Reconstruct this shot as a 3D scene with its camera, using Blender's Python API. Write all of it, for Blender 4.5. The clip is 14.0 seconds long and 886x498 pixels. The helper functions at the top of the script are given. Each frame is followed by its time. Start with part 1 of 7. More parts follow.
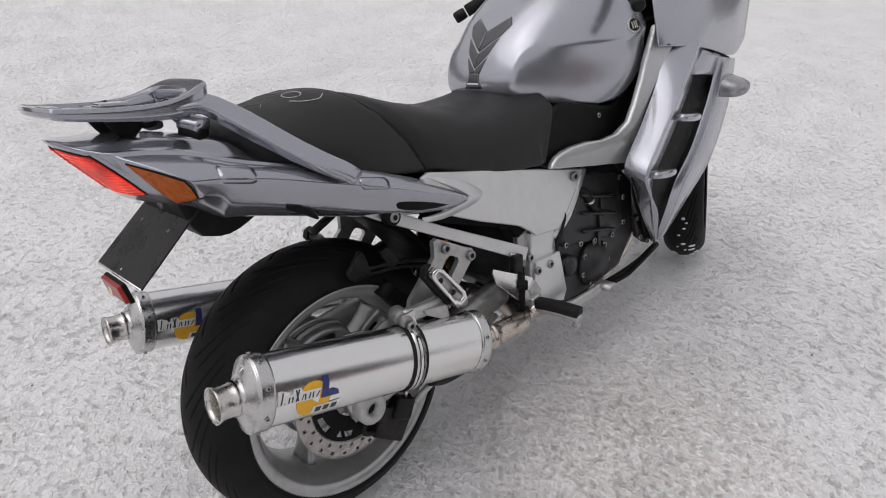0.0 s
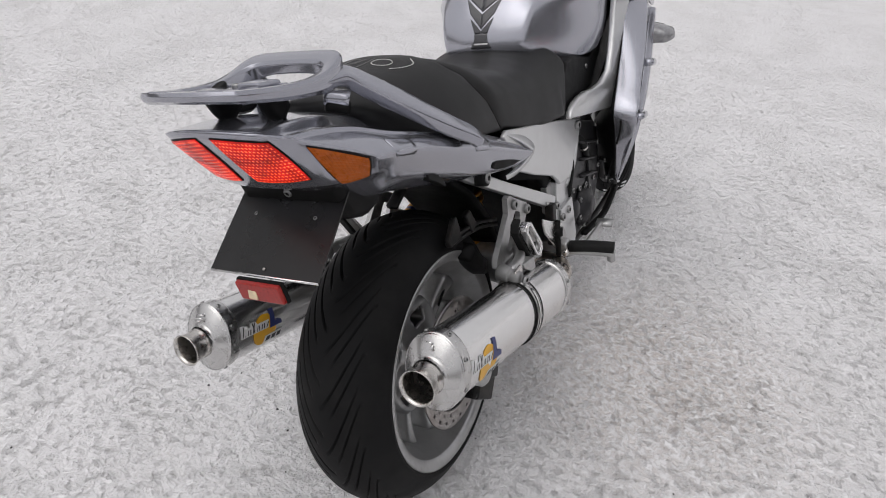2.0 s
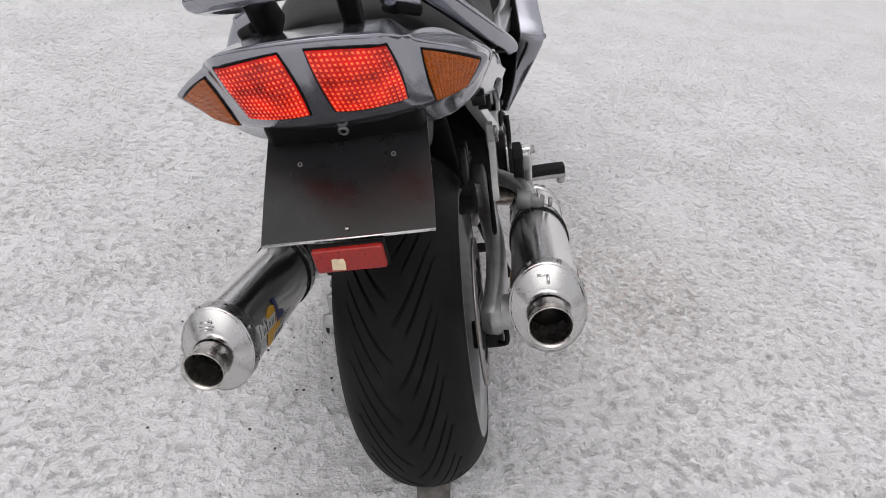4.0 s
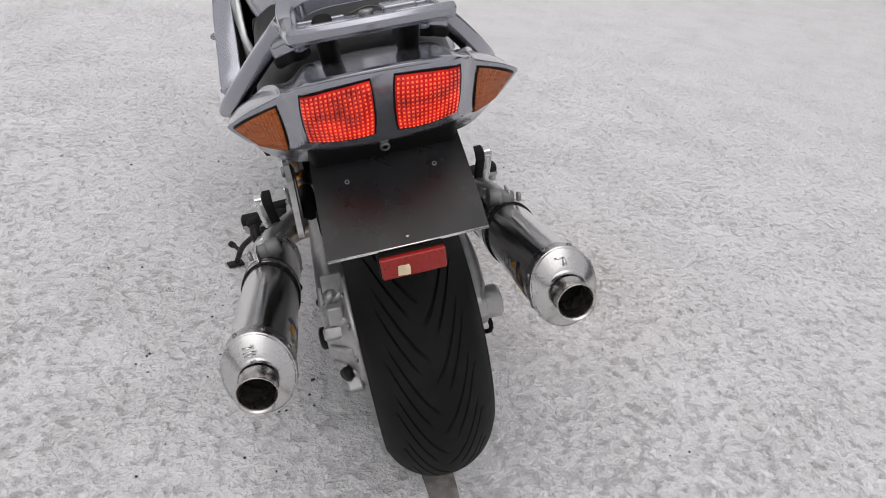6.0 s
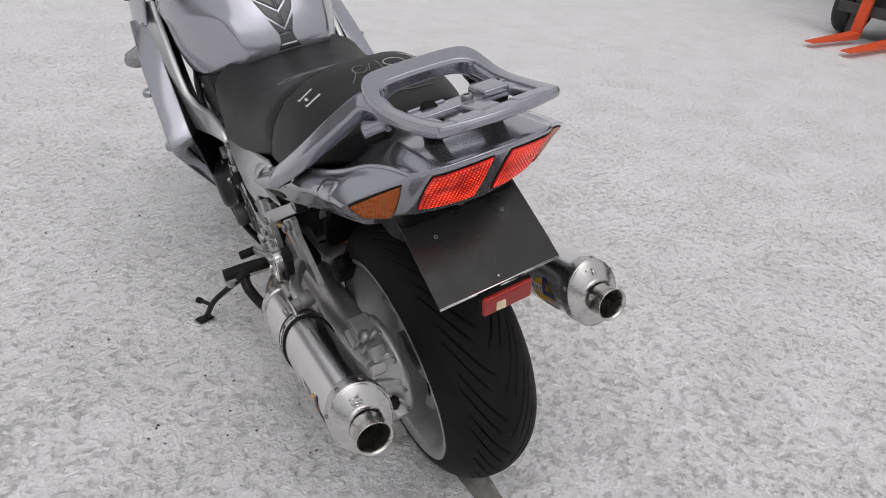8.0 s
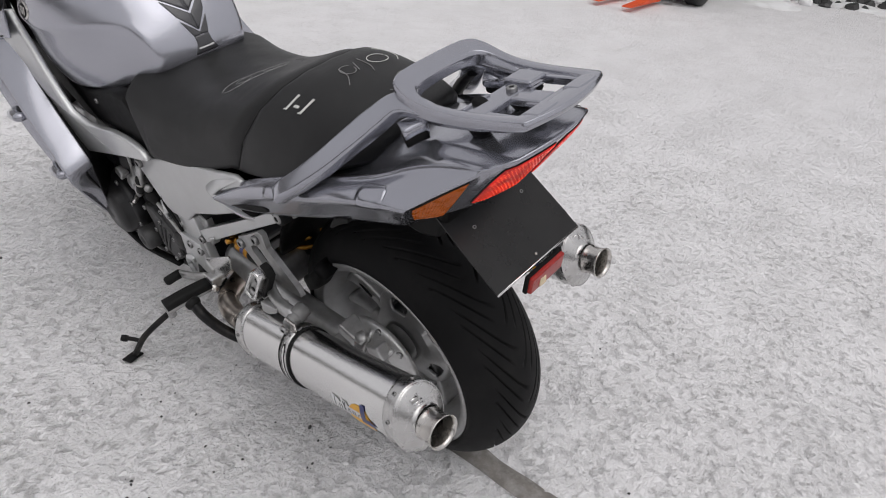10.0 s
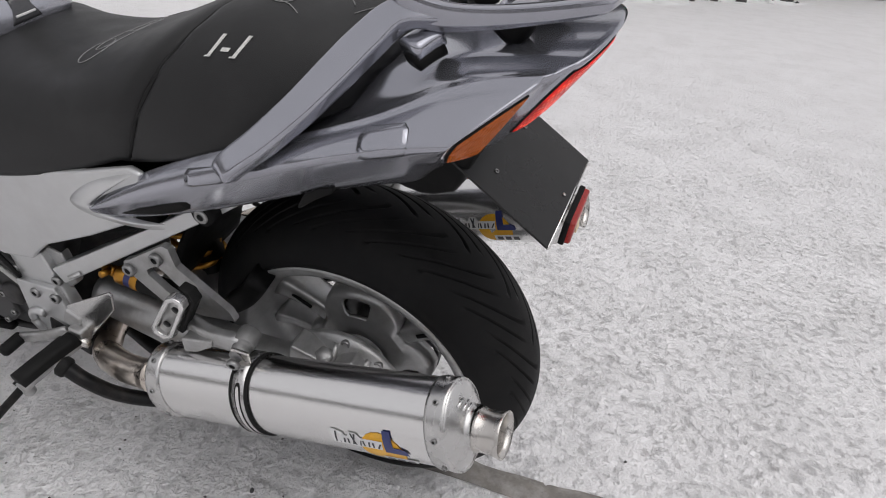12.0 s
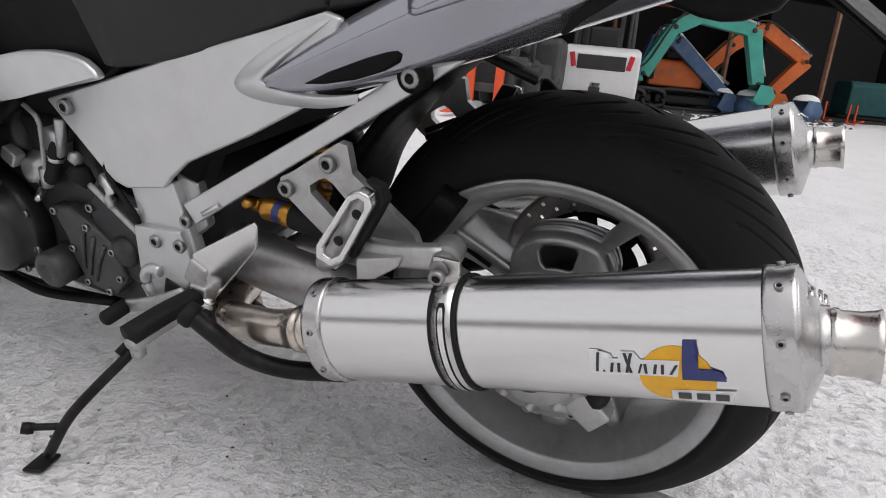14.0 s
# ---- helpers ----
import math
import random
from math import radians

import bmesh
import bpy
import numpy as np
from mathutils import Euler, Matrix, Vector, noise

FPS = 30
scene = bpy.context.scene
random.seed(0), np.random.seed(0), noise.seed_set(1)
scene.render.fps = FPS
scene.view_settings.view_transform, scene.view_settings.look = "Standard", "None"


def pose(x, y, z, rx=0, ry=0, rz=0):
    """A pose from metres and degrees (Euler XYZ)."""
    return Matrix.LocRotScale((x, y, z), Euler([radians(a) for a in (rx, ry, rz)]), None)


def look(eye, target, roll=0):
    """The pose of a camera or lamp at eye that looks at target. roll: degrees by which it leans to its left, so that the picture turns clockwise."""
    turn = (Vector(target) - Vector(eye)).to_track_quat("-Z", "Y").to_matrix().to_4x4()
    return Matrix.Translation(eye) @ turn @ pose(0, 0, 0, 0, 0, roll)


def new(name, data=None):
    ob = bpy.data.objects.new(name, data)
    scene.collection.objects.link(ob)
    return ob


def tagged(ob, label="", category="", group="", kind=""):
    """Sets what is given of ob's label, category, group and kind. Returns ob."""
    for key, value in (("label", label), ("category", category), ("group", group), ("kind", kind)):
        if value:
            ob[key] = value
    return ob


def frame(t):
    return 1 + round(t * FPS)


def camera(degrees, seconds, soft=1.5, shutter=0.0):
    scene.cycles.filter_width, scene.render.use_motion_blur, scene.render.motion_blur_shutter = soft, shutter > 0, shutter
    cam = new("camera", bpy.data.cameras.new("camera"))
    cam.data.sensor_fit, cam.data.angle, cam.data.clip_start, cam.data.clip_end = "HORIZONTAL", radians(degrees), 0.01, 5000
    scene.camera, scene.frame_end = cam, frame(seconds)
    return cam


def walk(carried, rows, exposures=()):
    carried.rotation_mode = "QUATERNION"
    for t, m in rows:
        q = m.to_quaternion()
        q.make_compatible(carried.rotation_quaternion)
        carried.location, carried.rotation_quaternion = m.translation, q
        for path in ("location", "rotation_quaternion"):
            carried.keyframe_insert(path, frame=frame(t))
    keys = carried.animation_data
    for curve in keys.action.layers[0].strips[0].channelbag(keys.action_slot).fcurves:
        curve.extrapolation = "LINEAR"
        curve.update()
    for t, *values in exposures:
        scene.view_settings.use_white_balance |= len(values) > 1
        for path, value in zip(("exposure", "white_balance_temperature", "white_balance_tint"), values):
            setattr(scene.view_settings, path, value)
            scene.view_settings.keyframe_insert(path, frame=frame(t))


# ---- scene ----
cam = camera(67.39, 14.0, soft=1.0)
PATH = [
    (0.0, 0.8537, -0.5654, 1.3157, 56.826, -1.198, 45.582),
    (0.5, 0.7712, -0.7301, 1.3143, 57.842, -1.122, 39.657),
    (1.0, 0.6715, -0.8316, 1.3104, 57.37, -3.205, 35.7),
    (1.5, 0.5425, -0.864, 1.291, 55.09, -2.708, 33.131),
    (2.0, 0.3951, -0.9284, 1.2739, 55.558, -3.55, 25.584),
    (2.5, 0.2417, -0.992, 1.239, 55.543, -3.451, 19.177),
    (3.0, 0.1289, -0.9632, 1.1841, 55.761, -3.621, 15.467),
    (3.5, 0.0414, -0.9347, 1.1143, 54.954, -3.879, 10.679),
    (3.7, -0.0043, -0.9391, 1.0956, 55.059, -4.475, 6.752),
    (5.8, -0.3068, -0.9958, 1.0966, 57.895, -6.564, -11.164),
    (6.0, -0.3292, -0.9964, 1.1036, 57.731, -6.536, -13.254),
    (6.5, -0.3856, -0.9849, 1.1296, 57.968, -5.837, -15.471),
    (7.0, -0.4922, -0.972, 1.1469, 57.796, -6.131, -20.947),
    (7.5, -0.5973, -0.9657, 1.1726, 58.54, -6.303, -25.845),
    (7.7, -0.6338, -0.9629, 1.1858, 59.128, -6.102, -27.344),
    (9.8, -0.9042, -0.7636, 1.1951, 58.385, -5.621, -44.674),
    (10.0, -0.946, -0.7463, 1.1876, 59.098, -5.847, -47.86),
    (10.5, -0.9905, -0.6733, 1.1446, 61.331, -5.578, -54.158),
    (11.0, -1.0072, -0.5778, 1.0952, 62.007, -5.544, -60.297),
    (11.5, -0.9799, -0.5134, 1.0496, 61.831, -5.939, -64.178),
    (12.0, -0.9619, -0.4273, 0.9845, 62.694, -4.923, -68.09),
    (12.5, -0.9982, -0.3097, 0.9006, 65.421, -5.649, -67.986),
    (13.0, -0.9943, -0.2383, 0.7733, 67.461, -5.98, -68.33),
    (13.5, -0.958, -0.2124, 0.681, 71.977, -5.629, -67.682),
    (14.0, -0.9497, -0.191, 0.617, 73.692, -5.198, -64.609),
]
walk(cam, [(t, pose(x, y, z, rx, ry, rz)) for t, x, y, z, rx, ry, rz in PATH],
     exposures=[(0.0, 0.03), (2.5, 0.06), (3.6, 0.12), (5.9, 0.02), (7.5, -0.06), (11.0, 0.05), (12.5, 0.10), (13.0, 0.11), (14.0, 0.24)])

# ---- world and light: bright overcast winter day ----
world = bpy.data.worlds.new("world")
scene.world = world
world.use_nodes = True
wn, wl = world.node_tree.nodes, world.node_tree.links
sky = wn.new("ShaderNodeTexSky")
sky.sky_type = 'NISHITA'
sky.sun_disc = False
sky.sun_elevation, sky.sun_rotation = radians(66), radians(195)
sky.dust_density, sky.air_density = 4.0, 1.0
hsv = wn.new("ShaderNodeHueSaturation")
hsv.inputs["Saturation"].default_value = 0.12
hsv.inputs["Value"].default_value = 1.0
wl.new(sky.outputs[0], hsv.inputs["Color"])
wmix = wn.new("ShaderNodeMixRGB")
wmix.inputs[0].default_value = 0.62
wmix.inputs[2].default_value = (8.86, 8.68, 8.99, 1)
wl.new(hsv.outputs[0], wmix.inputs[1])
wl.new(wmix.outputs[0], wn["Background"].inputs[0])
wn["Background"].inputs[1].default_value = 0.088
sun = new("sun", bpy.data.lights.new("sun", "SUN"))
sun.data.energy, sun.data.angle, sun.data.color = 0.8, radians(65), (1.0, 0.975, 0.955)
sun.matrix_world = look((0, 0, 10), (2.4, 3.6, 0))


# ---- materials ----
def material(name, color, rough=0.5, metal=0.0, coat=0.0, var=0.15, scale=30.0, bump=0.0, bump_scale=200.0, dirt=None, dirt_amount=0.0, dirt_scale=8.0, spec=0.5, stretch=(1, 1, 1), rough_var=0.1):
    m = bpy.data.materials.new(name)
    m.use_nodes = True
    n, l = m.node_tree.nodes, m.node_tree.links
    b = n["Principled BSDF"]
    tc = n.new("ShaderNodeTexCoord")
    mp = n.new("ShaderNodeMapping")
    mp.inputs["Scale"].default_value = stretch
    l.new(tc.outputs["Object"], mp.inputs[0])
    nz = n.new("ShaderNodeTexNoise")
    nz.inputs["Scale"].default_value, nz.inputs["Detail"].default_value = scale, 6
    l.new(mp.outputs[0], nz.inputs["Vector"])
    ramp = n.new("ShaderNodeMapRange")
    ramp.inputs[1].default_value, ramp.inputs[2].default_value = 0.25, 0.75
    ramp.inputs[3].default_value, ramp.inputs[4].default_value = 1 - var, 1 + var
    l.new(nz.outputs[0], ramp.inputs[0])
    mul = n.new("ShaderNodeVectorMath")
    mul.operation = 'SCALE'
    mul.inputs[0].default_value = color[:3]
    l.new(ramp.outputs[0], mul.inputs["Scale"])
    last = mul.outputs[0]
    if dirt:
        n2 = n.new("ShaderNodeTexNoise")
        n2.inputs["Scale"].default_value, n2.inputs["Detail"].default_value, n2.inputs["Roughness"].default_value = dirt_scale, 10, 0.7
        l.new(tc.outputs["Object"], n2.inputs["Vector"])
        r2 = n.new("ShaderNodeMapRange")
        r2.inputs[1].default_value, r2.inputs[2].default_value = 0.48, 0.72
        r2.inputs[3].default_value, r2.inputs[4].default_value = 0.0, dirt_amount
        l.new(n2.outputs[0], r2.inputs[0])
        mx = n.new("ShaderNodeMixRGB")
        mx.inputs[2].default_value = (*dirt, 1)
        l.new(r2.outputs[0], mx.inputs[0])
        l.new(last, mx.inputs[1])
        last = mx.outputs[0]
    l.new(last, b.inputs["Base Color"])
    rr = n.new("ShaderNodeMapRange")
    rr.inputs[1].default_value, rr.inputs[2].default_value = 0.3, 0.7
    rr.inputs[3].default_value, rr.inputs[4].default_value = rough * (1 - rough_var), min(1.0, rough * (1 + rough_var))
    l.new(nz.outputs[0], rr.inputs[0])
    l.new(rr.outputs[0], b.inputs["Roughness"])
    b.inputs["Metallic"].default_value = metal
    b.inputs["Coat Weight"].default_value = coat
    b.inputs["Coat Roughness"].default_value = 0.06
    b.inputs["Specular IOR Level"].default_value = spec
    if bump:
        n3 = n.new("ShaderNodeTexNoise")
        n3.inputs["Scale"].default_value, n3.inputs["Detail"].default_value = bump_scale, 4
        l.new(mp.outputs[0], n3.inputs["Vector"])
        bp = n.new("ShaderNodeBump")
        bp.inputs["Strength"].default_value, bp.inputs["Distance"].default_value = bump, 0.002
        l.new(n3.outputs[0], bp.inputs["Height"])
        l.new(bp.outputs[0], b.inputs["Normal"])
    return m


def glow(name, color, strength, base, rough=0.15):
    m = material(name, base, rough=rough, coat=0.4, var=0.2, scale=60, spec=0.3)
    b = m.node_tree.nodes["Principled BSDF"]
    b.inputs["Emission Color"].default_value = (*color, 1)
    b.inputs["Emission Strength"].default_value = strength
    return m


PAINT = material("gunmetal_paint", (0.375, 0.38, 0.425), rough=0.17, metal=0.8, coat=0.5, var=0.02, scale=22, rough_var=0.06, dirt=(0.3, 0.29, 0.29), dirt_amount=0.03, dirt_scale=14)
# same gunmetal as PAINT, lighter and rougher, for tank and fairing
PAINT_SATIN = material("gunmetal_paint_satin", (0.43, 0.435, 0.485), rough=0.25, metal=0.75, coat=0.4, var=0.02, scale=22, rough_var=0.06, dirt=(0.3, 0.29, 0.29), dirt_amount=0.03, dirt_scale=14)
SILVER = material("silver_paint", (0.63, 0.635, 0.64), rough=0.34, metal=0.7, coat=0.5, var=0.04, scale=26, dirt=(0.34, 0.33, 0.32), dirt_amount=0.15, dirt_scale=10)
ALU = material("brushed_aluminium", (0.80, 0.795, 0.79), rough=0.21, metal=1.0, var=0.02, scale=24, stretch=(14, 0.6, 14), bump=0.006, bump_scale=60, rough_var=0.06, dirt=(0.55, 0.53, 0.51), dirt_amount=0.05, dirt_scale=7)
CAP = material("satin_aluminium", (0.60, 0.595, 0.59), rough=0.27, metal=1.0, var=0.05, scale=40, dirt=(0.45, 0.42, 0.4), dirt_amount=0.12, dirt_scale=18)
CAP_DULL = material("clear_grey_lens", (0.30, 0.30, 0.31), rough=0.2, metal=0.3, coat=0.5, var=0.2, scale=90)
STEEL = material("polished_steel", (0.62, 0.60, 0.575), rough=0.27, metal=1.0, var=0.06, scale=40, dirt=(0.35, 0.3, 0.26), dirt_amount=0.2, dirt_scale=20)
BURNT = material("heat_tinted_steel", (0.62, 0.56, 0.50), rough=0.28, metal=1.0, var=0.15, scale=20, dirt=(0.3, 0.2, 0.13), dirt_amount=0.5, dirt_scale=14)
CAST = material("cast_aluminium", (0.50, 0.50, 0.50), rough=0.42, metal=0.8, var=0.1, scale=60, bump=0.12, bump_scale=350, dirt=(0.22, 0.2, 0.18), dirt_amount=0.5, dirt_scale=18)
WHEEL = material("wheel_paint", (0.42, 0.422, 0.425), rough=0.34, metal=0.7, coat=0.3, var=0.08, scale=50, dirt=(0.22, 0.2, 0.18), dirt_amount=0.6, dirt_scale=12)
RUBBER = material("tyre_rubber", (0.0075, 0.0075, 0.008), rough=0.62, var=0.25, scale=25, bump=0.12, bump_scale=500, dirt=(0.022, 0.021, 0.02), dirt_amount=0.4, dirt_scale=10, spec=0.15)
SOFT = material("soft_rubber", (0.012, 0.012, 0.012), rough=0.65, spec=0.2, var=0.2, scale=60)
VINYL = material("seat_vinyl", (0.0105, 0.0105, 0.011), rough=0.5, var=0.15, scale=18, bump=0.2, bump_scale=900, spec=0.42, dirt=(0.05, 0.05, 0.05), dirt_amount=0.2, dirt_scale=11)
PLASTIC = material("black_plastic", (0.006, 0.006, 0.0063), rough=0.5, var=0.2, scale=40, bump=0.08, bump_scale=500, spec=0.12, dirt=(0.025, 0.023, 0.022), dirt_amount=0.25, dirt_scale=15)
ENGINE = material("engine_grey", (0.030, 0.030, 0.033), rough=0.45, metal=0.4, var=0.2, scale=40, bump=0.12, bump_scale=300, dirt=(0.11, 0.1, 0.09), dirt_amount=0.4, dirt_scale=16)
BLACKIRON = material("black_enamel", (0.008, 0.008, 0.0085), spec=0.22, rough=0.42, var=0.25, scale=40, dirt=(0.08, 0.065, 0.055), dirt_amount=0.35, dirt_scale=22)
PLATE = material("plate_black", (0.008, 0.008, 0.0085), rough=0.3, var=0.15, scale=20, spec=0.4, rough_var=0.3, dirt=(0.03, 0.028, 0.027), dirt_amount=0.3, dirt_scale=9)
GOLD = material("gold_anodised", (0.50, 0.25, 0.045), rough=0.35, metal=0.9, var=0.1, scale=40)
DISC = material("brake_disc_steel", (0.40, 0.38, 0.37), rough=0.3, metal=1.0, var=0.15, scale=30, dirt=(0.25, 0.16, 0.1), dirt_amount=0.5, dirt_scale=9)
CHALK = material("chalk", (0.6, 0.6, 0.58), rough=0.9, var=0.3, scale=300)
CHALK_FAINT = material("chalk_faint", (0.22, 0.22, 0.22), rough=0.9, var=0.5, scale=400)
YELLOW = material("sticker_yellow", (0.80, 0.42, 0.02), rough=0.35, var=0.08, scale=80)
NAVY = material("sticker_navy", (0.03, 0.04, 0.16), rough=0.35, var=0.1, scale=80)
WHITE = material("sticker_white", (0.75, 0.75, 0.75), rough=0.4, var=0.05, scale=80)
DARKPRINT = material("sticker_black", (0.03, 0.03, 0.035), rough=0.4, var=0.1, scale=80)
PAD = material("tank_pad", (0.05, 0.05, 0.056), rough=0.3, var=0.3, scale=500, coat=0.6)
AMBER = material("amber_lens", (0.42, 0.088, 0.002), rough=0.28, coat=0.3, spec=0.2, var=0.15, scale=80)
REDLENS = glow("red_lens", (1.0, 0.014, 0.006), 0.30, (0.24, 0.005, 0.004))
REDSPARK = glow("red_lens_lit_facet", (1.0, 0.11, 0.03), 1.25, (0.30, 0.012, 0.008))
for m_ in (REDLENS, REDSPARK):
    n_, l_ = m_.node_tree.nodes, m_.node_tree.links
    tc_, nz_, mr_ = n_.new("ShaderNodeTexCoord"), n_.new("ShaderNodeTexNoise"), n_.new("ShaderNodeMapRange")
    nz_.inputs["Scale"].default_value, nz_.inputs["Detail"].default_value = 34, 2
    base_ = n_["Principled BSDF"].inputs["Emission Strength"].default_value
    mr_.inputs[1].default_value, mr_.inputs[2].default_value, mr_.inputs[3].default_value, mr_.inputs[4].default_value = 0.32, 0.68, base_ * 0.3, base_ * 1.8
    l_.new(tc_.outputs["Object"], nz_.inputs["Vector"])
    l_.new(nz_.outputs[0], mr_.inputs[0])
    l_.new(mr_.outputs[0], n_["Principled BSDF"].inputs["Emission Strength"])
REFLECT = material("red_reflector", (0.32, 0.012, 0.008), rough=0.3, coat=0.1, var=0.35, scale=300)
CREAM = material("bare_backing", (0.75, 0.62, 0.42), rough=0.6, var=0.2, scale=60)
GLASS = material("smoked_screen", (0.05, 0.055, 0.06), rough=0.08, coat=1.0, var=0.05)


def snow_material():
    m = bpy.data.materials.new("packed_snow")
    m.use_nodes = True
    n, l = m.node_tree.nodes, m.node_tree.links
    b = n["Principled BSDF"]
    tc = n.new("ShaderNodeTexCoord")

    def noise_node(s, d, r=0.6, stretch=None):
        x = n.new("ShaderNodeTexNoise")
        x.inputs["Scale"].default_value, x.inputs["Detail"].default_value, x.inputs["Roughness"].default_value = s, d, r
        if stretch:
            mp = n.new("ShaderNodeMapping")
            mp.inputs["Scale"].default_value = stretch
            mp.inputs["Rotation"].default_value = (0, 0, radians(-32))
            l.new(tc.outputs["Object"], mp.inputs[0])
            l.new(mp.outputs[0], x.inputs["Vector"])
        else:
            l.new(tc.outputs["Object"], x.inputs["Vector"])
        return x

    def rng(src, a, c, lo, hi):
        x = n.new("ShaderNodeMapRange")
        x.interpolation_type = 'SMOOTHSTEP'
        x.inputs[1].default_value, x.inputs[2].default_value, x.inputs[3].default_value, x.inputs[4].default_value = a, c, lo, hi
        l.new(src, x.inputs[0])
        return x.outputs[0]

    def mix(f, a, c):
        x = n.new("ShaderNodeMixRGB")
        l.new(f, x.inputs[0])
        l.new(a, x.inputs[1]) if not isinstance(a, tuple) else setattr(x.inputs[1], "default_value", (*a, 1))
        l.new(c, x.inputs[2]) if not isinstance(c, tuple) else setattr(x.inputs[2], "default_value", (*c, 1))
        return x.outputs[0]

    def times(a, c):
        x = n.new("ShaderNodeMath")
        x.operation = 'MULTIPLY'
        l.new(a, x.inputs[0])
        l.new(c, x.inputs[1])
        return x.outputs[0]

    big = noise_node(0.9, 5, 0.6)
    patch = noise_node(3.4, 7, 0.62)
    lump = noise_node(11, 5, 0.6)
    mid = noise_node(72, 5, 0.62)
    fine = noise_node(120, 4, 0.6)
    speck = noise_node(90, 4, 0.62)
    pit = noise_node(40, 6, 0.66)
    streak = noise_node(1.5, 5, 0.6, (0.35, 3.6, 1))
    col = mix(rng(patch.outputs[0], 0.40, 0.66, 0, 0.6), (0.90, 0.89, 0.90), (0.86, 0.85, 0.855))
    col = mix(times(rng(lump.outputs[0], 0.48, 0.70, 0, 0.16), rng(big.outputs[0], 0.38, 0.62, 0.3, 1.0)), col, (0.70, 0.685, 0.675))
    col = mix(rng(streak.outputs[0], 0.50, 0.74, 0, 0.09), col, (0.68, 0.665, 0.66))
    col = mix(times(rng(speck.outputs[0], 0.53, 0.68, 0, 0.34), rng(patch.outputs[0], 0.36, 0.60, 0.2, 1.0)), col, (0.50, 0.48, 0.46))
    col = mix(times(rng(pit.outputs[0], 0.54, 0.70, 0, 0.28), rng(lump.outputs[0], 0.40, 0.60, 0.15, 1.0)), col, (0.45, 0.425, 0.405))
    col = mix(times(rng(fine.outputs[0], 0.66, 0.70, 0, 0.5), rng(patch.outputs[0], 0.46, 0.62, 0.0, 1.0)), col, (0.20, 0.185, 0.17))
    # rust-brown tint beside the engine, fading outwards and broken up by noise
    dist = n.new("ShaderNodeVectorMath")
    dist.operation = 'DISTANCE'
    dist.inputs[1].default_value = (0.42, 0.55, 0.0)
    l.new(tc.outputs["Object"], dist.inputs[0])
    col = mix(times(rng(dist.outputs["Value"], 0.05, 0.65, 0.5, 0.0), rng(mid.outputs[0], 0.40, 0.62, 0.05, 1.0)), col, (0.55, 0.46, 0.40))
    l.new(col, b.inputs["Base Color"])
    b.inputs["Roughness"].default_value = 0.75
    b.inputs["Specular IOR Level"].default_value = 0.3
    h1 = n.new("ShaderNodeMath")
    h1.operation = 'ADD'
    crust = rng(patch.outputs[0], 0.36, 0.66, 0.72, 1.0)  # packed flat here, broken crust there
    l.new(times(rng(mid.outputs[0], 0.34, 0.68, 0.0, -0.19), crust), h1.inputs[0])
    l.new(times(rng(pit.outputs[0], 0.50, 0.72, 0, -0.30), crust), h1.inputs[1])
    h2 = n.new("ShaderNodeMath")
    h2.operation = 'ADD'
    l.new(h1.outputs[0], h2.inputs[0])
    l.new(rng(lump.outputs[0], 0, 1, 0, -0.22), h2.inputs[1])
    bp = n.new("ShaderNodeBump")
    bp.inputs["Strength"].default_value, bp.inputs["Distance"].default_value = 1.0, 0.024
    l.new(h2.outputs[0], bp.inputs["Height"])
    l.new(bp.outputs[0], b.inputs["Normal"])
    return m


SNOW = snow_material()


# ---- mesh helpers ----
def mesh_of(verts, faces, smooth=True, name="mesh"):
    me = bpy.data.meshes.new(name)
    me.from_pydata([tuple(v) for v in verts], [], faces)
    bm = bmesh.new()
    bm.from_mesh(me)
    bmesh.ops.recalc_face_normals(bm, faces=bm.faces)
    bm.to_mesh(me)
    bm.free()
    me.polygons.foreach_set("use_smooth", [smooth] * len(me.polygons))
    return me


def part(name, data, mat, parent, label="", bevel=0.0, subsurf=0, creases=None, smooth=None, segments=2):
    """One mesh object under a thing; data: (verts, faces) or a mesh."""
    me = data if isinstance(data, bpy.types.Mesh) else mesh_of(data[0], data[1], name=name)
    if mat and not me.materials:
        me.materials.append(mat)
    ob = new(name, me)
    if parent:
        ob.parent = parent
    if label:
        tagged(ob, label=label)
    if creases:
        at = me.attributes.new("crease_edge", 'FLOAT', 'EDGE')
        for e in me.edges:
            key = tuple(sorted(e.vertices))
            if key in creases:
                at.data[e.index].value = creases[key]
    if subsurf:
        s = ob.modifiers.new("smooth", 'SUBSURF')
        s.levels = s.render_levels = subsurf
    if bevel:
        s = ob.modifiers.new("edges", 'BEVEL')
        s.width, s.segments, s.limit_method, s.angle_limit = bevel, segments, 'ANGLE', radians(35)
        s.harden_normals = False
        me.polygons.foreach_set("use_smooth", [False] * len(me.polygons))
        w = ob.modifiers.new("shade", 'WEIGHTED_NORMAL')
        w.keep_sharp = False
        me.polygons.foreach_set("use_smooth", [True] * len(me.polygons))
    if smooth is not None:
        me.polygons.foreach_set("use_smooth", [smooth] * len(me.polygons))
    return ob


def join(*ms):
    v, f = [], []
    for a, b in ms:
        k = len(v)
        v += list(a)
        f += [tuple(i + k for i in q) for q in b]
    return v, f


def moved(data, m):
    return [m @ Vector(v) for v in data[0]], data[1]


def mirrored(data):
    return [(-v[0], v[1], v[2]) for v in data[0]], data[1]


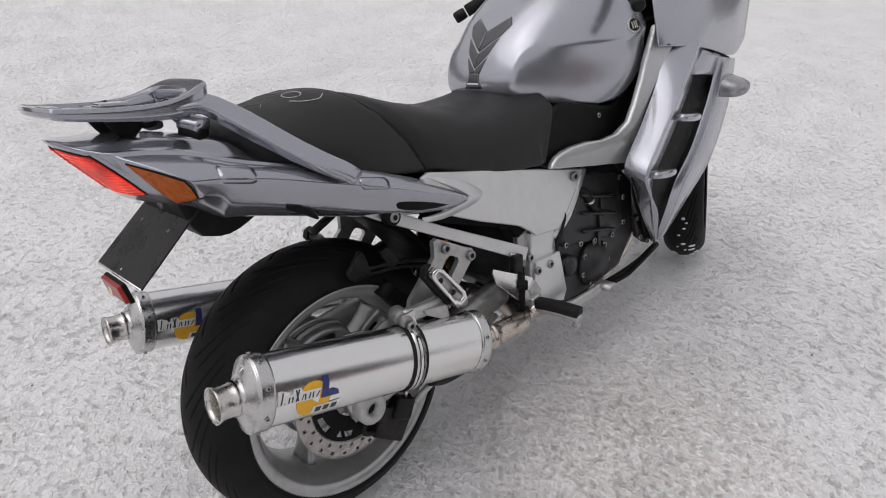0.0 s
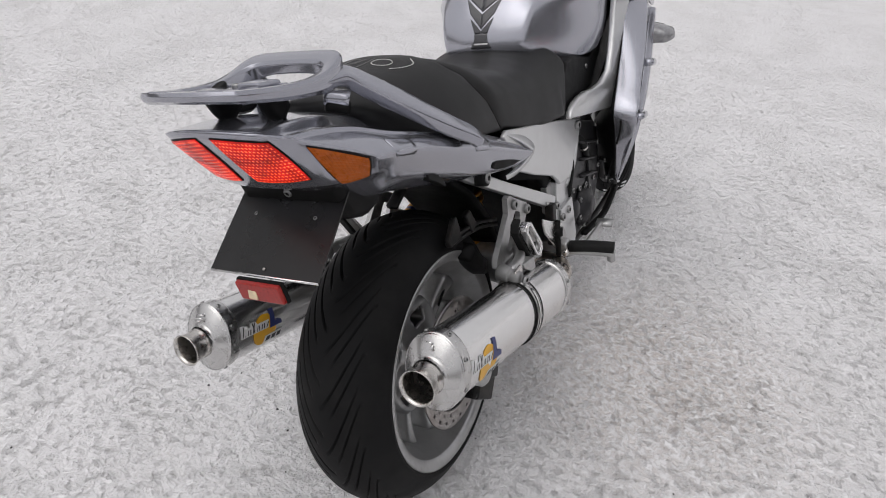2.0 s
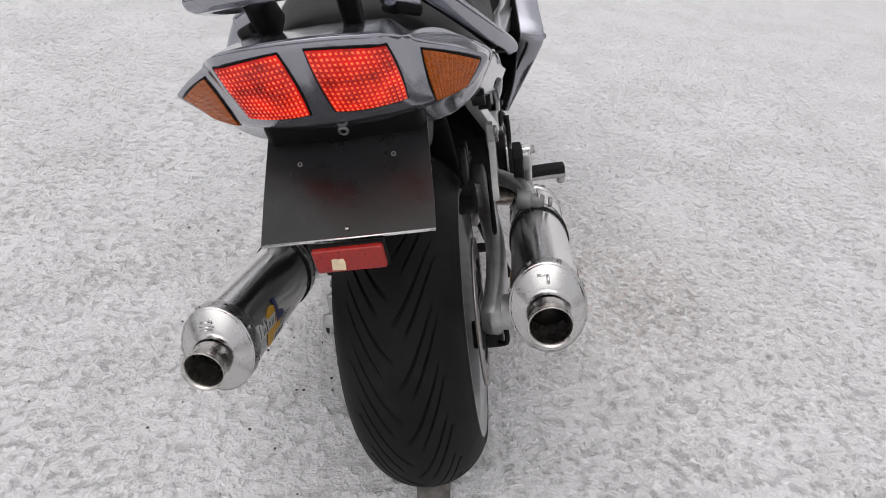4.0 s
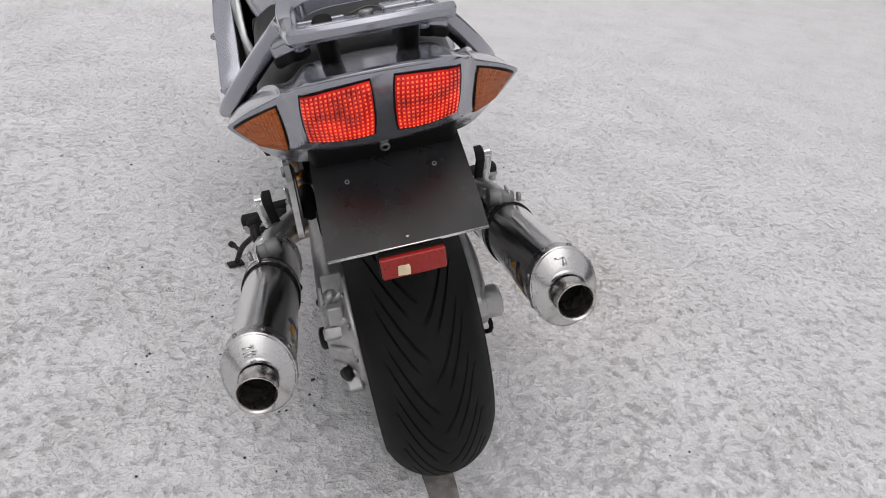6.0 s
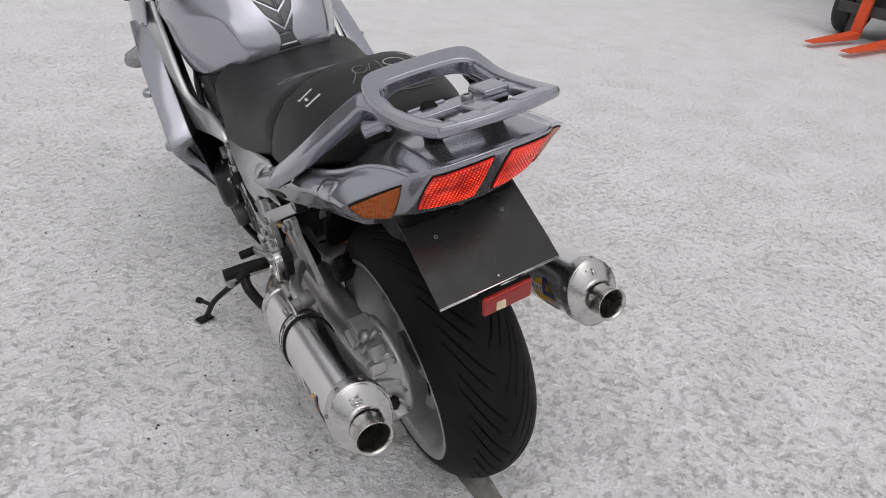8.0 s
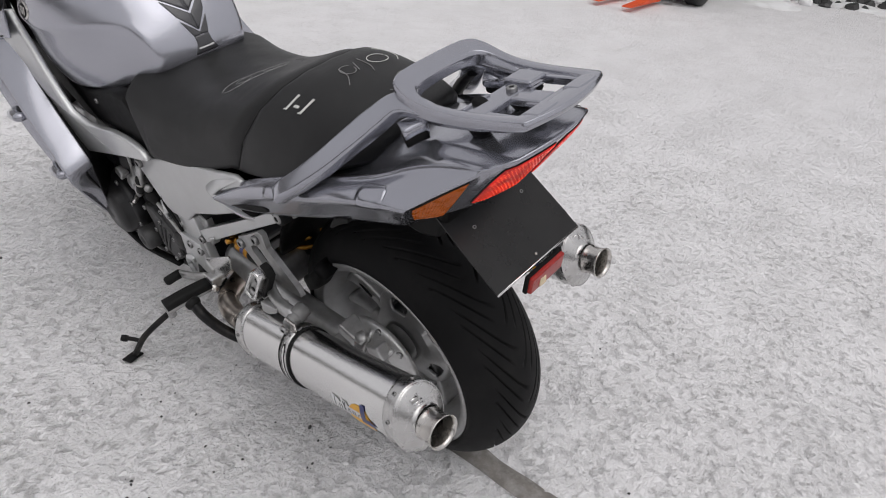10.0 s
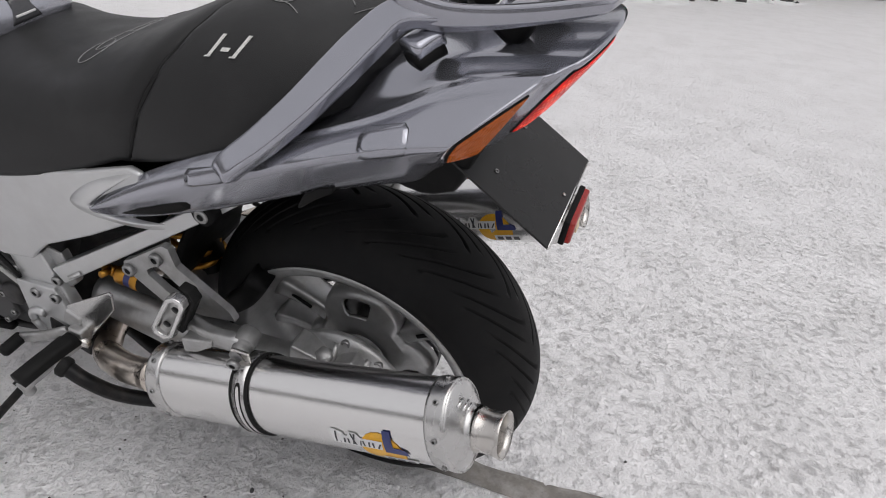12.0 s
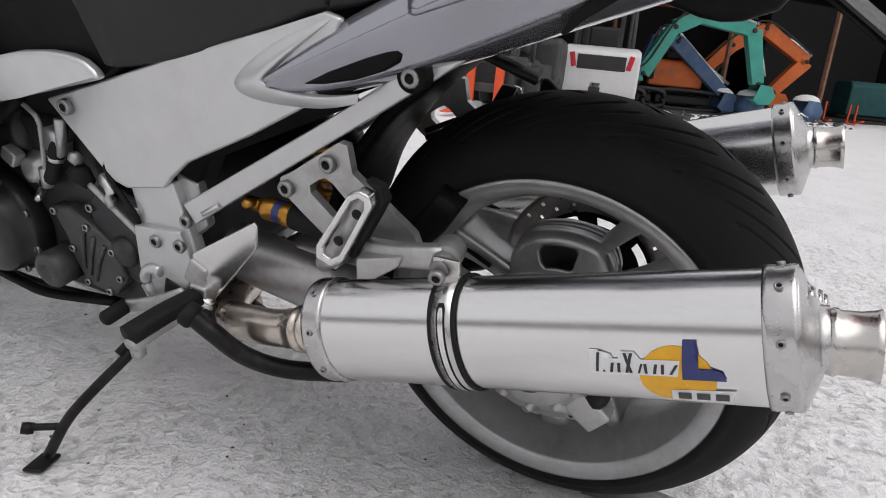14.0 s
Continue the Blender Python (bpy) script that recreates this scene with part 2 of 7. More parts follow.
def prism(poly, x0, x1):
    """A plate: an outline of (y, z), from x0 to x1."""
    k = len(poly)
    v = [(x0, y, z) for y, z in poly] + [(x1, y, z) for y, z in poly]
    return v, [tuple(range(k)), tuple(range(k, 2 * k))[::-1]] + [(i, (i + 1) % k, k + (i + 1) % k, k + i) for i in range(k)]


def ring_plate(outer, inner, x0, x1):
    """A plate with a hole; both outlines of (y, z) have as many corners."""
    k = len(outer)
    v = [(x0, *p) for p in outer] + [(x0, *p) for p in inner] + [(x1, *p) for p in outer] + [(x1, *p) for p in inner]
    f = []
    for i in range(k):
        j = (i + 1) % k
        f += [(i, j, k + j, k + i), (2 * k + i, 3 * k + i, 3 * k + j, 2 * k + j), (i, 2 * k + i, 2 * k + j, j), (k + i, k + j, 3 * k + j, 3 * k + i)]
    return v, f


def box(c, s, r=(0, 0, 0)):
    m = pose(*c, *r)
    v = [m @ Vector((x * s[0] / 2, y * s[1] / 2, z * s[2] / 2)) for x in (-1, 1) for y in (-1, 1) for z in (-1, 1)]
    return v, [(0, 1, 3, 2), (4, 6, 7, 5), (0, 4, 5, 1), (2, 3, 7, 6), (0, 2, 6, 4), (1, 5, 7, 3)]


def axis_pose(o, d):
    """A pose at o whose z axis points along d."""
    return Matrix.Translation(o) @ Vector(d).to_track_quat('Z', 'Y').to_matrix().to_4x4()


def lathe(profile, o, d, n=32, oval=1.0, spin=0.0):
    """A profile of (r, h) turned round the axis d through o; oval: the ratio of its second radius."""
    m = axis_pose(o, d) @ Matrix.Rotation(spin, 4, 'Z')
    v, f = [], []
    for r, h in profile:
        for i in range(n):
            a = 2 * math.pi * i / n
            v.append(m @ Vector((r * math.cos(a), r * math.sin(a) * oval, h)))
    for k in range(len(profile) - 1):
        for i in range(n):
            j = (i + 1) % n
            f.append((k * n + i, k * n + j, (k + 1) * n + j, (k + 1) * n + i))
    return v, f


def solid(profile, o, d, n=32, oval=1.0):
    return lathe([(1e-5, profile[0][1])] + list(profile) + [(1e-5, profile[-1][1])], o, d, n, oval)


def smooth_path(pts, n=6):
    """A Catmull-Rom line through the points."""
    p = [Vector(q) for q in pts]
    p = [2 * p[0] - p[1]] + p + [2 * p[-1] - p[-2]]
    out = []
    for i in range(1, len(p) - 2):
        for k in range(n):
            t = k / n
            out.append(0.5 * ((2 * p[i]) + (p[i + 1] - p[i - 1]) * t + (2 * p[i - 1] - 5 * p[i] + 4 * p[i + 1] - p[i + 2]) * t * t + (3 * p[i] - p[i - 1] - 3 * p[i + 1] + p[i + 2]) * t ** 3))
    out.append(p[-2])
    return out


def sweep(pts, w, h=None, up=(0, 0, 1), n=12, steps=6, power=2.0, taper=None):
    """A bar of half-width w and half-height h along a smooth line; power above 2 makes it squarer."""
    h = h or w
    path = smooth_path(pts, steps) if steps > 1 else [Vector(q) for q in pts]
    v, f = [], []
    for i, p in enumerate(path):
        d = (path[min(i + 1, len(path) - 1)] - path[max(i - 1, 0)]).normalized()
        side = d.cross(Vector(up)).normalized()
        top = side.cross(d)
        s = taper(i / (len(path) - 1)) if taper else 1.0
        for k in range(n):
            a = 2 * math.pi * (k + 0.5) / n
            c, q = math.cos(a), math.sin(a)
            c, q = math.copysign(abs(c) ** (2 / power), c), math.copysign(abs(q) ** (2 / power), q)
            v.append(p + side * c * w * s + top * q * h * s)
    for i in range(len(path) - 1):
        for k in range(n):
            j = (k + 1) % n
            f.append((i * n + k, i * n + j, (i + 1) * n + j, (i + 1) * n + k))
    f += [tuple(range(n))[::-1], tuple(range((len(path) - 1) * n, len(path) * n))]
    return v, f


def loft(sections, both=True, crease=None, cap_first=True, cap_last=True):
    """A skin over half sections of (x, y, z) with x >= 0, mirrored at x = 0; crease: {point index: sharpness} along the length."""
    k, rows, v, f, cr = len(sections[0]), [], [], [], {}
    full = []
    for s in sections:
        ring = [tuple(p) for p in s]
        if both:
            ring = ring + [(-x, y, z) for x, y, z in reversed(s) if abs(x) > 1e-6]
        full.append(ring)
    m = len(full[0])
    for r in full:
        v += r
    for i in range(len(full) - 1):
        for a in range(m):
            b = (a + 1) % m
            f.append((i * m + a, i * m + b, (i + 1) * m + b, (i + 1) * m + a))
            twin = a if a < k else None
            for c, sharp in (crease or {}).items():
                spots = [c]
                if both and abs(sections[0][c][0]) > 1e-6:
                    firsts = [j for j, p in enumerate(sections[0]) if abs(p[0]) > 1e-6]
                    spots.append(k + len(firsts) - 1 - firsts.index(c))
                if a in spots:
                    cr[tuple(sorted((i * m + a, (i + 1) * m + a)))] = sharp
    if cap_first:
        f.append(tuple(range(m)))
    if cap_last:
        f.append(tuple(range((len(full) - 1) * m, len(full) * m)))
    return (v, f), cr


def tree_of(ob):
    from mathutils.bvhtree import BVHTree
    bpy.context.view_layer.update()
    dg = bpy.context.evaluated_depsgraph_get()
    e = ob.evaluated_get(dg)
    me = e.to_mesh()
    t = BVHTree.FromPolygons([v.co.copy() for v in me.vertices], [tuple(p.vertices) for p in me.polygons])
    e.to_mesh_clear()
    return t


def decal(outline, tree, origin, way, u, v, lift=0.0015, rings=5, dense=4):
    """A thin skin laid on a surface: an outline of (a, b) in the plane u, v at origin, thrown along way."""
    way, u, v, origin = Vector(way).normalized(), Vector(u), Vector(v), Vector(origin)
    pts = []
    for i, p in enumerate(outline):
        q = outline[(i + 1) % len(outline)]
        for s in range(dense):
            pts.append((p[0] + (q[0] - p[0]) * s / dense, p[1] + (q[1] - p[1]) * s / dense))
    cx, cy = sum(p[0] for p in pts) / len(pts), sum(p[1] for p in pts) / len(pts)
    vs, k = [], len(pts)

    def put(a, b, up):
        o = origin + u * a + v * b
        hit, no, _, _ = tree.ray_cast(o - way * 0.6, way)
        if hit is None:
            hit, no = o, -way
        if no.dot(way) > 0:
            no = -no
        return hit + no * up
    for r in range(rings + 1):
        s = 1 - r / (rings + 0.4)
        for a, b in pts:
            vs.append(put(cx + (a - cx) * s, cy + (b - cy) * s, lift))
    f = [(r * k + i, r * k + (i + 1) % k, (r + 1) * k + (i + 1) % k, (r + 1) * k + i) for r in range(rings) for i in range(k)]
    f.append(tuple(rings * k + i for i in range(k)))
    edge = len(vs)
    vs += [put(a, b, -0.001) for a, b in pts]
    f += [(i, edge + i, edge + (i + 1) % k, (i + 1) % k) for i in range(k)]
    return vs, f


def circle(r, n=20, c=(0, 0)):
    return [(c[0] + r * math.cos(2 * math.pi * i / n), c[1] + r * math.sin(2 * math.pi * i / n)) for i in range(n)]


BOLT_STEEL = material("zinc_bolt", (0.34, 0.34, 0.34), rough=0.35, metal=0.9, var=0.2, scale=90, dirt=(0.1, 0.09, 0.08), dirt_amount=0.6, dirt_scale=60)
BOLT = mesh_of(*lathe([(1e-5, 0.003), (0.0042, 0.003), (0.0045, 0.007), (0.0075, 0.0075), (0.009, 0.006), (0.009, 0.0), (1e-5, 0.0)], (0, 0, 0), (0, 0, 1), 12), name="bolt")
BOLT.materials.append(BOLT_STEEL)
# socket faces get the black material: the recess's shade put into colour
BOLT.materials.append(BLACKIRON)
for f_ in BOLT.polygons:
    f_.material_index = 1 if f_.index < 24 else 0


def bolt(parent, at, way, size=1.0):
    ob = new("bolt", BOLT)
    ob.parent = parent
    ob.matrix_local = axis_pose(at, way) @ Matrix.Diagonal((size, size, size, 1))
    return ob


# ---- ground ----
def ground_z(x, y):
    """Height of the trodden snow."""
    near = max(0.0, 1 - math.hypot(x, y - 0.5) / 14)
    if near <= 0:
        return -0.004
    z = 0.010 * noise.noise((x * 2.3, y * 2.3, 0.3)) + 0.004 * noise.noise((x * 7, y * 7, 4.0)) + 0.0045 * (0.5 - abs(noise.noise((x * 13, y * 17, 1.0)))) + 0.003 * noise.noise((x * 29, y * 25, 7.0))
    z *= min(1.0, near * 2)
    # the wheels and the stand have pressed it flat
    for cx, cy, r in ((-0.03, 0.0, 0.22), (0.06, 1.52, 0.2), (-0.42, 0.64, 0.12)):
        d = math.hypot(x - cx, y - cy)
        if d < r:
            z *= d / r
    return z - 0.004


def build_ground():
    # one sheet, fine near the motorcycle, coarse to the horizon
    def spaced(lo, hi):
        xs = list(np.arange(lo, hi, 0.024))
        step, x = 0.03, xs[-1] + 0.024
        while x < 2500:
            xs.append(x)
            step *= 1.07 if step < 0.2 else 1.3
            x += step
        step, x = 0.03, lo
        left = []
        while x > -2500:
            x -= step
            step *= 1.07 if step < 0.2 else 1.3
            left.append(x)
        return left[::-1] + xs
    xs, ys = spaced(-1.3, 1.7), spaced(-0.7, 2.0)
    v = []
    for y in ys:
        for x in xs:
            z = ground_z(x, y)
            v.append((x, y, z))
    nx = len(xs)
    f = [(j * nx + i, j * nx + i + 1, (j + 1) * nx + i + 1, (j + 1) * nx + i) for j in range(len(ys) - 1) for i in range(nx - 1)]
    ob = part("ground", (v, f), SNOW, None)
    tagged(ob, "packed dirty white snow on a wide open yard", "snow ground", kind="structure")


build_ground()

# ---- the motorcycle; x right, y ahead, z up in its own upright frame, then leant on its side stand ----
LEAN_LEFT = 13.5
AXLE = 0.300
WHEEL_X = 0.005
bike = new("motorcycle")
bike.matrix_world = pose(0, 0, 0, 0, -LEAN_LEFT, 0)
tagged(bike, "dark silver-grey sport touring motorcycle leaning on its side stand", "motorcycle")


def tyre_mesh(y0, z0, radius, half, bead, grooves=20, per=42, m=72):
    """The rows of the mesh run along the swept tread grooves, so that their edges are clean."""
    v, f = [], []
    n = grooves * per
    for i in range(n):
        col = i % per
        for k in range(m + 1):
            s = -1 + 2 * k / m
            # round crown, then the side wall down to the bead
            q = abs(s)
            if q < 0.72:
                g = q / 0.72 * radians(68)
                x = half * math.sin(g) / math.sin(radians(68)) * 0.985
                r = radius - half * 0.98 * (1 - math.cos(g))
            else:
                g = (q - 0.72) / 0.28
                r1 = radius - half * 0.98 * (1 - math.cos(radians(68)))
                r = r1 + (bead - r1) * g
                x = half * (0.985 + 0.045 * math.sin(math.pi * g) - 0.02 * g * g)
            lat = min(1.0, q / 0.42)
            a = 2 * math.pi / grooves * (i / per + 1.55 * lat ** 1.35)
            for first, wide, lo, hi in ((0 if s > 0 else 18, 4, 0.05, 0.92), (24 if s > 0 else 40, 4, 0.30, 1.0)):
                if (col - first) % per < wide and lo < q / 0.42 < hi:
                    r -= 0.0078 * math.sin(math.pi * (q / 0.42 - lo) / (hi - lo)) ** 0.35
            x = math.copysign(x, s)
            v.append((x, y0 + r * math.sin(a), z0 + r * math.cos(a)))
    w = m + 1
    for i in range(n):
        j = (i + 1) % n
        for k in range(m):
            f.append((i * w + k, j * w + k, j * w + k + 1, i * w + k + 1))
    return v, f


def spoke_mesh(ang, y0, z0, r1, wide, depth, lean=0.0):
    """A cast spoke at the wheel's middle, from the hub out to the rim; lean: degrees by which its root lies ahead of its end."""
    pts = []
    for r, a in ((0.075, lean), (0.105, lean * 0.6), (0.140, lean * 0.25), (r1, 0)):
        g = radians(ang + a)
        pts.append((0, y0 + r * math.sin(g), z0 + r * math.cos(g)))
    return sweep(pts, wide, depth, up=(1, 0, 0), n=20, steps=4, power=4.5, taper=lambda t: 1.0 - 0.10 * math.sin(math.pi * t) + 0.35 * t ** 5)


def build_wheel(y0, z0, radius, half, rim_half, name, flange=0.228):
    wheel = new(name)
    wheel.parent = bike
    tyre = part("tyre", tyre_mesh(y0, z0, radius, half, flange - 0.004), RUBBER, wheel, "worn black tyre with curved tread grooves")
    h, fl = rim_half, flange
    prof = [(fl - 0.022, -h + 0.012), (fl - 0.004, -h - 0.001), (fl, -h + 0.001), (fl - 0.001, -h + 0.008), (fl - 0.012, -h + 0.016)]
    inner = [(fl - 0.024, -h + 0.012), (fl - 0.030, -h + 0.03), (fl - 0.040, -h + 0.05), (fl - 0.043, 0)]
    full = [(r, -x) for r, x in reversed(prof)]
    shape = [(fl - 0.012, -h + 0.016), (fl - 0.001, -h + 0.008), (fl, -h + 0.001), (fl - 0.004, -h - 0.001), (fl - 0.022, -h + 0.008)] + inner
    shape = shape + [(r, -x) for r, x in reversed(shape[:-1])]
    part("rim", lathe(shape, (0, y0, z0), (1, 0, 0), 96), WHEEL, wheel, "silver-grey cast alloy rim")
    # three pairs of spokes, a rounded window in the hub between them
    k = rim_half / 0.0995
    for i in range(3):
        main = part("spoke", spoke_mesh(62 + 120 * i, y0, z0, fl - 0.040, 0.0185, 0.030 * k), WHEEL, wheel)
        part("rib", spoke_mesh(90 + 120 * i, y0, z0, fl - 0.040, 0.0095, 0.026 * k, 16), WHEEL, wheel)
        for side in (-1, 1):
            g = radians(62 + 120 * i)
            part("slot", box((side * 0.0302 * k, y0 + 0.140 * math.sin(g), z0 + 0.140 * math.cos(g)), (0.003, 0.008, 0.046), (-math.degrees(g), 0, 0)), PLASTIC, main, bevel=0.0013)
    for side in (-1, 1):
        dish, n = [], 240
        rings = [(0.045, 0.050), (0.062, 0.047)] + [(0.062 + 0.003 * q, 0.047 - 0.0008 * q) for q in range(1, 19)] + [(0.120, 0.029), (0.125, 0.022), (0.127, 0.006)]
        lobe = lambda gap: min(1.0, max(0.06, 1.0 - max(0.0, abs(gap) - 24) / 30) ** 0.6)
        for r, x in rings:
            for i in range(n):
                a = 2 * math.pi * i / n
                gap = (i * 360 / n - 4 + 60) % 120 - 60
                q_ = r if r <= 0.08 else 0.08 + (r - 0.08) * lobe(gap)
                dish.append((side * x * k, y0 + q_ * math.sin(a), z0 + q_ * math.cos(a)))
        faces = []
        for q in range(len(rings) - 1):
            rm = (rings[q][0] + rings[q + 1][0]) / 2
            for i in range(n):
                gap = ((i + 0.5) * 360 / n - 4 + 60) % 120 - 60
                if ((rm - 0.095) / 0.0165) ** 4 + (gap / 15) ** 4 < 1:
                    continue
                faces.append((q * n + i, q * n + (i + 1) % n, (q + 1) * n + (i + 1) % n, (q + 1) * n + i))
        d = part("hub_dish", (dish, faces), WHEEL, wheel)
        so = d.modifiers.new("wall", 'SOLIDIFY')
        so.thickness, so.offset = 0.008, -1
    part("hub", solid([(0.046, -0.062 * k), (0.046, 0.062 * k)], (0, y0, z0), (1, 0, 0), 40), MACHINED, wheel)
    return wheel


MACHINED = material("machined_grey", (0.22, 0.22, 0.22), rough=0.4, metal=0.8, var=0.2, scale=60)
rear_wheel = build_wheel(0.003, AXLE, 0.303, 0.0985, 0.0995, "rear_wheel", 0.227)
rear_wheel.matrix_local = pose(WHEEL_X, 0, 0)
front_wheel = build_wheel(1.49, 0.292, 0.292, 0.064, 0.055, "front_wheel", 0.226)
STEER = pose(0.062, 1.47, 0) @ pose(0, 0, 0, 0, 0, 25) @ pose(0, -1.44, 0)
front_wheel.matrix_local = STEER
rnd = random.Random(8)
STUCK = material("stuck_snow", (0.8, 0.8, 0.81), rough=0.8, var=0.1, scale=60)
for k in range(26):
    a, g = radians(rnd.uniform(185, 262)), rnd.uniform(-0.7, 0.9)
    r_, x_ = 0.292 - 0.062 * (1 - math.cos(g)) , 0.064 * math.sin(g)
    w_ = rnd.uniform(0.004, 0.014)
    part("snow_clump", solid([(w_, 0.0), (w_ * 0.7, 0.003), (w_ * 0.2, 0.0045)], (x_, 1.49 + r_ * math.sin(a), 0.292 + r_ * math.cos(a)), (math.sin(g), math.sin(a), math.cos(a)), 7, rnd.uniform(0.4, 1.0)), STUCK, front_wheel)


def disc_mesh(o, r1, r0, holes=24, thick=0.005):
    """A drilled brake disc: a ring with three circles of holes."""
    v, f = [], []
    n = holes * 3
    lanes = [r0, r0 + (r1 - r0) * 0.2, r0 + (r1 - r0) * 0.38, r0 + (r1 - r0) * 0.60, r0 + (r1 - r0) * 0.78, r1]
    sub = 4
    N = holes * sub * 2
    for side in (-1, 1):
        for r in lanes:
            for i in range(N):
                a = 2 * math.pi * i / N
                v.append((o[0] + side * thick / 2, o[1] + r * math.sin(a), o[2] + r * math.cos(a)))
    L = len(lanes) * N
    skip = set()
    for lane, ph in ((1, 0), (3, sub)):
        for h in range(holes):
            skip.add((lane, (h * sub * 2 + ph) % N))
            skip.add((lane, (h * sub * 2 + ph + 1) % N))
    for k in range(len(lanes) - 1):
        for i in range(N):
            j = (i + 1) % N
            if (k, i) in skip:
                continue
            a, b, c, d = k * N + i, k * N + j, (k + 1) * N + j, (k + 1) * N + i
            f += [(a, b, c, d), (L + a, L + d, L + c, L + b)]
    for k in (0, len(lanes) - 1):
        for i in range(N):
            j = (i + 1) % N
            f.append((k * N + i, k * N + j, L + k * N + j, L + k * N + i))
    return v, f


def carrier_mesh(o, n=120, slots=8):
    """A thin ring with curved slots."""
    rr = (0.045, 0.070, 0.077, 0.091, 0.097, 0.101)
    v = [(o[0] - 0.0015 * (i == 0) + h, o[1] + r * math.sin(2 * math.pi * i / n + 3 * r), o[2] + r * math.cos(2 * math.pi * i / n + 3 * r)) for h in (0, 0.004) for r in rr for i in range(n)]
    f, m = [], len(rr) * n
    for q in range(len(rr) - 1):
        for i in range(n):
            if q == 2 and i % (n // slots) < 9:
                continue
            a, b, c, d = q * n + i, q * n + (i + 1) % n, (q + 1) * n + (i + 1) % n, (q + 1) * n + i
            f += [(a, b, c, d), (m + d, m + c, m + b, m + a)]
    return v, f


part("brake_disc", disc_mesh((0.112, 0, AXLE), 0.136, 0.098), DISC, rear_wheel, "drilled steel brake disc")
part("disc_carrier", carrier_mesh((0.110, 0, AXLE)), PLASTIC, rear_wheel, "black brake disc carrier with curved slots")

# final drive and swing arm
drive = part("final_drive", join(solid([(0.090, -0.006), (0.106, 0.0), (0.109, 0.006), (0.106, 0.013), (0.098, 0.018), (0.080, 0.030), (0.062, 0.048), (0.050, 0.060), (0.030, 0.064)], (-0.096, 0, AXLE), (-1, 0, 0), 64),
                                 sweep([(-0.118, 0.01, AXLE + 0.0), (-0.128, 0.10, AXLE + 0.012), (-0.130, 0.25, 0.318), (-0.125, 0.40, 0.335), (-0.12, 0.48, 0.345)], 0.038, 0.044, n=18, steps=5, taper=lambda t: 1.2 - 0.2 * min(1, t * 3)),
                                 ),
             CAST, bike, "cast aluminium shaft drive housing")
for c, sz, tilt in (((-0.128, 0.045, AXLE + 0.080), (0.045, 0.05, 0.03), 15), ((-0.125, -0.07, AXLE - 0.055), (0.03, 0.05, 0.04), 40), ((-0.13, -0.03, AXLE + 0.075), (0.03, 0.04, 0.035), -25), ((-0.135, -0.045, AXLE + 0.045), (0.05, 0.03, 0.025), -40), ((-0.138, 0.06, AXLE + 0.045), (0.05, 0.05, 0.02), 20)):
    part("lug", box(c, sz, (tilt, 0, 0)), CAST, drive, bevel=0.005)
for i in range(10):
    a = radians(-80 + 36 * i)
    bolt(drive, (-0.108, 0.099 * math.sin(a), AXLE + 0.099 * math.cos(a)), (-1, 0, 0), 0.9)
    part("rib", sweep([(-0.112, 0.096 * math.sin(a + .15), AXLE + 0.096 * math.cos(a + .15)), (-0.132, 0.076 * math.sin(a + .15), AXLE + 0.076 * math.cos(a + .15)), (-0.152, 0.056 * math.sin(a + .15), AXLE + 0.056 * math.cos(a + .15))], 0.005, 0.007, n=8, steps=2, power=3), CAST, drive)
part("filler_cap", solid([(0.015, 0), (0.015, 0.014), (0.011, 0.018)], (-0.132, 0.012, AXLE + 0.078), (-0.45, 0.0, 0.9), 6), CAST, drive)
part("drain_plug", solid([(0.014, 0), (0.014, 0.016)], (-0.128, -0.075, AXLE - 0.028), (-0.7, -0.7, 0), 8), BLACKIRON, drive)
part("end_plug", solid([(0.022, 0), (0.022, 0.012), (0.016, 0.016)], (-0.158, 0, AXLE), (-1, 0, 0), 20), BLACKIRON, drive)
arm = part("swing_arm", join(sweep([(0.135, -0.03, AXLE - 0.008), (0.15, 0.06, AXLE + 0.01), (0.15, 0.2, 0.325), (0.12, 0.46, 0.335)], 0.020, 0.034, n=16, steps=5, power=3.5),
                             sweep([(0.12, 0.33, 0.33), (0.0, 0.36, 0.335), (-0.12, 0.36, 0.33)], 0.04, 0.045, n=14, steps=4, power=3)), CAST, bike, "silver cast swing arm", bevel=0)
part("axle_boss", lathe([(0.012, -0.02), (0.014, 0.02), (0.028, 0.022), (0.033, 0.016), (0.033, -0.03)], (0.165, 0.0, AXLE - 0.008), (1, 0, 0), 28), CAST, arm)
part("axle_nut", solid([(0.012, 0), (0.012, 0.012)], (0.160, 0.0, AXLE - 0.008), (1, 0, 0), 12), BLACKIRON, arm)

caliper = part("brake_caliper", join(box((0.122, 0.055, AXLE - 0.105), (0.06, 0.085, 0.055), (-40, 0, 0)), box((0.145, 0.09, AXLE - 0.075), (0.03, 0.05, 0.05), (-30, 0, 0))), BLACKIRON, bike, "black two-piston brake caliper", bevel=0.006)
part("bracket", sweep([(0.15, 0.0, AXLE - 0.01), (0.145, 0.05, AXLE - 0.07), (0.14, 0.12, AXLE - 0.075)], 0.008, 0.018, n=8, steps=3, power=4), BLACKIRON, caliper)
part("bleed_nipple", solid([(0.005, 0), (0.005, 0.018), (0.003, 0.024)], (0.15, 0.10, AXLE - 0.055), (0.3, 0.2, 0.9), 8), STEEL, caliper)
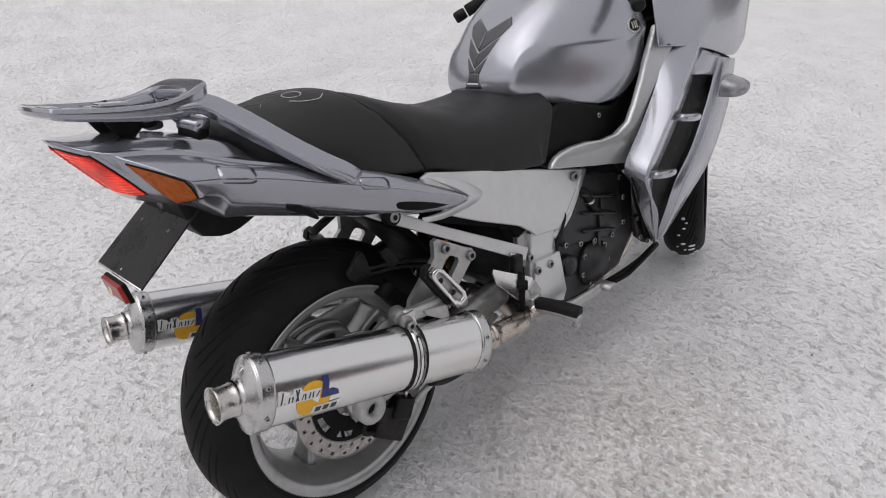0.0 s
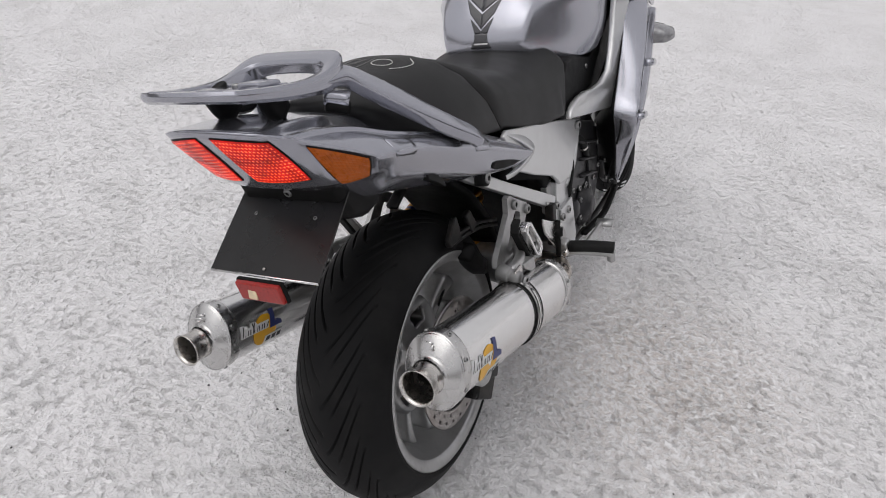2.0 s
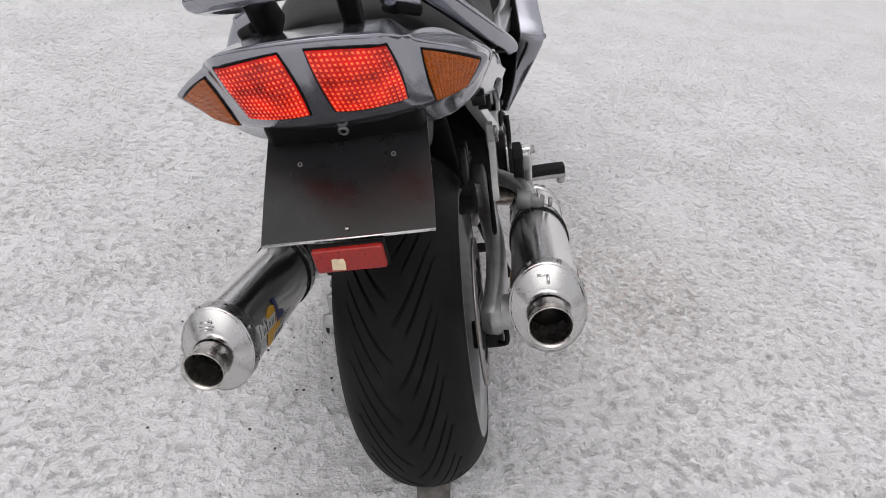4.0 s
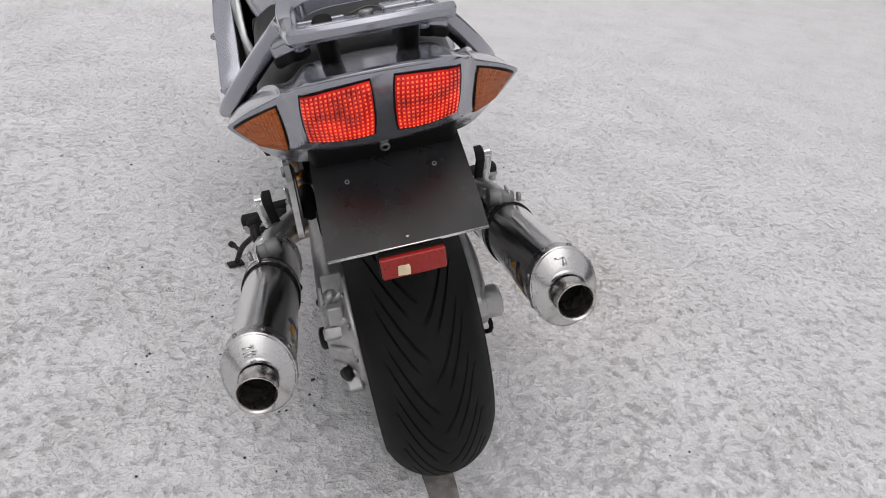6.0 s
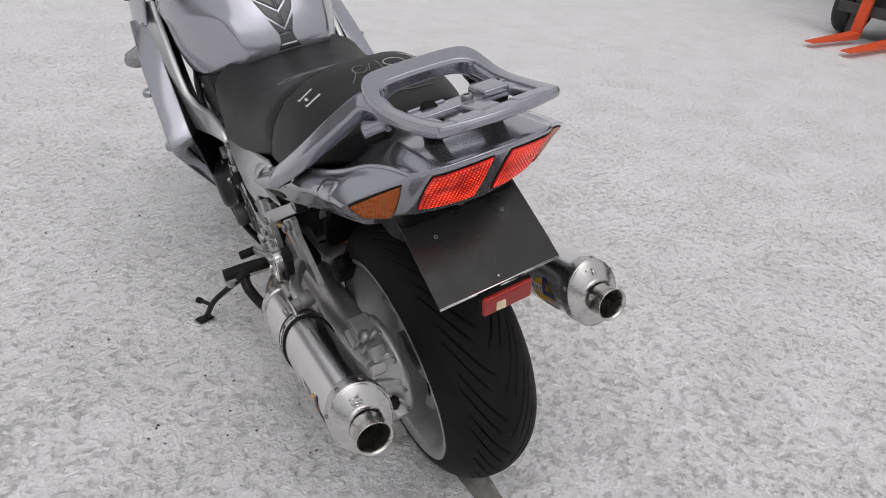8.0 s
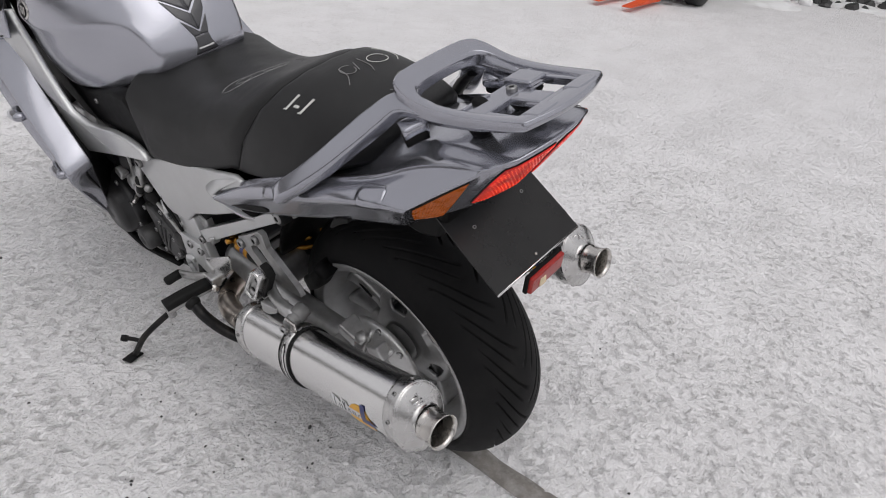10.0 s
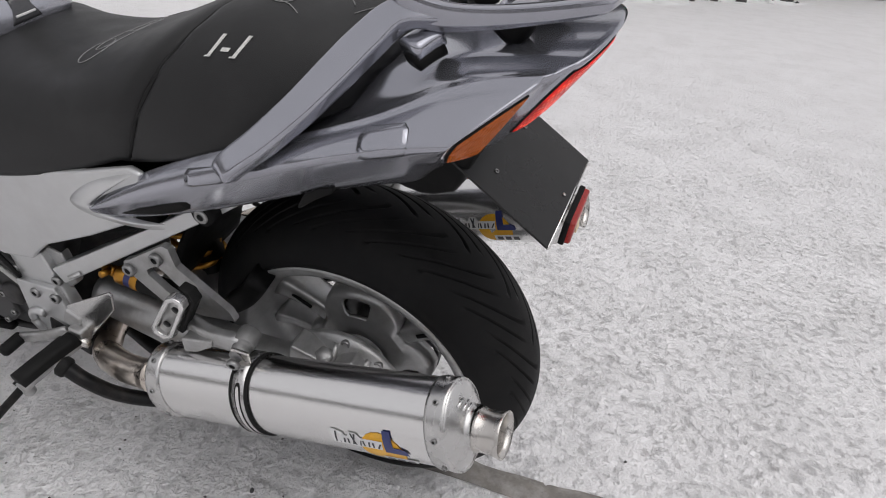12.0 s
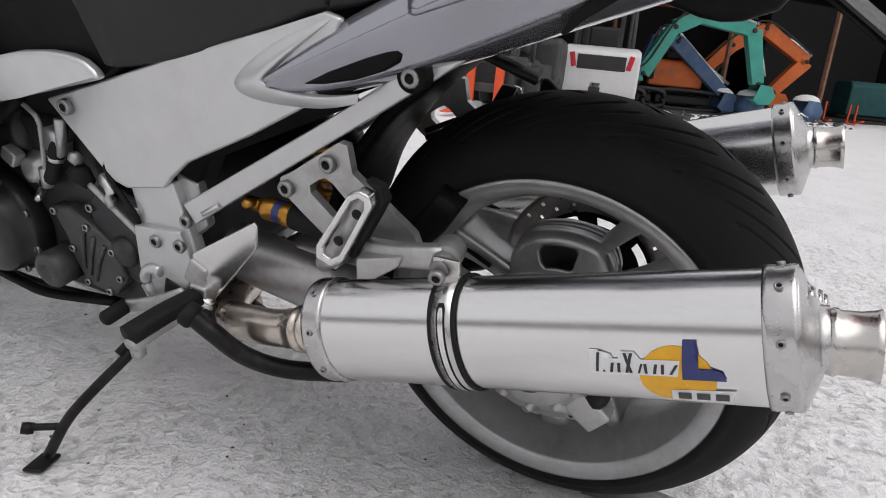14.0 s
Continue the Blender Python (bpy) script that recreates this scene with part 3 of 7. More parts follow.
part("torque_rod", sweep([(0.155, 0.12, AXLE - 0.075), (0.16, 0.25, 0.27), (0.15, 0.40, 0.30)], 0.008, n=8, steps=3), CAST, caliper)
part("brake_hose", sweep([(0.14, 0.02, AXLE - 0.10), (0.16, -0.02, AXLE - 0.06), (0.155, 0.03, AXLE - 0.02), (0.155, 0.16, AXLE + 0.05), (0.15, 0.34, 0.40)], 0.005, n=8, steps=5), SOFT, caliper)


# ---- silencers ----
def build_muffler(s):
    muffler = new("muffler")
    muffler.parent = bike
    tagged(muffler, label="oval brushed aluminium slip-on silencer with a round steel tip")
    a = Vector((s * 0.240, 0.235, 0.347))
    b = Vector((0.227, -0.243, 0.496)) if s > 0 else Vector((-0.241, -0.256, 0.485))
    b = b + (b - a).normalized() * 0.006
    if s < 0:
        a = a + (b - a).normalized() * 0.013
    d = (b - a).normalized()
    side = d.cross(Vector((0, 0, 1))).normalized()
    if side.x * s < 0:
        side = -side
    up = side.cross(d)
    if up.z < 0:
        up = -up
    W, H = 0.050, 0.063

    def oval(p, w, h, n=40):
        return [p + side * w * math.cos(2 * math.pi * i / n) + up * h * math.sin(2 * math.pi * i / n) for i in range(n)]

    def skin(rings, close=False):
        n = len(rings[0])
        v = [q for r in rings for q in r]
        f = [(i * n + k, i * n + (k + 1) % n, (i + 1) * n + (k + 1) % n, (i + 1) * n + k) for i in range(len(rings) - 1) for k in range(n)]
        return v, f
    L = (b - a).length

    def at(h):
        return a + d * h
    # body
    body = part("body", skin([oval(at(h), W, H) for h in (0.0, 0.02, 0.1, 0.2, 0.3, 0.4, L - 0.02, L - 0.002)]), ALU, muffler)
    # end rings with rivets
    for h0, h1 in ((-0.006, 0.020), (L - 0.027, L - 0.001)):
        band = part("end_band", skin([oval(at(h0), W - 0.004, H - 0.004), oval(at(h0), W + 0.0025, H + 0.0025), oval(at(h0 + 0.004), W + 0.0032, H + 0.0032), oval(at((h0 + h1) / 2), W + 0.002, H + 0.002), oval(at(h1 - 0.004), W + 0.0032, H + 0.0032), oval(at(h1), W + 0.0025, H + 0.0025), oval(at(h1), W - 0.002, H - 0.002)]), CAP, muffler)
        for q in range(8):
            g = 2 * math.pi * (q + 0.5) / 8
            p = at((h0 + h1) / 2) + side * (W + 0.002) * math.cos(g) + up * (H + 0.002) * math.sin(g)
            bolt(band, p, side * math.cos(g) / W + up * math.sin(g) / H, 0.42)
    # rear cap, a cone down to the outlet
    part("end_cap", skin([oval(at(L - 0.004), W + 0.0015, H + 0.0015), oval(at(L - 0.0005), W + 0.0005, H + 0.0005), oval(at(L + 0.001), W - 0.0015, H - 0.0015), oval(at(L + 0.0105), 0.034, 0.0375), oval(at(L + 0.0125), 0.0315, 0.033), oval(at(L + 0.0135), 0.0288, 0.0288), oval(at(L + 0.020), 0.0280, 0.0280)]), CAP, muffler)
    out = at(L + 0.008) - up * 0.001
    turn = (d - Vector((0, 0, 1)) * 0.10 + side * 0.02).normalized()
    tip = part("tip", lathe([(0.0275, 0.0), (0.0275, 0.010), (0.0285, 0.012), (0.0285, 0.015), (0.0268, 0.017), (0.0268, 0.032), (0.0285, 0.041), (0.0302, 0.046), (0.0290, 0.0465), (0.0266, 0.038), (0.025, 0.012), (0.024, -0.03)], out, turn, 40), STEEL, muffler, "polished steel outlet tip")
    part("bore", solid([(0.0245, 0.0), (0.0245, 0.002)], out - turn * 0.012, turn, 24), BLACKIRON, tip)
    # stamped mark on the cap
    m = at(L + 0.0058) + up * 0.0480
    n1 = (up * 0.75 + d * 0.66).normalized()
    u1 = n1.cross(side).normalized()
    n1 = (up * 0.42 + d * 0.905).normalized()
    mark = []
    for px_, pz, w, h in ((-0.003, 0.004, 0.004, 0.016), (0.004, -0.003, 0.014, 0.004), (0.002, -0.012, 0.018, 0.003), (0.002, -0.018, 0.014, 0.003)):
        c = m + side * px_ * s * -1 + u1 * -pz * 0.8 + n1 * 0.0008
        q = [c + side * i * w / 2 + u1 * j * h / 2 for i, j in ((-1, -1), (1, -1), (1, 1), (-1, 1))]
        q2 = [p + n1 * 0.001 for p in q]
        mark.append((q + q2, [(4, 5, 6, 7), (0, 1, 5, 4), (1, 2, 6, 5), (2, 3, 7, 6), (3, 0, 4, 7)]))
    part("stamp", join(*mark), ALU, muffler)
    # strap: two black rubber edges and a slotted steel band, hung from the bobbin
    hc = 0.182
    for off in (-0.0138, 0.0138):
        part("strap_rubber", skin([oval(at(hc + off - 0.0024), W + 0.0005, H + 0.0005), oval(at(hc + off - 0.0022), W + 0.0034, H + 0.0034), oval(at(hc + off + 0.0022), W + 0.0034, H + 0.0034), oval(at(hc + off + 0.0024), W + 0.0005, H + 0.0005)]), SOFT, muffler)
    strap = part("strap", skin([oval(at(hc - 0.012), W + 0.001, H + 0.001), oval(at(hc - 0.012), W + 0.0032, H + 0.0032), oval(at(hc + 0.012), W + 0.0032, H + 0.0032), oval(at(hc + 0.012), W + 0.001, H + 0.001)]), CAP, muffler)
    # the strap's long slot
    n = 22
    for nm, mat, hw, reach, lift in (("slot", SOFT, 0.0052, 66, 0.0036), ("slot_floor", ALU, 0.0030, 61, 0.0040)):
        slot = []
        for e in range(n + 1):
            g = radians(reach - 12) - radians(2 * reach) * e / n
            for w in (-hw, hw):
                k = 1.0 if 0 < e < n else 0.55
                slot.append(at(hc + w * k) + side * (W + lift) * math.cos(g) + up * (H + lift) * math.sin(g))
        part(nm, (slot, [(2 * e, 2 * e + 1, 2 * e + 3, 2 * e + 2) for e in range(n)]), mat, strap)
    tab = at(hc) + up * (H + 0.012) + side * 0.006
    part("tab", join(box(tab, (0.006, 0.03, 0.034), (0, 0, 0))), STEEL, strap, bevel=0.002)
    # sticker: yellow disc, navy hook and pale bars, wrapped on the outer side
    def wrap(poly, lift, h0, g0):
        poly = [(1.22 * x, 1.15 * y) for x, y in poly]
        pts = []
        for i, p in enumerate(poly):
            q = poly[(i + 1) % len(poly)]
            pts += [(p[0] + (q[0] - p[0]) * k / 3, p[1] + (q[1] - p[1]) * k / 3) for k in range(3)]
        c = (sum(p[0] for p in pts) / len(pts), sum(p[1] for p in pts) / len(pts))
        vs = []
        for ring in (1.0, 0.5):
            for p in pts:
                x, y = c[0] + (p[0] - c[0]) * ring, c[1] + (p[1] - c[1]) * ring
                g = g0 + (y if g0 < 1 else -y) / 0.056
                vs.append(at(h0 + x) + side * (W + lift) * math.cos(g) + up * (H + lift) * math.sin(g))
        k = len(pts)
        f = [(i, (i + 1) % k, k + (i + 1) % k, k + i) for i in range(k)] + [tuple(range(k, 2 * k))]
        return vs, f
    for f, g0 in ((-s, -0.20), (s, math.pi + 0.20)):
        h0 = L - 0.100
        part("sticker", wrap(circle(0.026, 20), 0.0008, h0 + 0.004, g0), YELLOW, muffler, "round yellow sticker with a navy hook and pale bars")
        st = muffler.children[-1]
        part("white_edge", wrap([(f * -0.057, 0.003), (f * 0.004, 0.003), (f * 0.007, 0.0155), (f * -0.020, 0.0155), (f * -0.024, 0.021), (f * -0.034, 0.021), (f * -0.036, 0.0155), (f * -0.048, 0.0155), (f * -0.050, 0.022), (f * -0.057, 0.022)], 0.0012, h0, g0), WHITE, st)
        x = -0.054
        for k, (bw, top) in enumerate(((0.0022, 0.020), (0.0016, 0.0065), (0.0022, 0.0125), (0.0022, 0.0125), (0.0024, 0.020), (0.0024, 0.020), (0.0016, 0.0125), (0.0022, 0.0125), (0.0022, 0.0125), (0.0022, 0.0125), (0.0022, 0.0125))):
            slant = (0.003, 0.0, 0.002, 0.001, 0.005, -0.003)[k % 6]
            part("print", wrap([(f * x, 0.0048), (f * (x + bw), 0.0048), (f * (x + bw + slant), top), (f * (x + slant), top)], 0.0017, h0, g0), DARKPRINT, st)
            x += bw + (0.0034 if k != 4 else 0.0008)
        part("hook", wrap([(f * 0.010, 0.030), (f * 0.019, 0.030), (f * 0.017, 0.008), (f * 0.034, 0.008), (f * 0.036, 0.001), (f * 0.007, 0.001)], 0.0016, h0, g0), NAVY, st)
        part("white_edge", wrap([(f * -0.004, -0.024), (f * 0.036, -0.022), (f * 0.041, -0.008), (f * -0.002, -0.010)], 0.0012, h0, g0), WHITE, st)
        for k in range(3):
            x = 0.001 + k * 0.0125
            part("print", wrap([(f * x, -0.021), (f * (x + 0.009), -0.021), (f * (x + 0.010), -0.012), (f * (x + 0.001), -0.012)], 0.0017, h0, g0), DARKPRINT, st)
    # inlet pipe with its collars, and the bent link pipe
    p0 = at(-0.005)
    part("front_cap", skin([oval(at(-0.004), W, H), oval(at(-0.012), W - 0.006, H - 0.008), oval(at(-0.02), 0.03, 0.03), oval(at(-0.021), 0.02, 0.02)]), STEEL, muffler)
    part("inlet", lathe([(0.027, 0.0), (0.027, 0.02), (0.030, 0.022), (0.030, 0.028), (0.027, 0.030), (0.027, 0.034), (0.030, 0.036), (0.030, 0.042), (0.026, 0.044), (0.026, 0.062)], at(-0.012), -d, 28), BURNT, muffler)
    e = at(-0.07)
    part("link_pipe", sweep([at(-0.03), at(-0.06), Vector((s * 0.238, 0.318, 0.323)), Vector((s * 0.230, 0.365, 0.311)), Vector((s * 0.200, 0.432, 0.286)), Vector((s * 0.13, 0.49, 0.262)), Vector((s * 0.05, 0.52, 0.25))], 0.0245, n=18, steps=6), BURNT, muffler, "heat-tinted steel link pipe")
    return muffler


mufflers = [build_muffler(s) for s in (-1, 1)]

# ---- tail, seats, tank ----
TAIL = []
# thirteen rings from the pointed tip beside the frame cover back to the lamps; each: deck, pod, valley, brow, flank, lower edge, underside
def tail_ring(y, deck, pod, valley, brow, wide, low, under, skew=0.0, mid=0.0, edge=0.0, step=1.0):
    """deck: height at the middle; the rest: (x, z). skew, mid, edge: how far the outer points and the underside lie ahead of the deck."""
    (px_, pz), (vx, vz), (bx, bz), (wx, wz), (lx, lz) = pod, valley, brow, wide, low
    k = lambda x: y + skew * min(1.0, max(0.0, x / 0.19)) ** 1.5
    return [(0, y, deck), (px_ * 0.55, k(px_ * 0.5), deck - 0.002), (px_, k(px_), pz), ((px_ * 0.45 + vx * 0.55), k(vx), pz * 0.45 + vz * 0.55), (vx, k(vx), vz), (bx - 0.007 - 0.010 * (1 - step), k(bx), bz - 0.001 - 0.004 * (1 - step)),
            (bx, k(bx), bz), (bx + 0.0035 + 0.004 * (1 - step), k(bx), bz - 0.0065 + 0.002 * (1 - step)), ((bx + wx) / 2 + 0.006, k((bx + wx) / 2), (bz + wz) / 2 + 0.001), (wx, k(wx), wz), (lx, y + edge, lz), (lx - 0.03, y + mid + (edge - mid) * 0.7, under + 0.006), (0.09, y + mid + (edge - mid) * 0.4, under), (0.045, y + mid + (edge - mid) * 0.1, under), (0, y + mid, under)]


TAIL.append(tail_ring(.312, .612, (.09, .622), (.13, .628), (.196, .6400), (.2085, .636), (.2045, .630), .600, step=0))
TAIL.append(tail_ring(.285, .618, (.09, .632), (.13, .642), (.186, .661), (.2065, .648), (.199, .626), .600, step=0))
TAIL.append(tail_ring(.235, .640, (.09, .658), (.13, .672), (.178, .695), (.203, .668), (.187, .629), .612, step=0))
TAIL.append(tail_ring(.12, .705, (.09, .722), (.13, .732), (.172, .750), (.197, .720), (.176, .664), .645, step=0.1))
TAIL.append(tail_ring(.0, .785, (.08, .790), (.125, .770), (.168, .794), (.193, .766), (.168, .716), .690, step=0.35))
TAIL.append(tail_ring(-.07, .850, (.066, .846), (.108, .803), (.160, .822), (.190, .796), (.165, .746), .715, step=0.7))
TAIL.append(tail_ring(-.115, .870, (.066, .864), (.106, .829), (.151, .838), (.189, .812), (.164, .764), .732))
TAIL.append(tail_ring(-.155, .883, (.072, .877), (.103, .850), (.1405, .857), (.188, .824), (.163, .779), .742))
TAIL.append(tail_ring(-.180, .891, (.077, .887), (.100, .866), (.131, .868), (.187, .830), (.163, .788), .750, 0.008, 0.018, 0.018))
TAIL.append(tail_ring(-.225, .901, (.079, .897), (.099, .880), (.118, .880), (.186, .835), (.164, .796), .765, 0.030, 0.035, 0.056))
TAIL.append(tail_ring(-.285, .911, (.079, .905), (.097, .892), (.110, .890), (.185, .839), (.165, .802), .786, 0.074, 0.055, 0.103))
TAIL.append([(0, -.345, .922), (.042, -.341, .920), (.079, -.328, .912), (.090, -.316, .906), (.098, -.305, .901), (.102, -.298, .8985), (.107, -.291, .896), (.111, -.286, .890), (.151, -.250, .866), (.184, -.217, .842), (.166, -.194, .806), (.135, -.213, .802), (.100, -.236, .800), (.05, -.256, .803), (0, -.268, .806)])
tail_data, tail_crease = loft(TAIL, crease={2: 0.35, 6: 0.8, 7: 0.4, 9: 0.45, 10: 0.85})
kk = len(TAIL[0]) * 2 - 2
e0 = (len(TAIL) - 1) * kk
for a in range(kk):
    tail_crease[tuple(sorted((e0 + a, e0 + (a + 1) % kk)))] = 0.9
    tail_crease[tuple(sorted((a, (a + 1) % kk)))] = 0.9
# the rear face as quads between the upper and the lower edge
v_, f_ = tail_data
f_ = f_[:-1]
for q in ((0, 1, 13, 14), (1, 2, 12, 13), (2, 3, 4, 12), (4, 5, 6, 12), (6, 7, 11, 12), (7, 8, 10, 11), (8, 9, 10)):
    f_.append(tuple(e0 + i for i in q))
    f_.append(tuple(e0 + (kk - i) % kk for i in q)[::-1])
tail = part("tail_cowl", (v_, f_), PAINT, bike, "glossy dark silver-grey tail cowl", subsurf=3, creases=tail_crease)
TAIL_TREE = tree_of(tail)


def rounded(u, w, k=0.2):
    """Eases the corners of the unit square."""
    x, y = 2 * u - 1, 2 * w - 1
    return (1 + x * math.sqrt(1 - 0.5 * k * y * y)) / 2, (1 + y * math.sqrt(1 - 0.5 * k * x * x)) / 2


def lens_frame(corners):
    a, b, c, d = [Vector(p) for p in corners]
    no = (b - a).cross(d - a).normalized()
    return a, b, c, d, (-no if no.y > 0 else no)


def lens_mesh(corners, nu, nv, bulge, relief, lift):
    """A four-cornered lens, gently domed, with a small raised prism in every cell; the first nu * nv faces are the prisms' tops."""
    a, b, c, d, no = lens_frame(corners)

    def at(u, w):
        dome = bulge * (1 - (2 * u - 1) ** 4) * (1 - (2 * w - 1) ** 4)
        u, w = rounded(u, w)
        p = (a * (1 - u) + b * u) * (1 - w) + (d * (1 - u) + c * u) * w
        hit = TAIL_TREE.ray_cast(p + no * 0.1, -no)[0]
        return (hit if hit is not None and (hit - p).length < 0.02 else p) + no * (lift + dome)
    v, tops, f = [], [], []
    for j in range(nv + 1):
        for i in range(nu + 1):
            v.append(at(i / nu, j / nv))
    for j in range(nv):
        for i in range(nu):
            k = len(v)
            e, g = 0.31, 0.30
            for du, dw in ((e, g), (1 - e, g), (1 - e, 1 - g), (e, 1 - g)):
                v.append(at((i + du) / nu, (j + dw) / nv) + no * relief)
            q = (j * (nu + 1) + i, j * (nu + 1) + i + 1, (j + 1) * (nu + 1) + i + 1, (j + 1) * (nu + 1) + i)
            tops.append((k, k + 1, k + 2, k + 3))
            f += [(q[m], q[(m + 1) % 4], k + (m + 1) % 4, k + m) for m in range(4)]
    rim = [i for i in range(nu + 1)] + [j * (nu + 1) + nu for j in range(1, nv + 1)] + [nv * (nu + 1) + i for i in range(nu - 1, -1, -1)] + [j * (nu + 1) for j in range(nv - 1, 0, -1)]
    base = len(v)
    v += [Vector(v[i]) - no * (lift + 0.012) for i in rim]
    r = len(rim)
    f += [(rim[i], base + i, base + (i + 1) % r, rim[(i + 1) % r]) for i in range(r)]
    return v, tops + f


def surround(corners, grow, lift):
    """A thin dark gasket round a lens."""
    a, b, c, d, no = lens_frame(corners)
    mid = (a + b + c + d) / 4
    o = []
    for u0, w0, u1, w1 in ((0, 0, 1, 0), (1, 0, 1, 1), (1, 1, 0, 1), (0, 1, 0, 0)):
        for t in (0, 0.2, 0.4, 0.6, 0.8):
            u, w = rounded(u0 + (u1 - u0) * t, w0 + (w1 - w0) * t)
            p = (a * (1 - u) + b * u) * (1 - w) + (d * (1 - u) + c * u) * w
            p = p + (p - mid).normalized() * grow
            hit = TAIL_TREE.ray_cast(p + no * 0.1, -no)[0]
            o.append(hit if hit is not None and (hit - p).length < 0.02 else p)
    k = len(o)
    inner = [p + (mid - p) * 0.10 + no * lift for p in o]
    v = [p + no * lift for p in o] + [p - no * 0.006 for p in o] + inner
    return v, [(j, k + j, k + (j + 1) % k, (j + 1) % k) for j in range(k)] + [(j, (j + 1) % k, 2 * k + (j + 1) % k, 2 * k + j) for j in range(k)]


for s in (-1, 1):
    red = [(s * .011, -.333, .912), (s * .089, -.311, .897), (s * .093, -.253, .815), (s * .013, -.278, .819)]
    lamp = part("tail_lamp", lens_mesh(red, 15, 13, 0.0015, 0.0010, 0.0022), REDLENS, bike, "lit red tail lamp with a prism lens", smooth=False)
    lamp.data.materials.append(REDSPARK)
    for p in lamp.data.polygons:
        p.material_index = 1 if p.index < 15 * 13 else 0
    part("gasket", surround(red, 0.0022, 0.0016), PLASTIC, lamp)
    amb = [(s * .117, -.280, .876), (s * .176, -.222, .838), (s * .156, -.203, .803), (s * .117, -.218, .797)]
    lamp = part("turn_lamp", lens_mesh(amb, 12, 10, 0.002, 0.0006, 0.0022), AMBER, bike, "amber rear turn signal lens", smooth=False)
    part("gasket", surround(amb, 0.0022, 0.0016), PLASTIC, lamp)
bolt(tail, (0, -0.206, 0.772), (0, -0.8, -0.3), 0.8)

# small hatch covers on the cowl's flanks
for s in (-1, 1):
    for y0, z0, w, h, ang in ((-0.141, 0.8255, 0.060, 0.026, 0.0), (0.100, 0.7335, 0.066, 0.020, 0.0)):
        sl = Vector((0, -0.95, 0.31))
        o = [(-w / 2, -h / 2 + .004), (-w / 2 + .006, -h / 2), (w / 2 - .008, -h / 2), (w / 2, -h / 2 + .008), (w / 2, h / 2 - .004), (w / 2 - .006, h / 2), (-w / 2 + .006, h / 2), (-w / 2, h / 2 - .005)]
        gap = part("hatch_gap", decal([(a * 1.014, b * 1.028) for a, b in o], TAIL_TREE, (s * 0.3, y0, z0), (-s, 0, 0), sl, (0, 0.31, 0.95), 0.0004, rings=3, dense=2), PLASTIC, tail)
        part("hatch", decal(o, TAIL_TREE, (s * 0.3, y0, z0), (-s, 0, 0), sl, (0, 0.31, 0.95), 0.0009, rings=3, dense=2), PAINT, tail)

# rack with its windows, hand rails and feet
def rack_top(y):
    """Height of the rack's upper face: it dips ahead of the rear edge and rises to the front hoop."""
    return float(np.interp(y, [-0.36, -0.31, -0.25, -0.19, -0.155, -0.125, -0.10], [0.9765, 0.964, 0.951, 0.943, 0.946, 0.957, 0.962]))


def rack_mesh():
    """A closed hoop of rounded section: outer and inner line, height and depth, half of it mirrored."""
    half = [((0, -.098), (0, -.132), .022), ((.046, -.098), (.042, -.133), .022), ((.077, -.102), (.063, -.136), .026), ((.092, -.116), (.0745, -.146), .034), ((.0975, -.146), (.0785, -.164), .034),
            ((.096, -.185), (.0775, -.19), .026), ((.0935, -.25), (.075, -.25), .021), ((.0895, -.312), (.070, -.306), .018), ((.085, -.338), (.064, -.316), .017), ((.05, -.351), (.04, -.319), .016), ((0, -.358), (0, -.320), .016)]
    ring = half + [((-o[0], o[1]), (-i[0], i[1]), h) for o, i, h in half[-2:0:-1]]
    v, f = [], []
    for o, i, h in ring:
        zo, zi = rack_top(o[1]), rack_top(i[1])
        dx, dy = i[0] - o[0], i[1] - o[1]
        at = lambda t, z: (o[0] + dx * t, o[1] + dy * t, z + zo + (zi - zo) * t)
        v += [at(.10, 0), at(.5, .001), at(.92, 0), at(1.0, -.005), at(1.0, -h + .003), at(.85, -h), at(.30, -h), at(.06, -h * .75), at(0, -.006)]
    k, n = 9, len(ring)
    for a in range(n):
        b = (a + 1) % n
        f += [(a * k + c, a * k + (c + 1) % k, b * k + (c + 1) % k, b * k + c) for c in range(k)]
    return v, f


def slab(x0, x1, y0, y1, drop=0.004, thick=0.014):
    v = [(x, y, rack_top(y) - drop - t) for t in (0, thick) for x, y in ((x0, y0), (x1, y0), (x1, y1), (x0, y1))]
    return v, [(0, 1, 2, 3), (4, 7, 6, 5), (0, 4, 5, 1), (1, 5, 6, 2), (2, 6, 7, 3), (3, 7, 4, 0)]


rail = new("grab_rail")
rail.parent = bike
tagged(rail, label="silver-grey painted rear rack with two hand rails")
rack_creases = {}
for a in range(20):
    for c, sharp in ((0, 0.55), (8, 0.45), (2, 0.6), (3, 0.5), (4, 0.6), (5, 0.5), (6, 0.5), (7, 0.5)):
        rack_creases[tuple(sorted((a * 9 + c, (a + 1) % 20 * 9 + c)))] = sharp
for a in (8, 12):
    for c in range(9):
        rack_creases[tuple(sorted((a * 9 + c, a * 9 + (c + 1) % 9)))] = 0.75
rack = part("rack", rack_mesh(), PAINT, rail, subsurf=3, creases=rack_creases)
part("cross_bar", slab(-0.078, 0.078, -0.263, -0.226, 0.0025, 0.012), PAINT, rack, bevel=0.003)
part("rear_ledge", slab(-0.066, 0.066, -0.330, -0.309, 0.0028, 0.012), PAINT, rack, bevel=0.003)
part("spine", slab(-0.017, 0.017, -0.311, -0.261, 0.0025, 0.012), PAINT, rack, bevel=0.003)
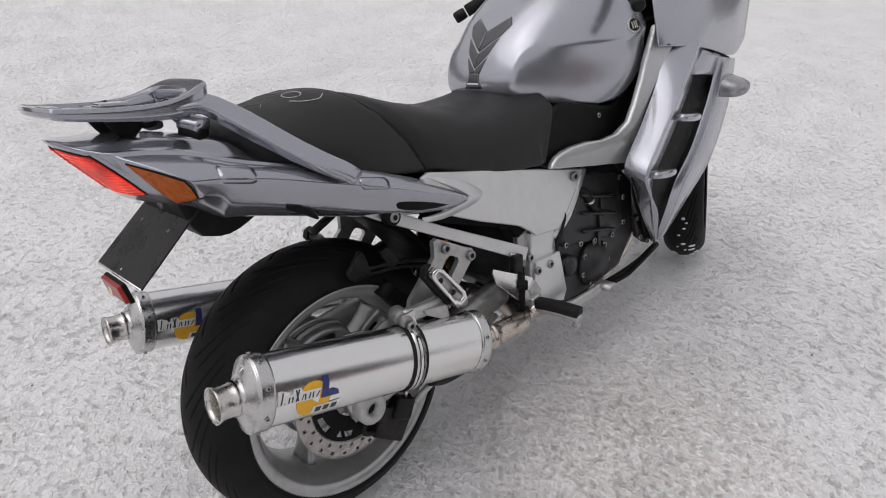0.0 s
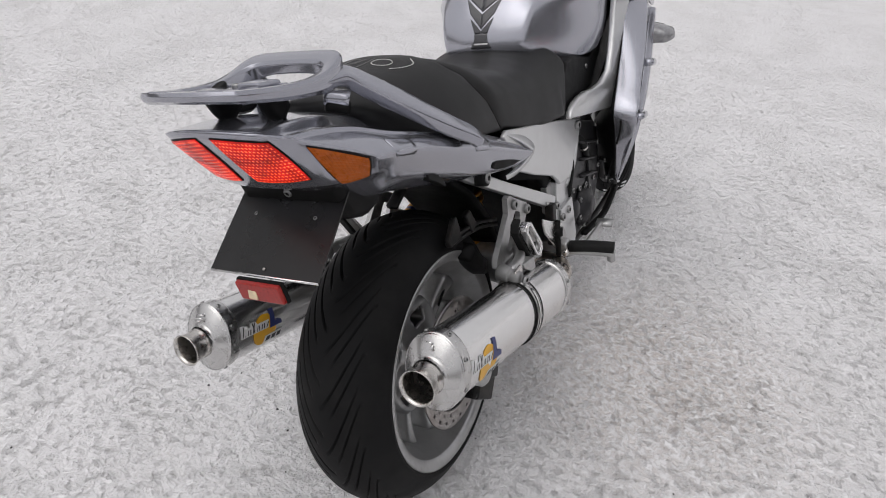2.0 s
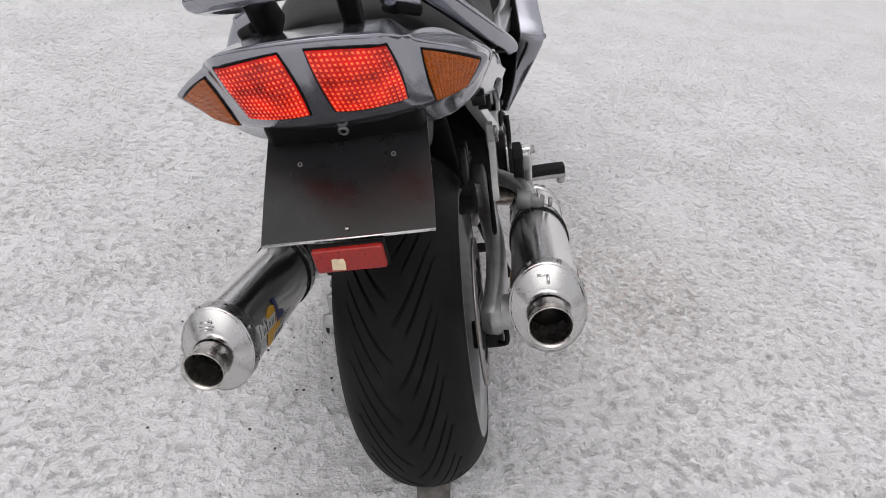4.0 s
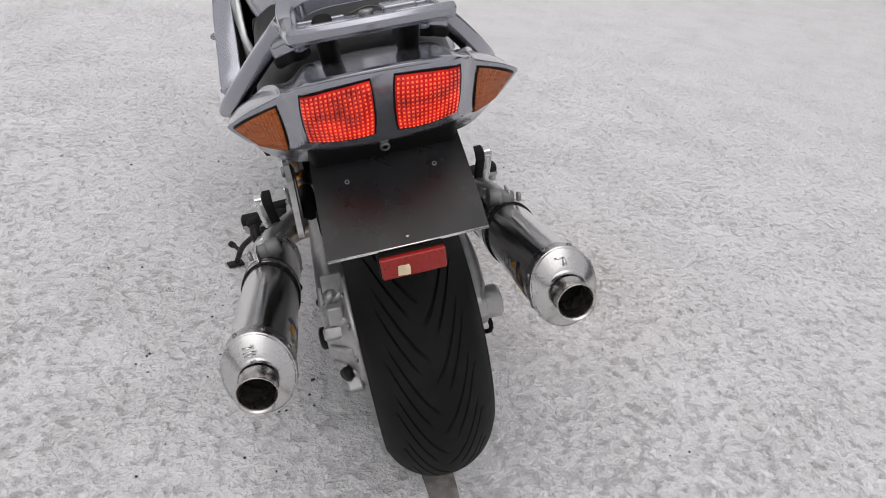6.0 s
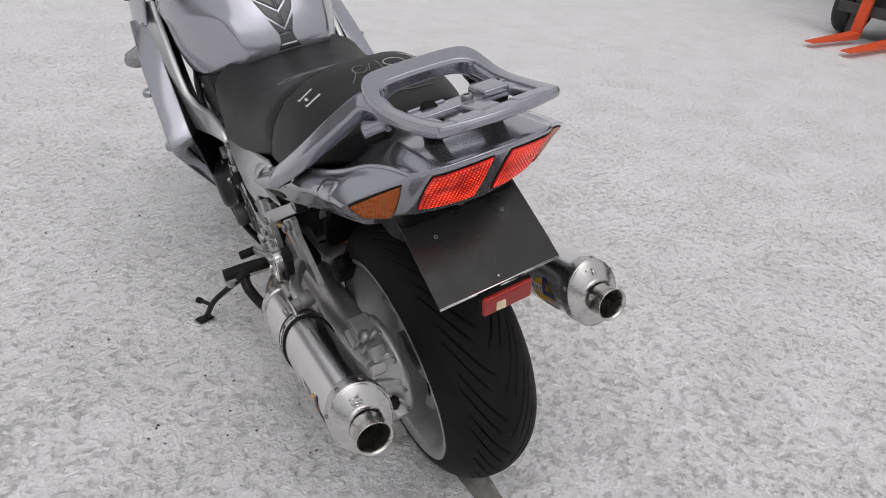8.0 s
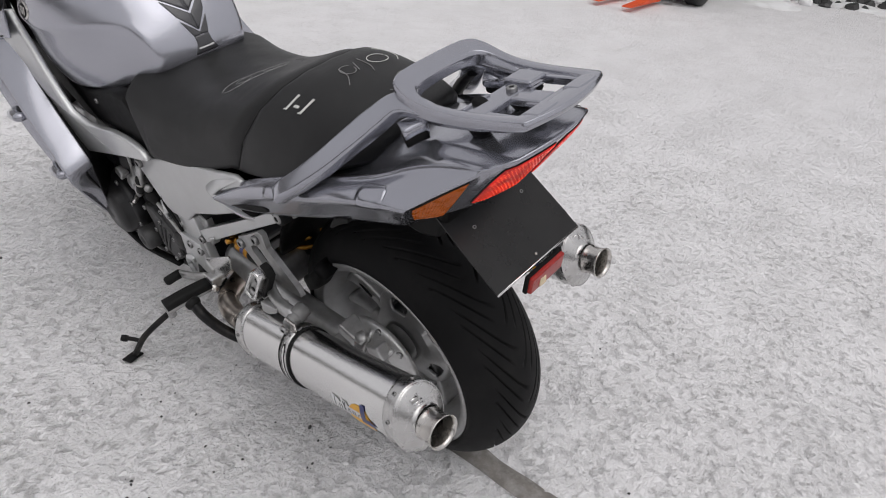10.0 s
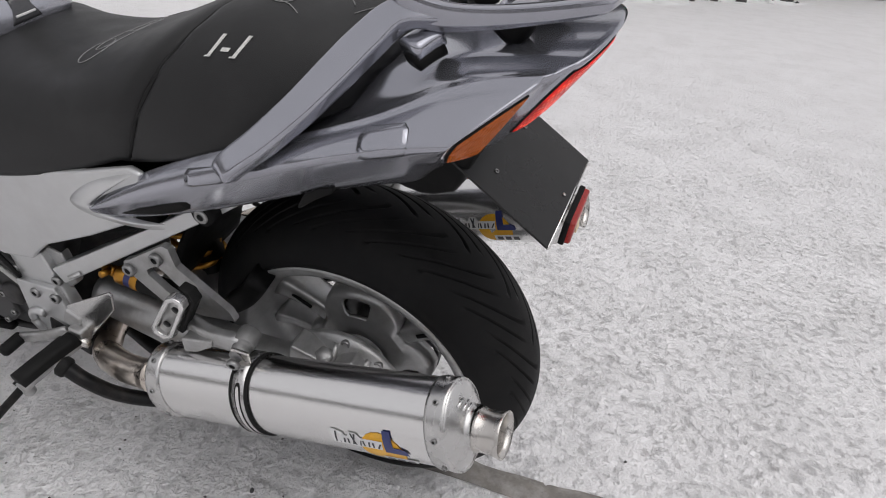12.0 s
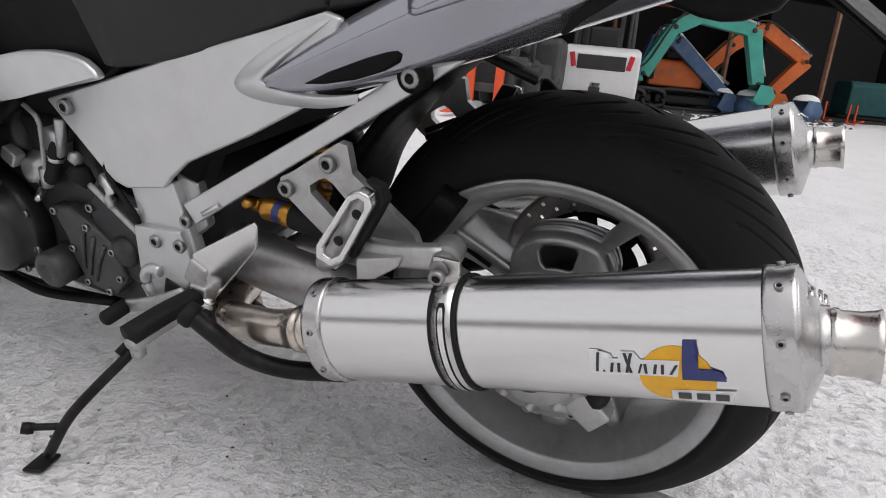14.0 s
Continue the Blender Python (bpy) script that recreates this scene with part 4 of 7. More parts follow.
for s in (-1, 1):
    part("window_edge", slab(s * 0.0605, s * 0.078, -0.312, -0.262, 0.003, 0.012), PAINT, rack, bevel=0.002)
    part("rear_pad", slab(s * 0.022, s * 0.064, -0.342, -0.316, -0.0018, 0.008), PAINT, rack, bevel=0.003, segments=3)
    part("deck_lip", slab(s * 0.020, s * 0.074, -0.232, -0.226, -0.0006, 0.012), PAINT, rack, bevel=0.002)
part("lid", slab(0.019, 0.058, -0.268, -0.222, -0.0055, 0.012), PAINT, rack, bevel=0.004, segments=3)
bolt(rack, (0.003, -0.250, 0.9485), (0, 0.2, 1), 0.9)
for s in (-1, 1):
    bar = part("side_rail", sweep([(s * 0.082, -0.205, 0.931), (s * 0.083, -0.160, 0.931), (s * 0.089, -0.122, 0.926), (s * 0.109, -0.092, 0.900), (s * 0.135, -0.064, 0.870), (s * 0.163, -0.032, 0.836), (s * 0.188, 0.004, 0.803), (s * 0.203, 0.032, 0.781), (s * 0.209, 0.046, 0.768), (s * 0.209, 0.050, 0.759)], 0.0182, 0.0115, up=(s * 0.45, -0.12, 0.88), n=32, steps=8, power=5.0, taper=lambda t: 0.50 + 0.62 * math.sin(min(1.0, t / 0.40) * math.pi / 2) - 0.18 * min(1.0, max(0.0, (t - 0.45) / 0.4)) - 0.55 * max(0.0, (t - 0.90) / 0.10) ** 3), PAINT, rail, "silver-grey hand rail")
    part("underside", sweep([(s * 0.104, -0.098, 0.897), (s * 0.136, -0.05, 0.856), (s * 0.172, 0.0, 0.808), (s * 0.192, 0.030, 0.777)], 0.011, 0.009, n=10, steps=4, power=3), PLASTIC, bar)
    part("clip", box((s * 0.199, 0.028, 0.774), (0.016, 0.014, 0.020), (-35, 0, 0)), PLASTIC, bar, bevel=0.002)
    foot = part("cushion", sweep([(s * 0.074, -0.160, 0.908), (s * 0.090, -0.148, 0.902), (s * 0.104, -0.140, 0.897)], 0.017, 0.011, n=16, steps=3, power=3.5), PAINT, rail, "grey support foot with a black rubber base")
    part("rubber_base", sweep([(s * 0.076, -0.164, 0.896), (s * 0.090, -0.152, 0.890), (s * 0.103, -0.143, 0.884)], 0.016, 0.008, n=14, steps=3, power=3), PLASTIC, foot)
    part("rear_post", sweep([(s * 0.044, -0.225, 0.905), (s * 0.046, -0.238, 0.925), (s * 0.047, -0.246, 0.945)], 0.012, 0.022, n=14, steps=3, power=3), PLASTIC, rail)

for s in (-1, 1):
    part("lower_tab", prism([(-.012, .704), (-.022, .722), (-.045, .740), (-.068, .747), (-.065, .737), (-.038, .720), (-.016, .702)], s * 0.150, s * 0.170), PLASTIC, tail, "dark clip tab under the cowl", bevel=0.002)

# seats
PILLION = []
PILLION.append([(0, .135, .886), (.055, .137, .884), (.095, .150, .868), (.130, .180, .835), (.160, .222, .768), (.168, .248, .716), (.10, .23, .70), (0, .22, .70)])
PILLION.append([(0, .080, .896), (.060, .082, .893), (.105, .092, .872), (.138, .112, .835), (.166, .150, .778), (.173, .180, .733), (.10, .16, .71), (0, .16, .71)])
PILLION.append([(0, .0, .890), (.058, .002, .886), (.098, .008, .868), (.126, .020, .838), (.152, .045, .798), (.165, .075, .765), (.10, .05, .74), (0, .05, .74)])
PILLION.append([(0, -.070, .882), (.050, -.068, .878), (.076, -.064, .866), (.092, -.058, .850), (.104, -.045, .835), (.12, -.03, .82), (.08, -.04, .78), (0, -.04, .78)])
PILLION.append([(0, -.112, .872), (.042, -.110, .869), (.062, -.105, .860), (.076, -.098, .848), (.082, -.09, .838), (.085, -.08, .82), (.05, -.08, .80), (0, -.08, .80)])
RIDER = []
RIDER.append([(0, .645, .790), (.05, .646, .786), (.09, .650, .778), (.140, .650, .762), (.182, .645, .738), (.196, .572, .640), (.12, .60, .61), (0, .62, .61)])
RIDER.append([(0, .585, .784), (.05, .585, .780), (.09, .590, .772), (.138, .590, .755), (.180, .590, .728), (.195, .545, .640), (.12, .56, .61), (0, .57, .61)])
RIDER.append([(0, .50, .778), (.06, .50, .775), (.105, .51, .765), (.145, .53, .748), (.184, .56, .715), (.200, .575, .640), (.12, .56, .60), (0, .56, .60)])
RIDER.append([(0, .40, .782), (.065, .40, .779), (.115, .405, .768), (.150, .415, .750), (.180, .435, .715), (.192, .45, .657), (.12, .44, .62), (0, .44, .62)])
RIDER.append([(0, .30, .798), (.065, .30, .795), (.115, .305, .783), (.146, .315, .762), (.170, .335, .730), (.181, .350, .684), (.12, .34, .65), (0, .34, .65)])
RIDER.append([(0, .21, .840), (.062, .212, .838), (.105, .222, .823), (.136, .240, .792), (.162, .262, .750), (.172, .275, .705), (.12, .26, .68), (0, .26, .68)])
RIDER.append([(0, .160, .876), (.056, .163, .873), (.096, .176, .855), (.130, .204, .822), (.160, .240, .764), (.168, .260, .713), (.12, .25, .69), (0, .24, .69)])
RIDER.append([(0, .120, .842), (.054, .122, .840), (.090, .138, .822), (.120, .170, .790), (.148, .206, .738), (.162, .222, .705), (.12, .21, .69), (0, .20, .69)])
PILLION = [[(x * 1.02, y, z + (0.007 if i_ != 5 else -0.010)) for i_, (x, y, z) in enumerate(q)] for q in PILLION]
RIDER = [[(x * 1.02, y, z + (0.006 if i_ != 5 else -0.013) + (0.024 if z > 0.74 else 0.008) * math.exp(-((y - 0.27) / 0.09) ** 2)) for i_, (x, y, z) in enumerate(q)] for q in RIDER]
d_, c_ = loft(PILLION, crease={5: 0.9})
kp = len(PILLION[0]) * 2 - 2
for a in range(kp):
    c_[tuple(sorted((a, (a + 1) % kp)))] = 0.75
pillion = part("passenger_seat", d_, VINYL, bike, "black vinyl passenger seat with chalk marks", subsurf=3, creases=c_)
d_, c_ = loft(RIDER, crease={5: 0.9, 4: 0.25})
kr = len(RIDER[0]) * 2 - 2
for a in range(kr):
    c_[tuple(sorted((a, (a + 1) % kr)))] = 0.9
rider = part("rider_seat", d_, VINYL, bike, "black vinyl rider seat", subsurf=3, creases=c_)
piping = [(0, .142, .886), (.055, .145, .883), (.095, .158, .866), (.130, .188, .833), (.160, .229, .768), (.168, .252, .718)]
P_TREE, R_TREE = tree_of(pillion), tree_of(rider)
welt = smooth_path([(-x, y, z) for x, y, z in piping[:0:-1]] + piping, 6)
part("piping", sweep([P_TREE.find_nearest(p)[0] for p in welt], 0.0038, n=8, steps=1), SOFT, pillion)


def stroke(pts, tree, origin, way, u, v, w=0.0014):
    """A chalk line drawn on a surface."""
    way, u, v, origin = Vector(way).normalized(), Vector(u), Vector(v), Vector(origin)
    line = []
    for p in smooth_path([(a, b, 0) for a, b in pts], 8):
        hit, no, _, _ = tree.ray_cast(origin + u * p.x + v * p.y - way * 0.5, way)
        if hit is not None:
            line.append(hit + (no if no.dot(way) < 0 else -no) * 0.0006)
    if len(line) < 3:
        return None
    return sweep(line, w, 0.0007, n=6, steps=1)


# the chalked figures 1-1 on the flank, and faint scrawls
MARK_O, MARK_WAY = (-0.111, 0.097, 0.864), Vector((0.55, 0.0, -0.83))
MU, MV = Vector((0.45, -0.80, 0.30)).normalized(), Vector((0.75, 0.45, 0.49)).normalized()
fig = bpy.data.curves.new("seat_figure", 'FONT')
fig.body, fig.size, fig.align_x, fig.align_y, fig.extrude, fig.offset, fig.shear = "1-1", 0.042, 'CENTER', 'CENTER', 0.0004, 0.0004, 0.55
hit, no, _, _ = P_TREE.ray_cast(Vector(MARK_O) - MARK_WAY * 0.3, MARK_WAY)
if hit is None:
    hit, no = Vector(MARK_O), Vector((-0.5, 0, 0.85))
x_ = (Vector((0.12, -0.99, 0.0)) - no * no.dot(Vector((0.12, -0.99, 0.0)))).normalized()
y_ = no.cross(x_)
flat = new("flat_figure", fig)
bpy.context.view_layer.update()
fm = bpy.data.meshes.new_from_object(flat.evaluated_get(bpy.context.evaluated_depsgraph_get()))
bpy.data.objects.remove(flat)
xs = [v.co.x for v in fm.vertices]
xl, xr = min(xs), max(xs)
feet = [(v.co.y, v.co.x) for v in fm.vertices]
yb = min(feet)[0]
foot_l = [x for y, x in feet if y < yb + 0.002 and x < (xl + xr) / 2]
foot_r = [x for y, x in feet if y < yb + 0.002 and x >= (xl + xr) / 2]
FEET = [(sum(f) / len(f), yb) for f in (foot_l, foot_r) if f]
for v in fm.vertices:
    o = hit + x_ * v.co.x + y_ * v.co.y
    h2, n2, _, _ = P_TREE.ray_cast(o + no * 0.1, -no)
    if h2 is None:
        h2, n2 = o, no
    v.co = h2 + n2 * (0.0012 + v.co.z)
part("seat_figure", fm, CHALK, pillion, "chalk-white handwritten figures 1-1")
for fx, fy in FEET:
    d_ = stroke([(fx - 0.005, fy + 0.001), (fx, fy + 0.0015), (fx + 0.003, fy + 0.001)], P_TREE, hit, -no, x_, y_, 0.0022)
    if d_:
        part("chalk_serif", d_, CHALK, pillion)
DOWN, UX, UY = (0, 0, -1), (1, 0, 0), (0, 1, 0)
for k, pts in enumerate([[(.040 + .019 * math.cos(q), .062 + .017 * math.sin(q)) for q in np.linspace(0.3, 6.4, 12)], [(.066, .04), (.08, .06), (.085, .09), (.07, .11)], [(-.01, .05), (0, .078)], [(-.022 + .012 * math.cos(q), .066 + .016 * math.sin(q)) for q in np.linspace(0.6, 6.2, 11)], [(-.05, .03), (-.035, .052), (-.030, .080)], [(.004, .03), (.012, .05), (.014, .085)],
                         [(.0, -.02), (.03, .0), (.05, -.01)], [(-.02, -.03), (.02, -.045), (.06, -.04)]]):
    d_ = stroke(pts, P_TREE, (0, 0, 0.9), DOWN, UX, UY, 0.0009)
    if d_:
        part("chalk_scrawl", d_, CHALK_FAINT if k > 1 else CHALK, pillion)
loop = lambda cx, cy, a, b, g, n=11, turn=0.97: [(cx + a * math.cos(q) * math.cos(g) - b * math.sin(q) * math.sin(g), cy + a * math.cos(q) * math.sin(g) + b * math.sin(q) * math.cos(g)) for q in np.linspace(0.4, 0.4 + 6.283 * turn, n)]
for k, pts in enumerate([loop(-.062, .366, .034, .020, .1), loop(-.018, .356, .046, .017, -.22), loop(.024, .346, .030, .014, -.30, turn=.8), [(-.075, .345), (-.03, .343), (.03, .322)], [(.05, .30), (.075, .32), (.07, .35)]]):
    d_ = stroke(pts, R_TREE, (0, 0, 0.9), DOWN, UX, UY, 0.001)
    if d_:
        part("chalk_scrawl", d_, CHALK_FAINT, rider)

# fuel tank: rings from below upwards
TANK = []
TANK.append([(0, .61, .72), (.06, .615, .72), (.10, .63, .72), (.150, .72, .71), (.180, .86, .690), (.185, .95, .735), (.17, 1.03, .79), (0, 1.06, .79)])
TANK.append([(0, .572, .772), (.06, .575, .772), (.100, .590, .768), (.160, .70, .735), (.198, .868, .687), (.207, .955, .748), (.19, 1.04, .812), (0, 1.07, .812)])
TANK.append([(0, .565, .80), (.06, .568, .80), (.104, .582, .798), (.165, .70, .772), (.209, .86, .736), (.215, .955, .775), (.192, 1.045, .826), (0, 1.07, .826)])
TANK.append([(0, .588, .85), (.065, .592, .85), (.112, .604, .848), (.162, .70, .832), (.208, .83, .812), (.215, .95, .816), (.192, 1.05, .845), (0, 1.07, .845)])
TANK.append([(0, .612, .885), (.068, .616, .885), (.115, .640, .882), (.174, .715, .866), (.222, .83, .850), (.228, .95, .848), (.197, 1.05, .862), (0, 1.07, .862)])
TANK.append([(0, .66, .93), (.070, .664, .93), (.116, .684, .928), (.164, .750, .92), (.206, .84, .910), (.211, .95, .903), (.185, 1.04, .903), (0, 1.07, .90)])
TANK.append([(0, .725, .975), (.062, .728, .975), (.100, .746, .974), (.140, .79, .97), (.170, .855, .965), (.174, .94, .96), (.15, 1.02, .955), (0, 1.06, .955)])
TANK.append([(0, .80, 1.01), (.05, .802, 1.01), (.078, .812, 1.01), (.102, .84, 1.008), (.118, .88, 1.005), (.12, .93, 1.0), (.10, .98, .995), (0, 1.0, .995)])
d_, c_ = loft(TANK, crease={})
kt = len(TANK[0]) * 2 - 2
for ring, sharp in ((1, 0.92), (4, 0.9)):
    for a in range(kt):
        c_[tuple(sorted((ring * kt + a, ring * kt + (a + 1) % kt)))] = sharp if 2 <= a <= 5 or kt - 6 <= a <= kt - 3 else 0.0
for ring in (1, 2, 3):
    for a in (2, kt - 2):
        c_[tuple(sorted((ring * kt + a, (ring + 1) * kt + a)))] = 0.7
tank = part("fuel_tank", d_, PAINT_SATIN, bike, "glossy dark silver-grey fuel tank", subsurf=3, creases=c_)
T_TREE = tree_of(tank)
BACK, PZ = (0, 1, -0.35), Vector((0, 0.35, 1)).normalized()
pad_bits = [[(-.027, 0), (.027, 0), (.017, .018), (.016, .032), (-.016, .032), (-.017, .018)]]
for q in (-1, 1):
    pad_bits.append([(q * .0005, .033), (q * .016, .032), (q * .030, .066), (q * .025, .062), (q * .0005, .038)])
    pad_bits.append([(q * .0005, .043), (q * .032, .077), (q * .046, .112), (q * .0005, .075)])
    pad_bits.append([(q * .0005, .081), (q * .047, .118), (q * .063, .143), (q * .050, .162), (q * .0005, .128)])
for q in pad_bits:
    part("tank_pad", decal(q, T_TREE, (0, 0.6, 0.782), BACK, (1, 0, 0), PZ * 1.06, 0.0016, rings=4, dense=3), PAD, tank, "dark grey arrow-shaped tank pad")
part("pad_print", decal([(-.018, .008), (.018, .008), (.018, .0115), (-.018, .0115)], T_TREE, (0, 0.6, 0.782), BACK, (1, 0, 0), PZ, 0.0024, rings=1, dense=2), WHITE, tank)
for s in (-1, 1):
    em = part("emblem", decal([(a * 1.12, b * 0.8) for a, b in circle(0.024, 20)], T_TREE, (s * 0.4, 0.925, 0.872), (-s, 0, 0), (0, 1, 0), (0, 0, 1), 0.002, rings=3, dense=1), STEEL, tank, "round silver tank emblem")
    part("emblem_field", decal([(a * 1.14, b * 0.76) for a, b in circle(0.019, 20)], T_TREE, (s * 0.4, 0.925, 0.872), (-s, 0, 0), (0, 1, 0), (0, 0, 1), 0.0026, rings=3, dense=1), PLASTIC, em)
    for a in (-0.010, 0.0, 0.010):
        part("emblem_bar", decal([(a - 0.0025, -0.008), (a + 0.0025, -0.008), (a + 0.0025, 0.008), (a - 0.0025, 0.008)], T_TREE, (s * 0.4, 0.925, 0.872), (-s, 0, 0), (0, 1, 0), (0, 0, 1), 0.0032, rings=1, dense=2), STEEL, em)
part("chalk_mark", sweep([Vector((0.045 + 0.016 * math.cos(a), 0.742 + 0.016 * math.sin(a), 0.994)) for a in np.linspace(0, 6.2, 18)], 0.0012, n=6, steps=1), CHALK, tank)
for s in (-1, 1):
    grip = part("handlebar", sweep([(s * 0.03, 1.02, 1.02), (s * 0.14, 0.98, 1.02), (s * 0.20, 0.93, 0.985)], 0.012, n=12, steps=4), BLACKIRON, bike)
    part("grip", sweep([(s * 0.20, 0.93, 0.985), (s * 0.235, 0.89, 0.962), (s * 0.27, 0.85, 0.94)], 0.017, n=14, steps=3), SOFT, grip)
    part("bar_end", solid([(0.014, 0), (0.016, 0.01), (0.016, 0.03), (0.012, 0.035)], (s * 0.272, 0.848, 0.938), (s * 0.62, -0.7, -0.4), 16), BLACKIRON, grip)

ENGINE_SATIN = material("satin_grey_casting", (0.24, 0.24, 0.24), rough=0.5, metal=0.6, var=0.12, scale=50, bump=0.1, bump_scale=300, dirt=(0.1, 0.09, 0.08), dirt_amount=0.4, dirt_scale=20)

ENGINE_COVER = material("satin_black_casting", (0.022, 0.022, 0.024), rough=0.34, metal=0.2, var=0.15, scale=30, bump=0.06, bump_scale=300, dirt=(0.06, 0.055, 0.05), dirt_amount=0.4, dirt_scale=14)

ENGINE_DULL = material("dull_engine_casting", (0.085, 0.085, 0.087), rough=0.5, metal=0.5, var=0.2, scale=45, bump=0.12, bump_scale=300, dirt=(0.05, 0.045, 0.04), dirt_amount=0.5, dirt_scale=18)

# ---- frame covers, frame, brackets, both sides ----
for s in (-1, 1):
    name = "left" if s < 0 else "right"
    cover = part("side_panel", prism([(.725, .566), (.60, .604), (.475, .643), (.312, .688), (.232, .712), (.212, .706), (.262, .612), (.36, .560), (.473, .508), (.512, .478), (.527, .462), (.602, .449), (.625, .456), (.65, .480)], s * 0.178, s * 0.190), SILVER, bike, "satin silver frame side cover", bevel=0.004)
    bolt(cover, (s * 0.190, 0.680, 0.561), (s, 0, 0), 1.35)
    # the silver nose: a raised almond rim round the cowl's tip
    rim_out = [(.226, .7065), (.256, .696), (.296, .681), (.339, .656), (.367, .633), (.373, .623), (.365, .612), (.336, .606), (.284, .605), (.236, .609), (.200, .620)]
    rim_in = [(.225, .704), (.240, .693), (.270, .673), (.296, .654), (.314, .640), (.319, .635), (.312, .631), (.290, .626), (.260, .623), (.226, .625), (.196, .631)]
    nv = []
    for a in range(len(rim_out)):
        (y0, z0), (y1, z1) = rim_out[a], rim_in[a]
        w_ = 0.06 + 0.94 * math.sin(math.pi * a / (len(rim_out) - 1)) ** 0.7
        for t_, x_ in ((-0.06, 0.184), (0.0, 0.1905), (0.35, 0.1965), (0.72, 0.2015), (0.92, 0.2020), (0.99, 0.1995), (1.0, 0.186)):
            nv.append((s * (0.1895 + (x_ - 0.1895) * w_), y0 + (y1 - y0) * t_, z0 + (z1 - z0) * t_))
    part("nose", (nv, [(7 * a + c, 7 * a + c + 1, 7 * a + c + 8, 7 * a + c + 7) for a in range(len(rim_out) - 1) for c in range(6)]), SILVER, cover, subsurf=2)
    # dark inside behind the covers
    part("inner_cover", prism([(.70, .56), (.30, .66), (.24, .60), (.47, .50), (.53, .40), (.62, .40)], s * 0.12, s * 0.165), PLASTIC, bike)
    # cast frame leg and its plate
    leg = part("frame_leg", prism([(.605, .455), (.519, .470), (.505, .395), (.497, .340), (.528, .285), (.606, .250), (.628, .28), (.60, .34)], s * 0.160, s * 0.182), SILVER, bike, "silver cast frame leg", bevel=0.004)
    part("frame_plate", prism([(.606, .392), (.515, .398), (.501, .345), (.53, .288), (.606, .254), (.622, .28)], s * 0.180, s * 0.192), SILVER, leg, bevel=0.003)
    for y, z in ((.518, .376), (.565, .374)):
        bolt(leg, (s * 0.189, y, z), (s, 0, 0), 1.15)
    # rear frame rail
    rail_v, rail_f = prism([(.506, .440), (.272, .580), (.150, .657), (.074, .706), (.060, .688), (.122, .645), (.332, .512), (.490, .411)], -0.5, 0.5)
    rail = part("subframe_rail", ([(s * (0.1715 - 0.075 * max(0.0, 0.50 - y) + x * (0.022 if abs(x) < 0.6 else 0)), y, z) for x, y, z in rail_v], rail_f), SILVER, bike, "silver box-section rear frame rail", bevel=0.0028)
    part("maker_plate", prism([(.477, .4325), (.442, .4535), (.439, .4465), (.474, .4255)], s * 0.1800, s * 0.1808), CAST, rail, "tiny riveted pale plate")
    part("plate_field", prism([(.474, .4315), (.4435, .4498), (.4418, .4468), (.4725, .4285)], s * 0.1806, s * 0.1812), WHITE, rail)
    bolt(leg, (s * 0.180, 0.505, 0.414), (s, 0, 0), 1.1)
    boss = part("cowl_bolt", lathe([(0.006, 0.012), (0.016, 0.012), (0.017, 0.006), (0.017, -0.01)], (s * 0.163, 0.142, 0.649), (s, 0, 0), 20), PLASTIC, bike)
    bolt(boss, (s * 0.170, 0.142, 0.649), (s, 0, 0), 1.2)
    part("fixing_strap", sweep([(s * 0.150, 0.235, 0.585), (s * 0.152, 0.205, 0.610)], 0.008, 0.006, n=8, steps=2, power=4), CAST, bike)
    # peg hanger: a triangular cast bracket with a long hole
    hang = part("peg_hanger", ring_plate([(.340, .490), (.334, .506), (.320, .513), (.242, .564), (.230, .562), (.226, .528), (.146, .464), (.140, .446), (.200, .436), (.278, .438)],
                                         [(.290, .492), (.290, .502), (.276, .512), (.266, .516), (.255, .510), (.238, .492), (.205, .462), (.205, .448), (.225, .448), (.262, .466)], s * 0.160, s * 0.172), CAST, bike, "silver cast passenger peg hanger", bevel=0.0035)
    for y, z in ((.325, .493), (.258, .536)):
        bolt(hang, (s * 0.171, y, z), (s, 0, 0), 1.25)
    # lower arm out to the silencer's bobbin
    part("hanger_arm", sweep([(s * 0.172, 0.250, 0.440), (s * 0.200, 0.200, 0.450), (s * 0.220, 0.140, 0.464), (s * 0.226, 0.078, 0.478)], 0.011, 0.014, n=12, steps=4, power=4), CAST, hang)
    part("heel_guard", prism([(.186, .456), (.127, .472), (.131, .458), (.164, .434), (.188, .428)], s * 0.205, s * 0.238), CAST, hang, bevel=0.003)
    part("bobbin", solid([(0.0155, -0.030), (0.0168, -0.028), (0.0168, -0.006), (0.0158, -0.004), (0.0132, -0.003), (0.0140, 0.002), (0.0122, 0.016), (0.0095, 0.019)], (s * 0.232, 0.077, 0.476), (s, -0.15, -0.12), 28), ENGINE_SATIN, hang, "grey rubber-cushioned silencer mount")
    bolt(hang, (s * 0.257, 0.073, 0.473), (s, -0.15, -0.12), 1.0)
    # folded passenger peg, an open frame with two screws
    peg = part("passenger_peg", ring_plate([(.190, .534), (.176, .541), (.163, .537), (.160, .524), (.205, .447), (.222, .436), (.243, .444), (.240, .462)],
                                           [(.186, .526), (.177, .531), (.171, .528), (.171, .520), (.208, .457), (.222, .447), (.232, .452), (.230, .462)], s * 0.220, s * 0.238), ALU, bike, "folded silver passenger footpeg", bevel=0.003)
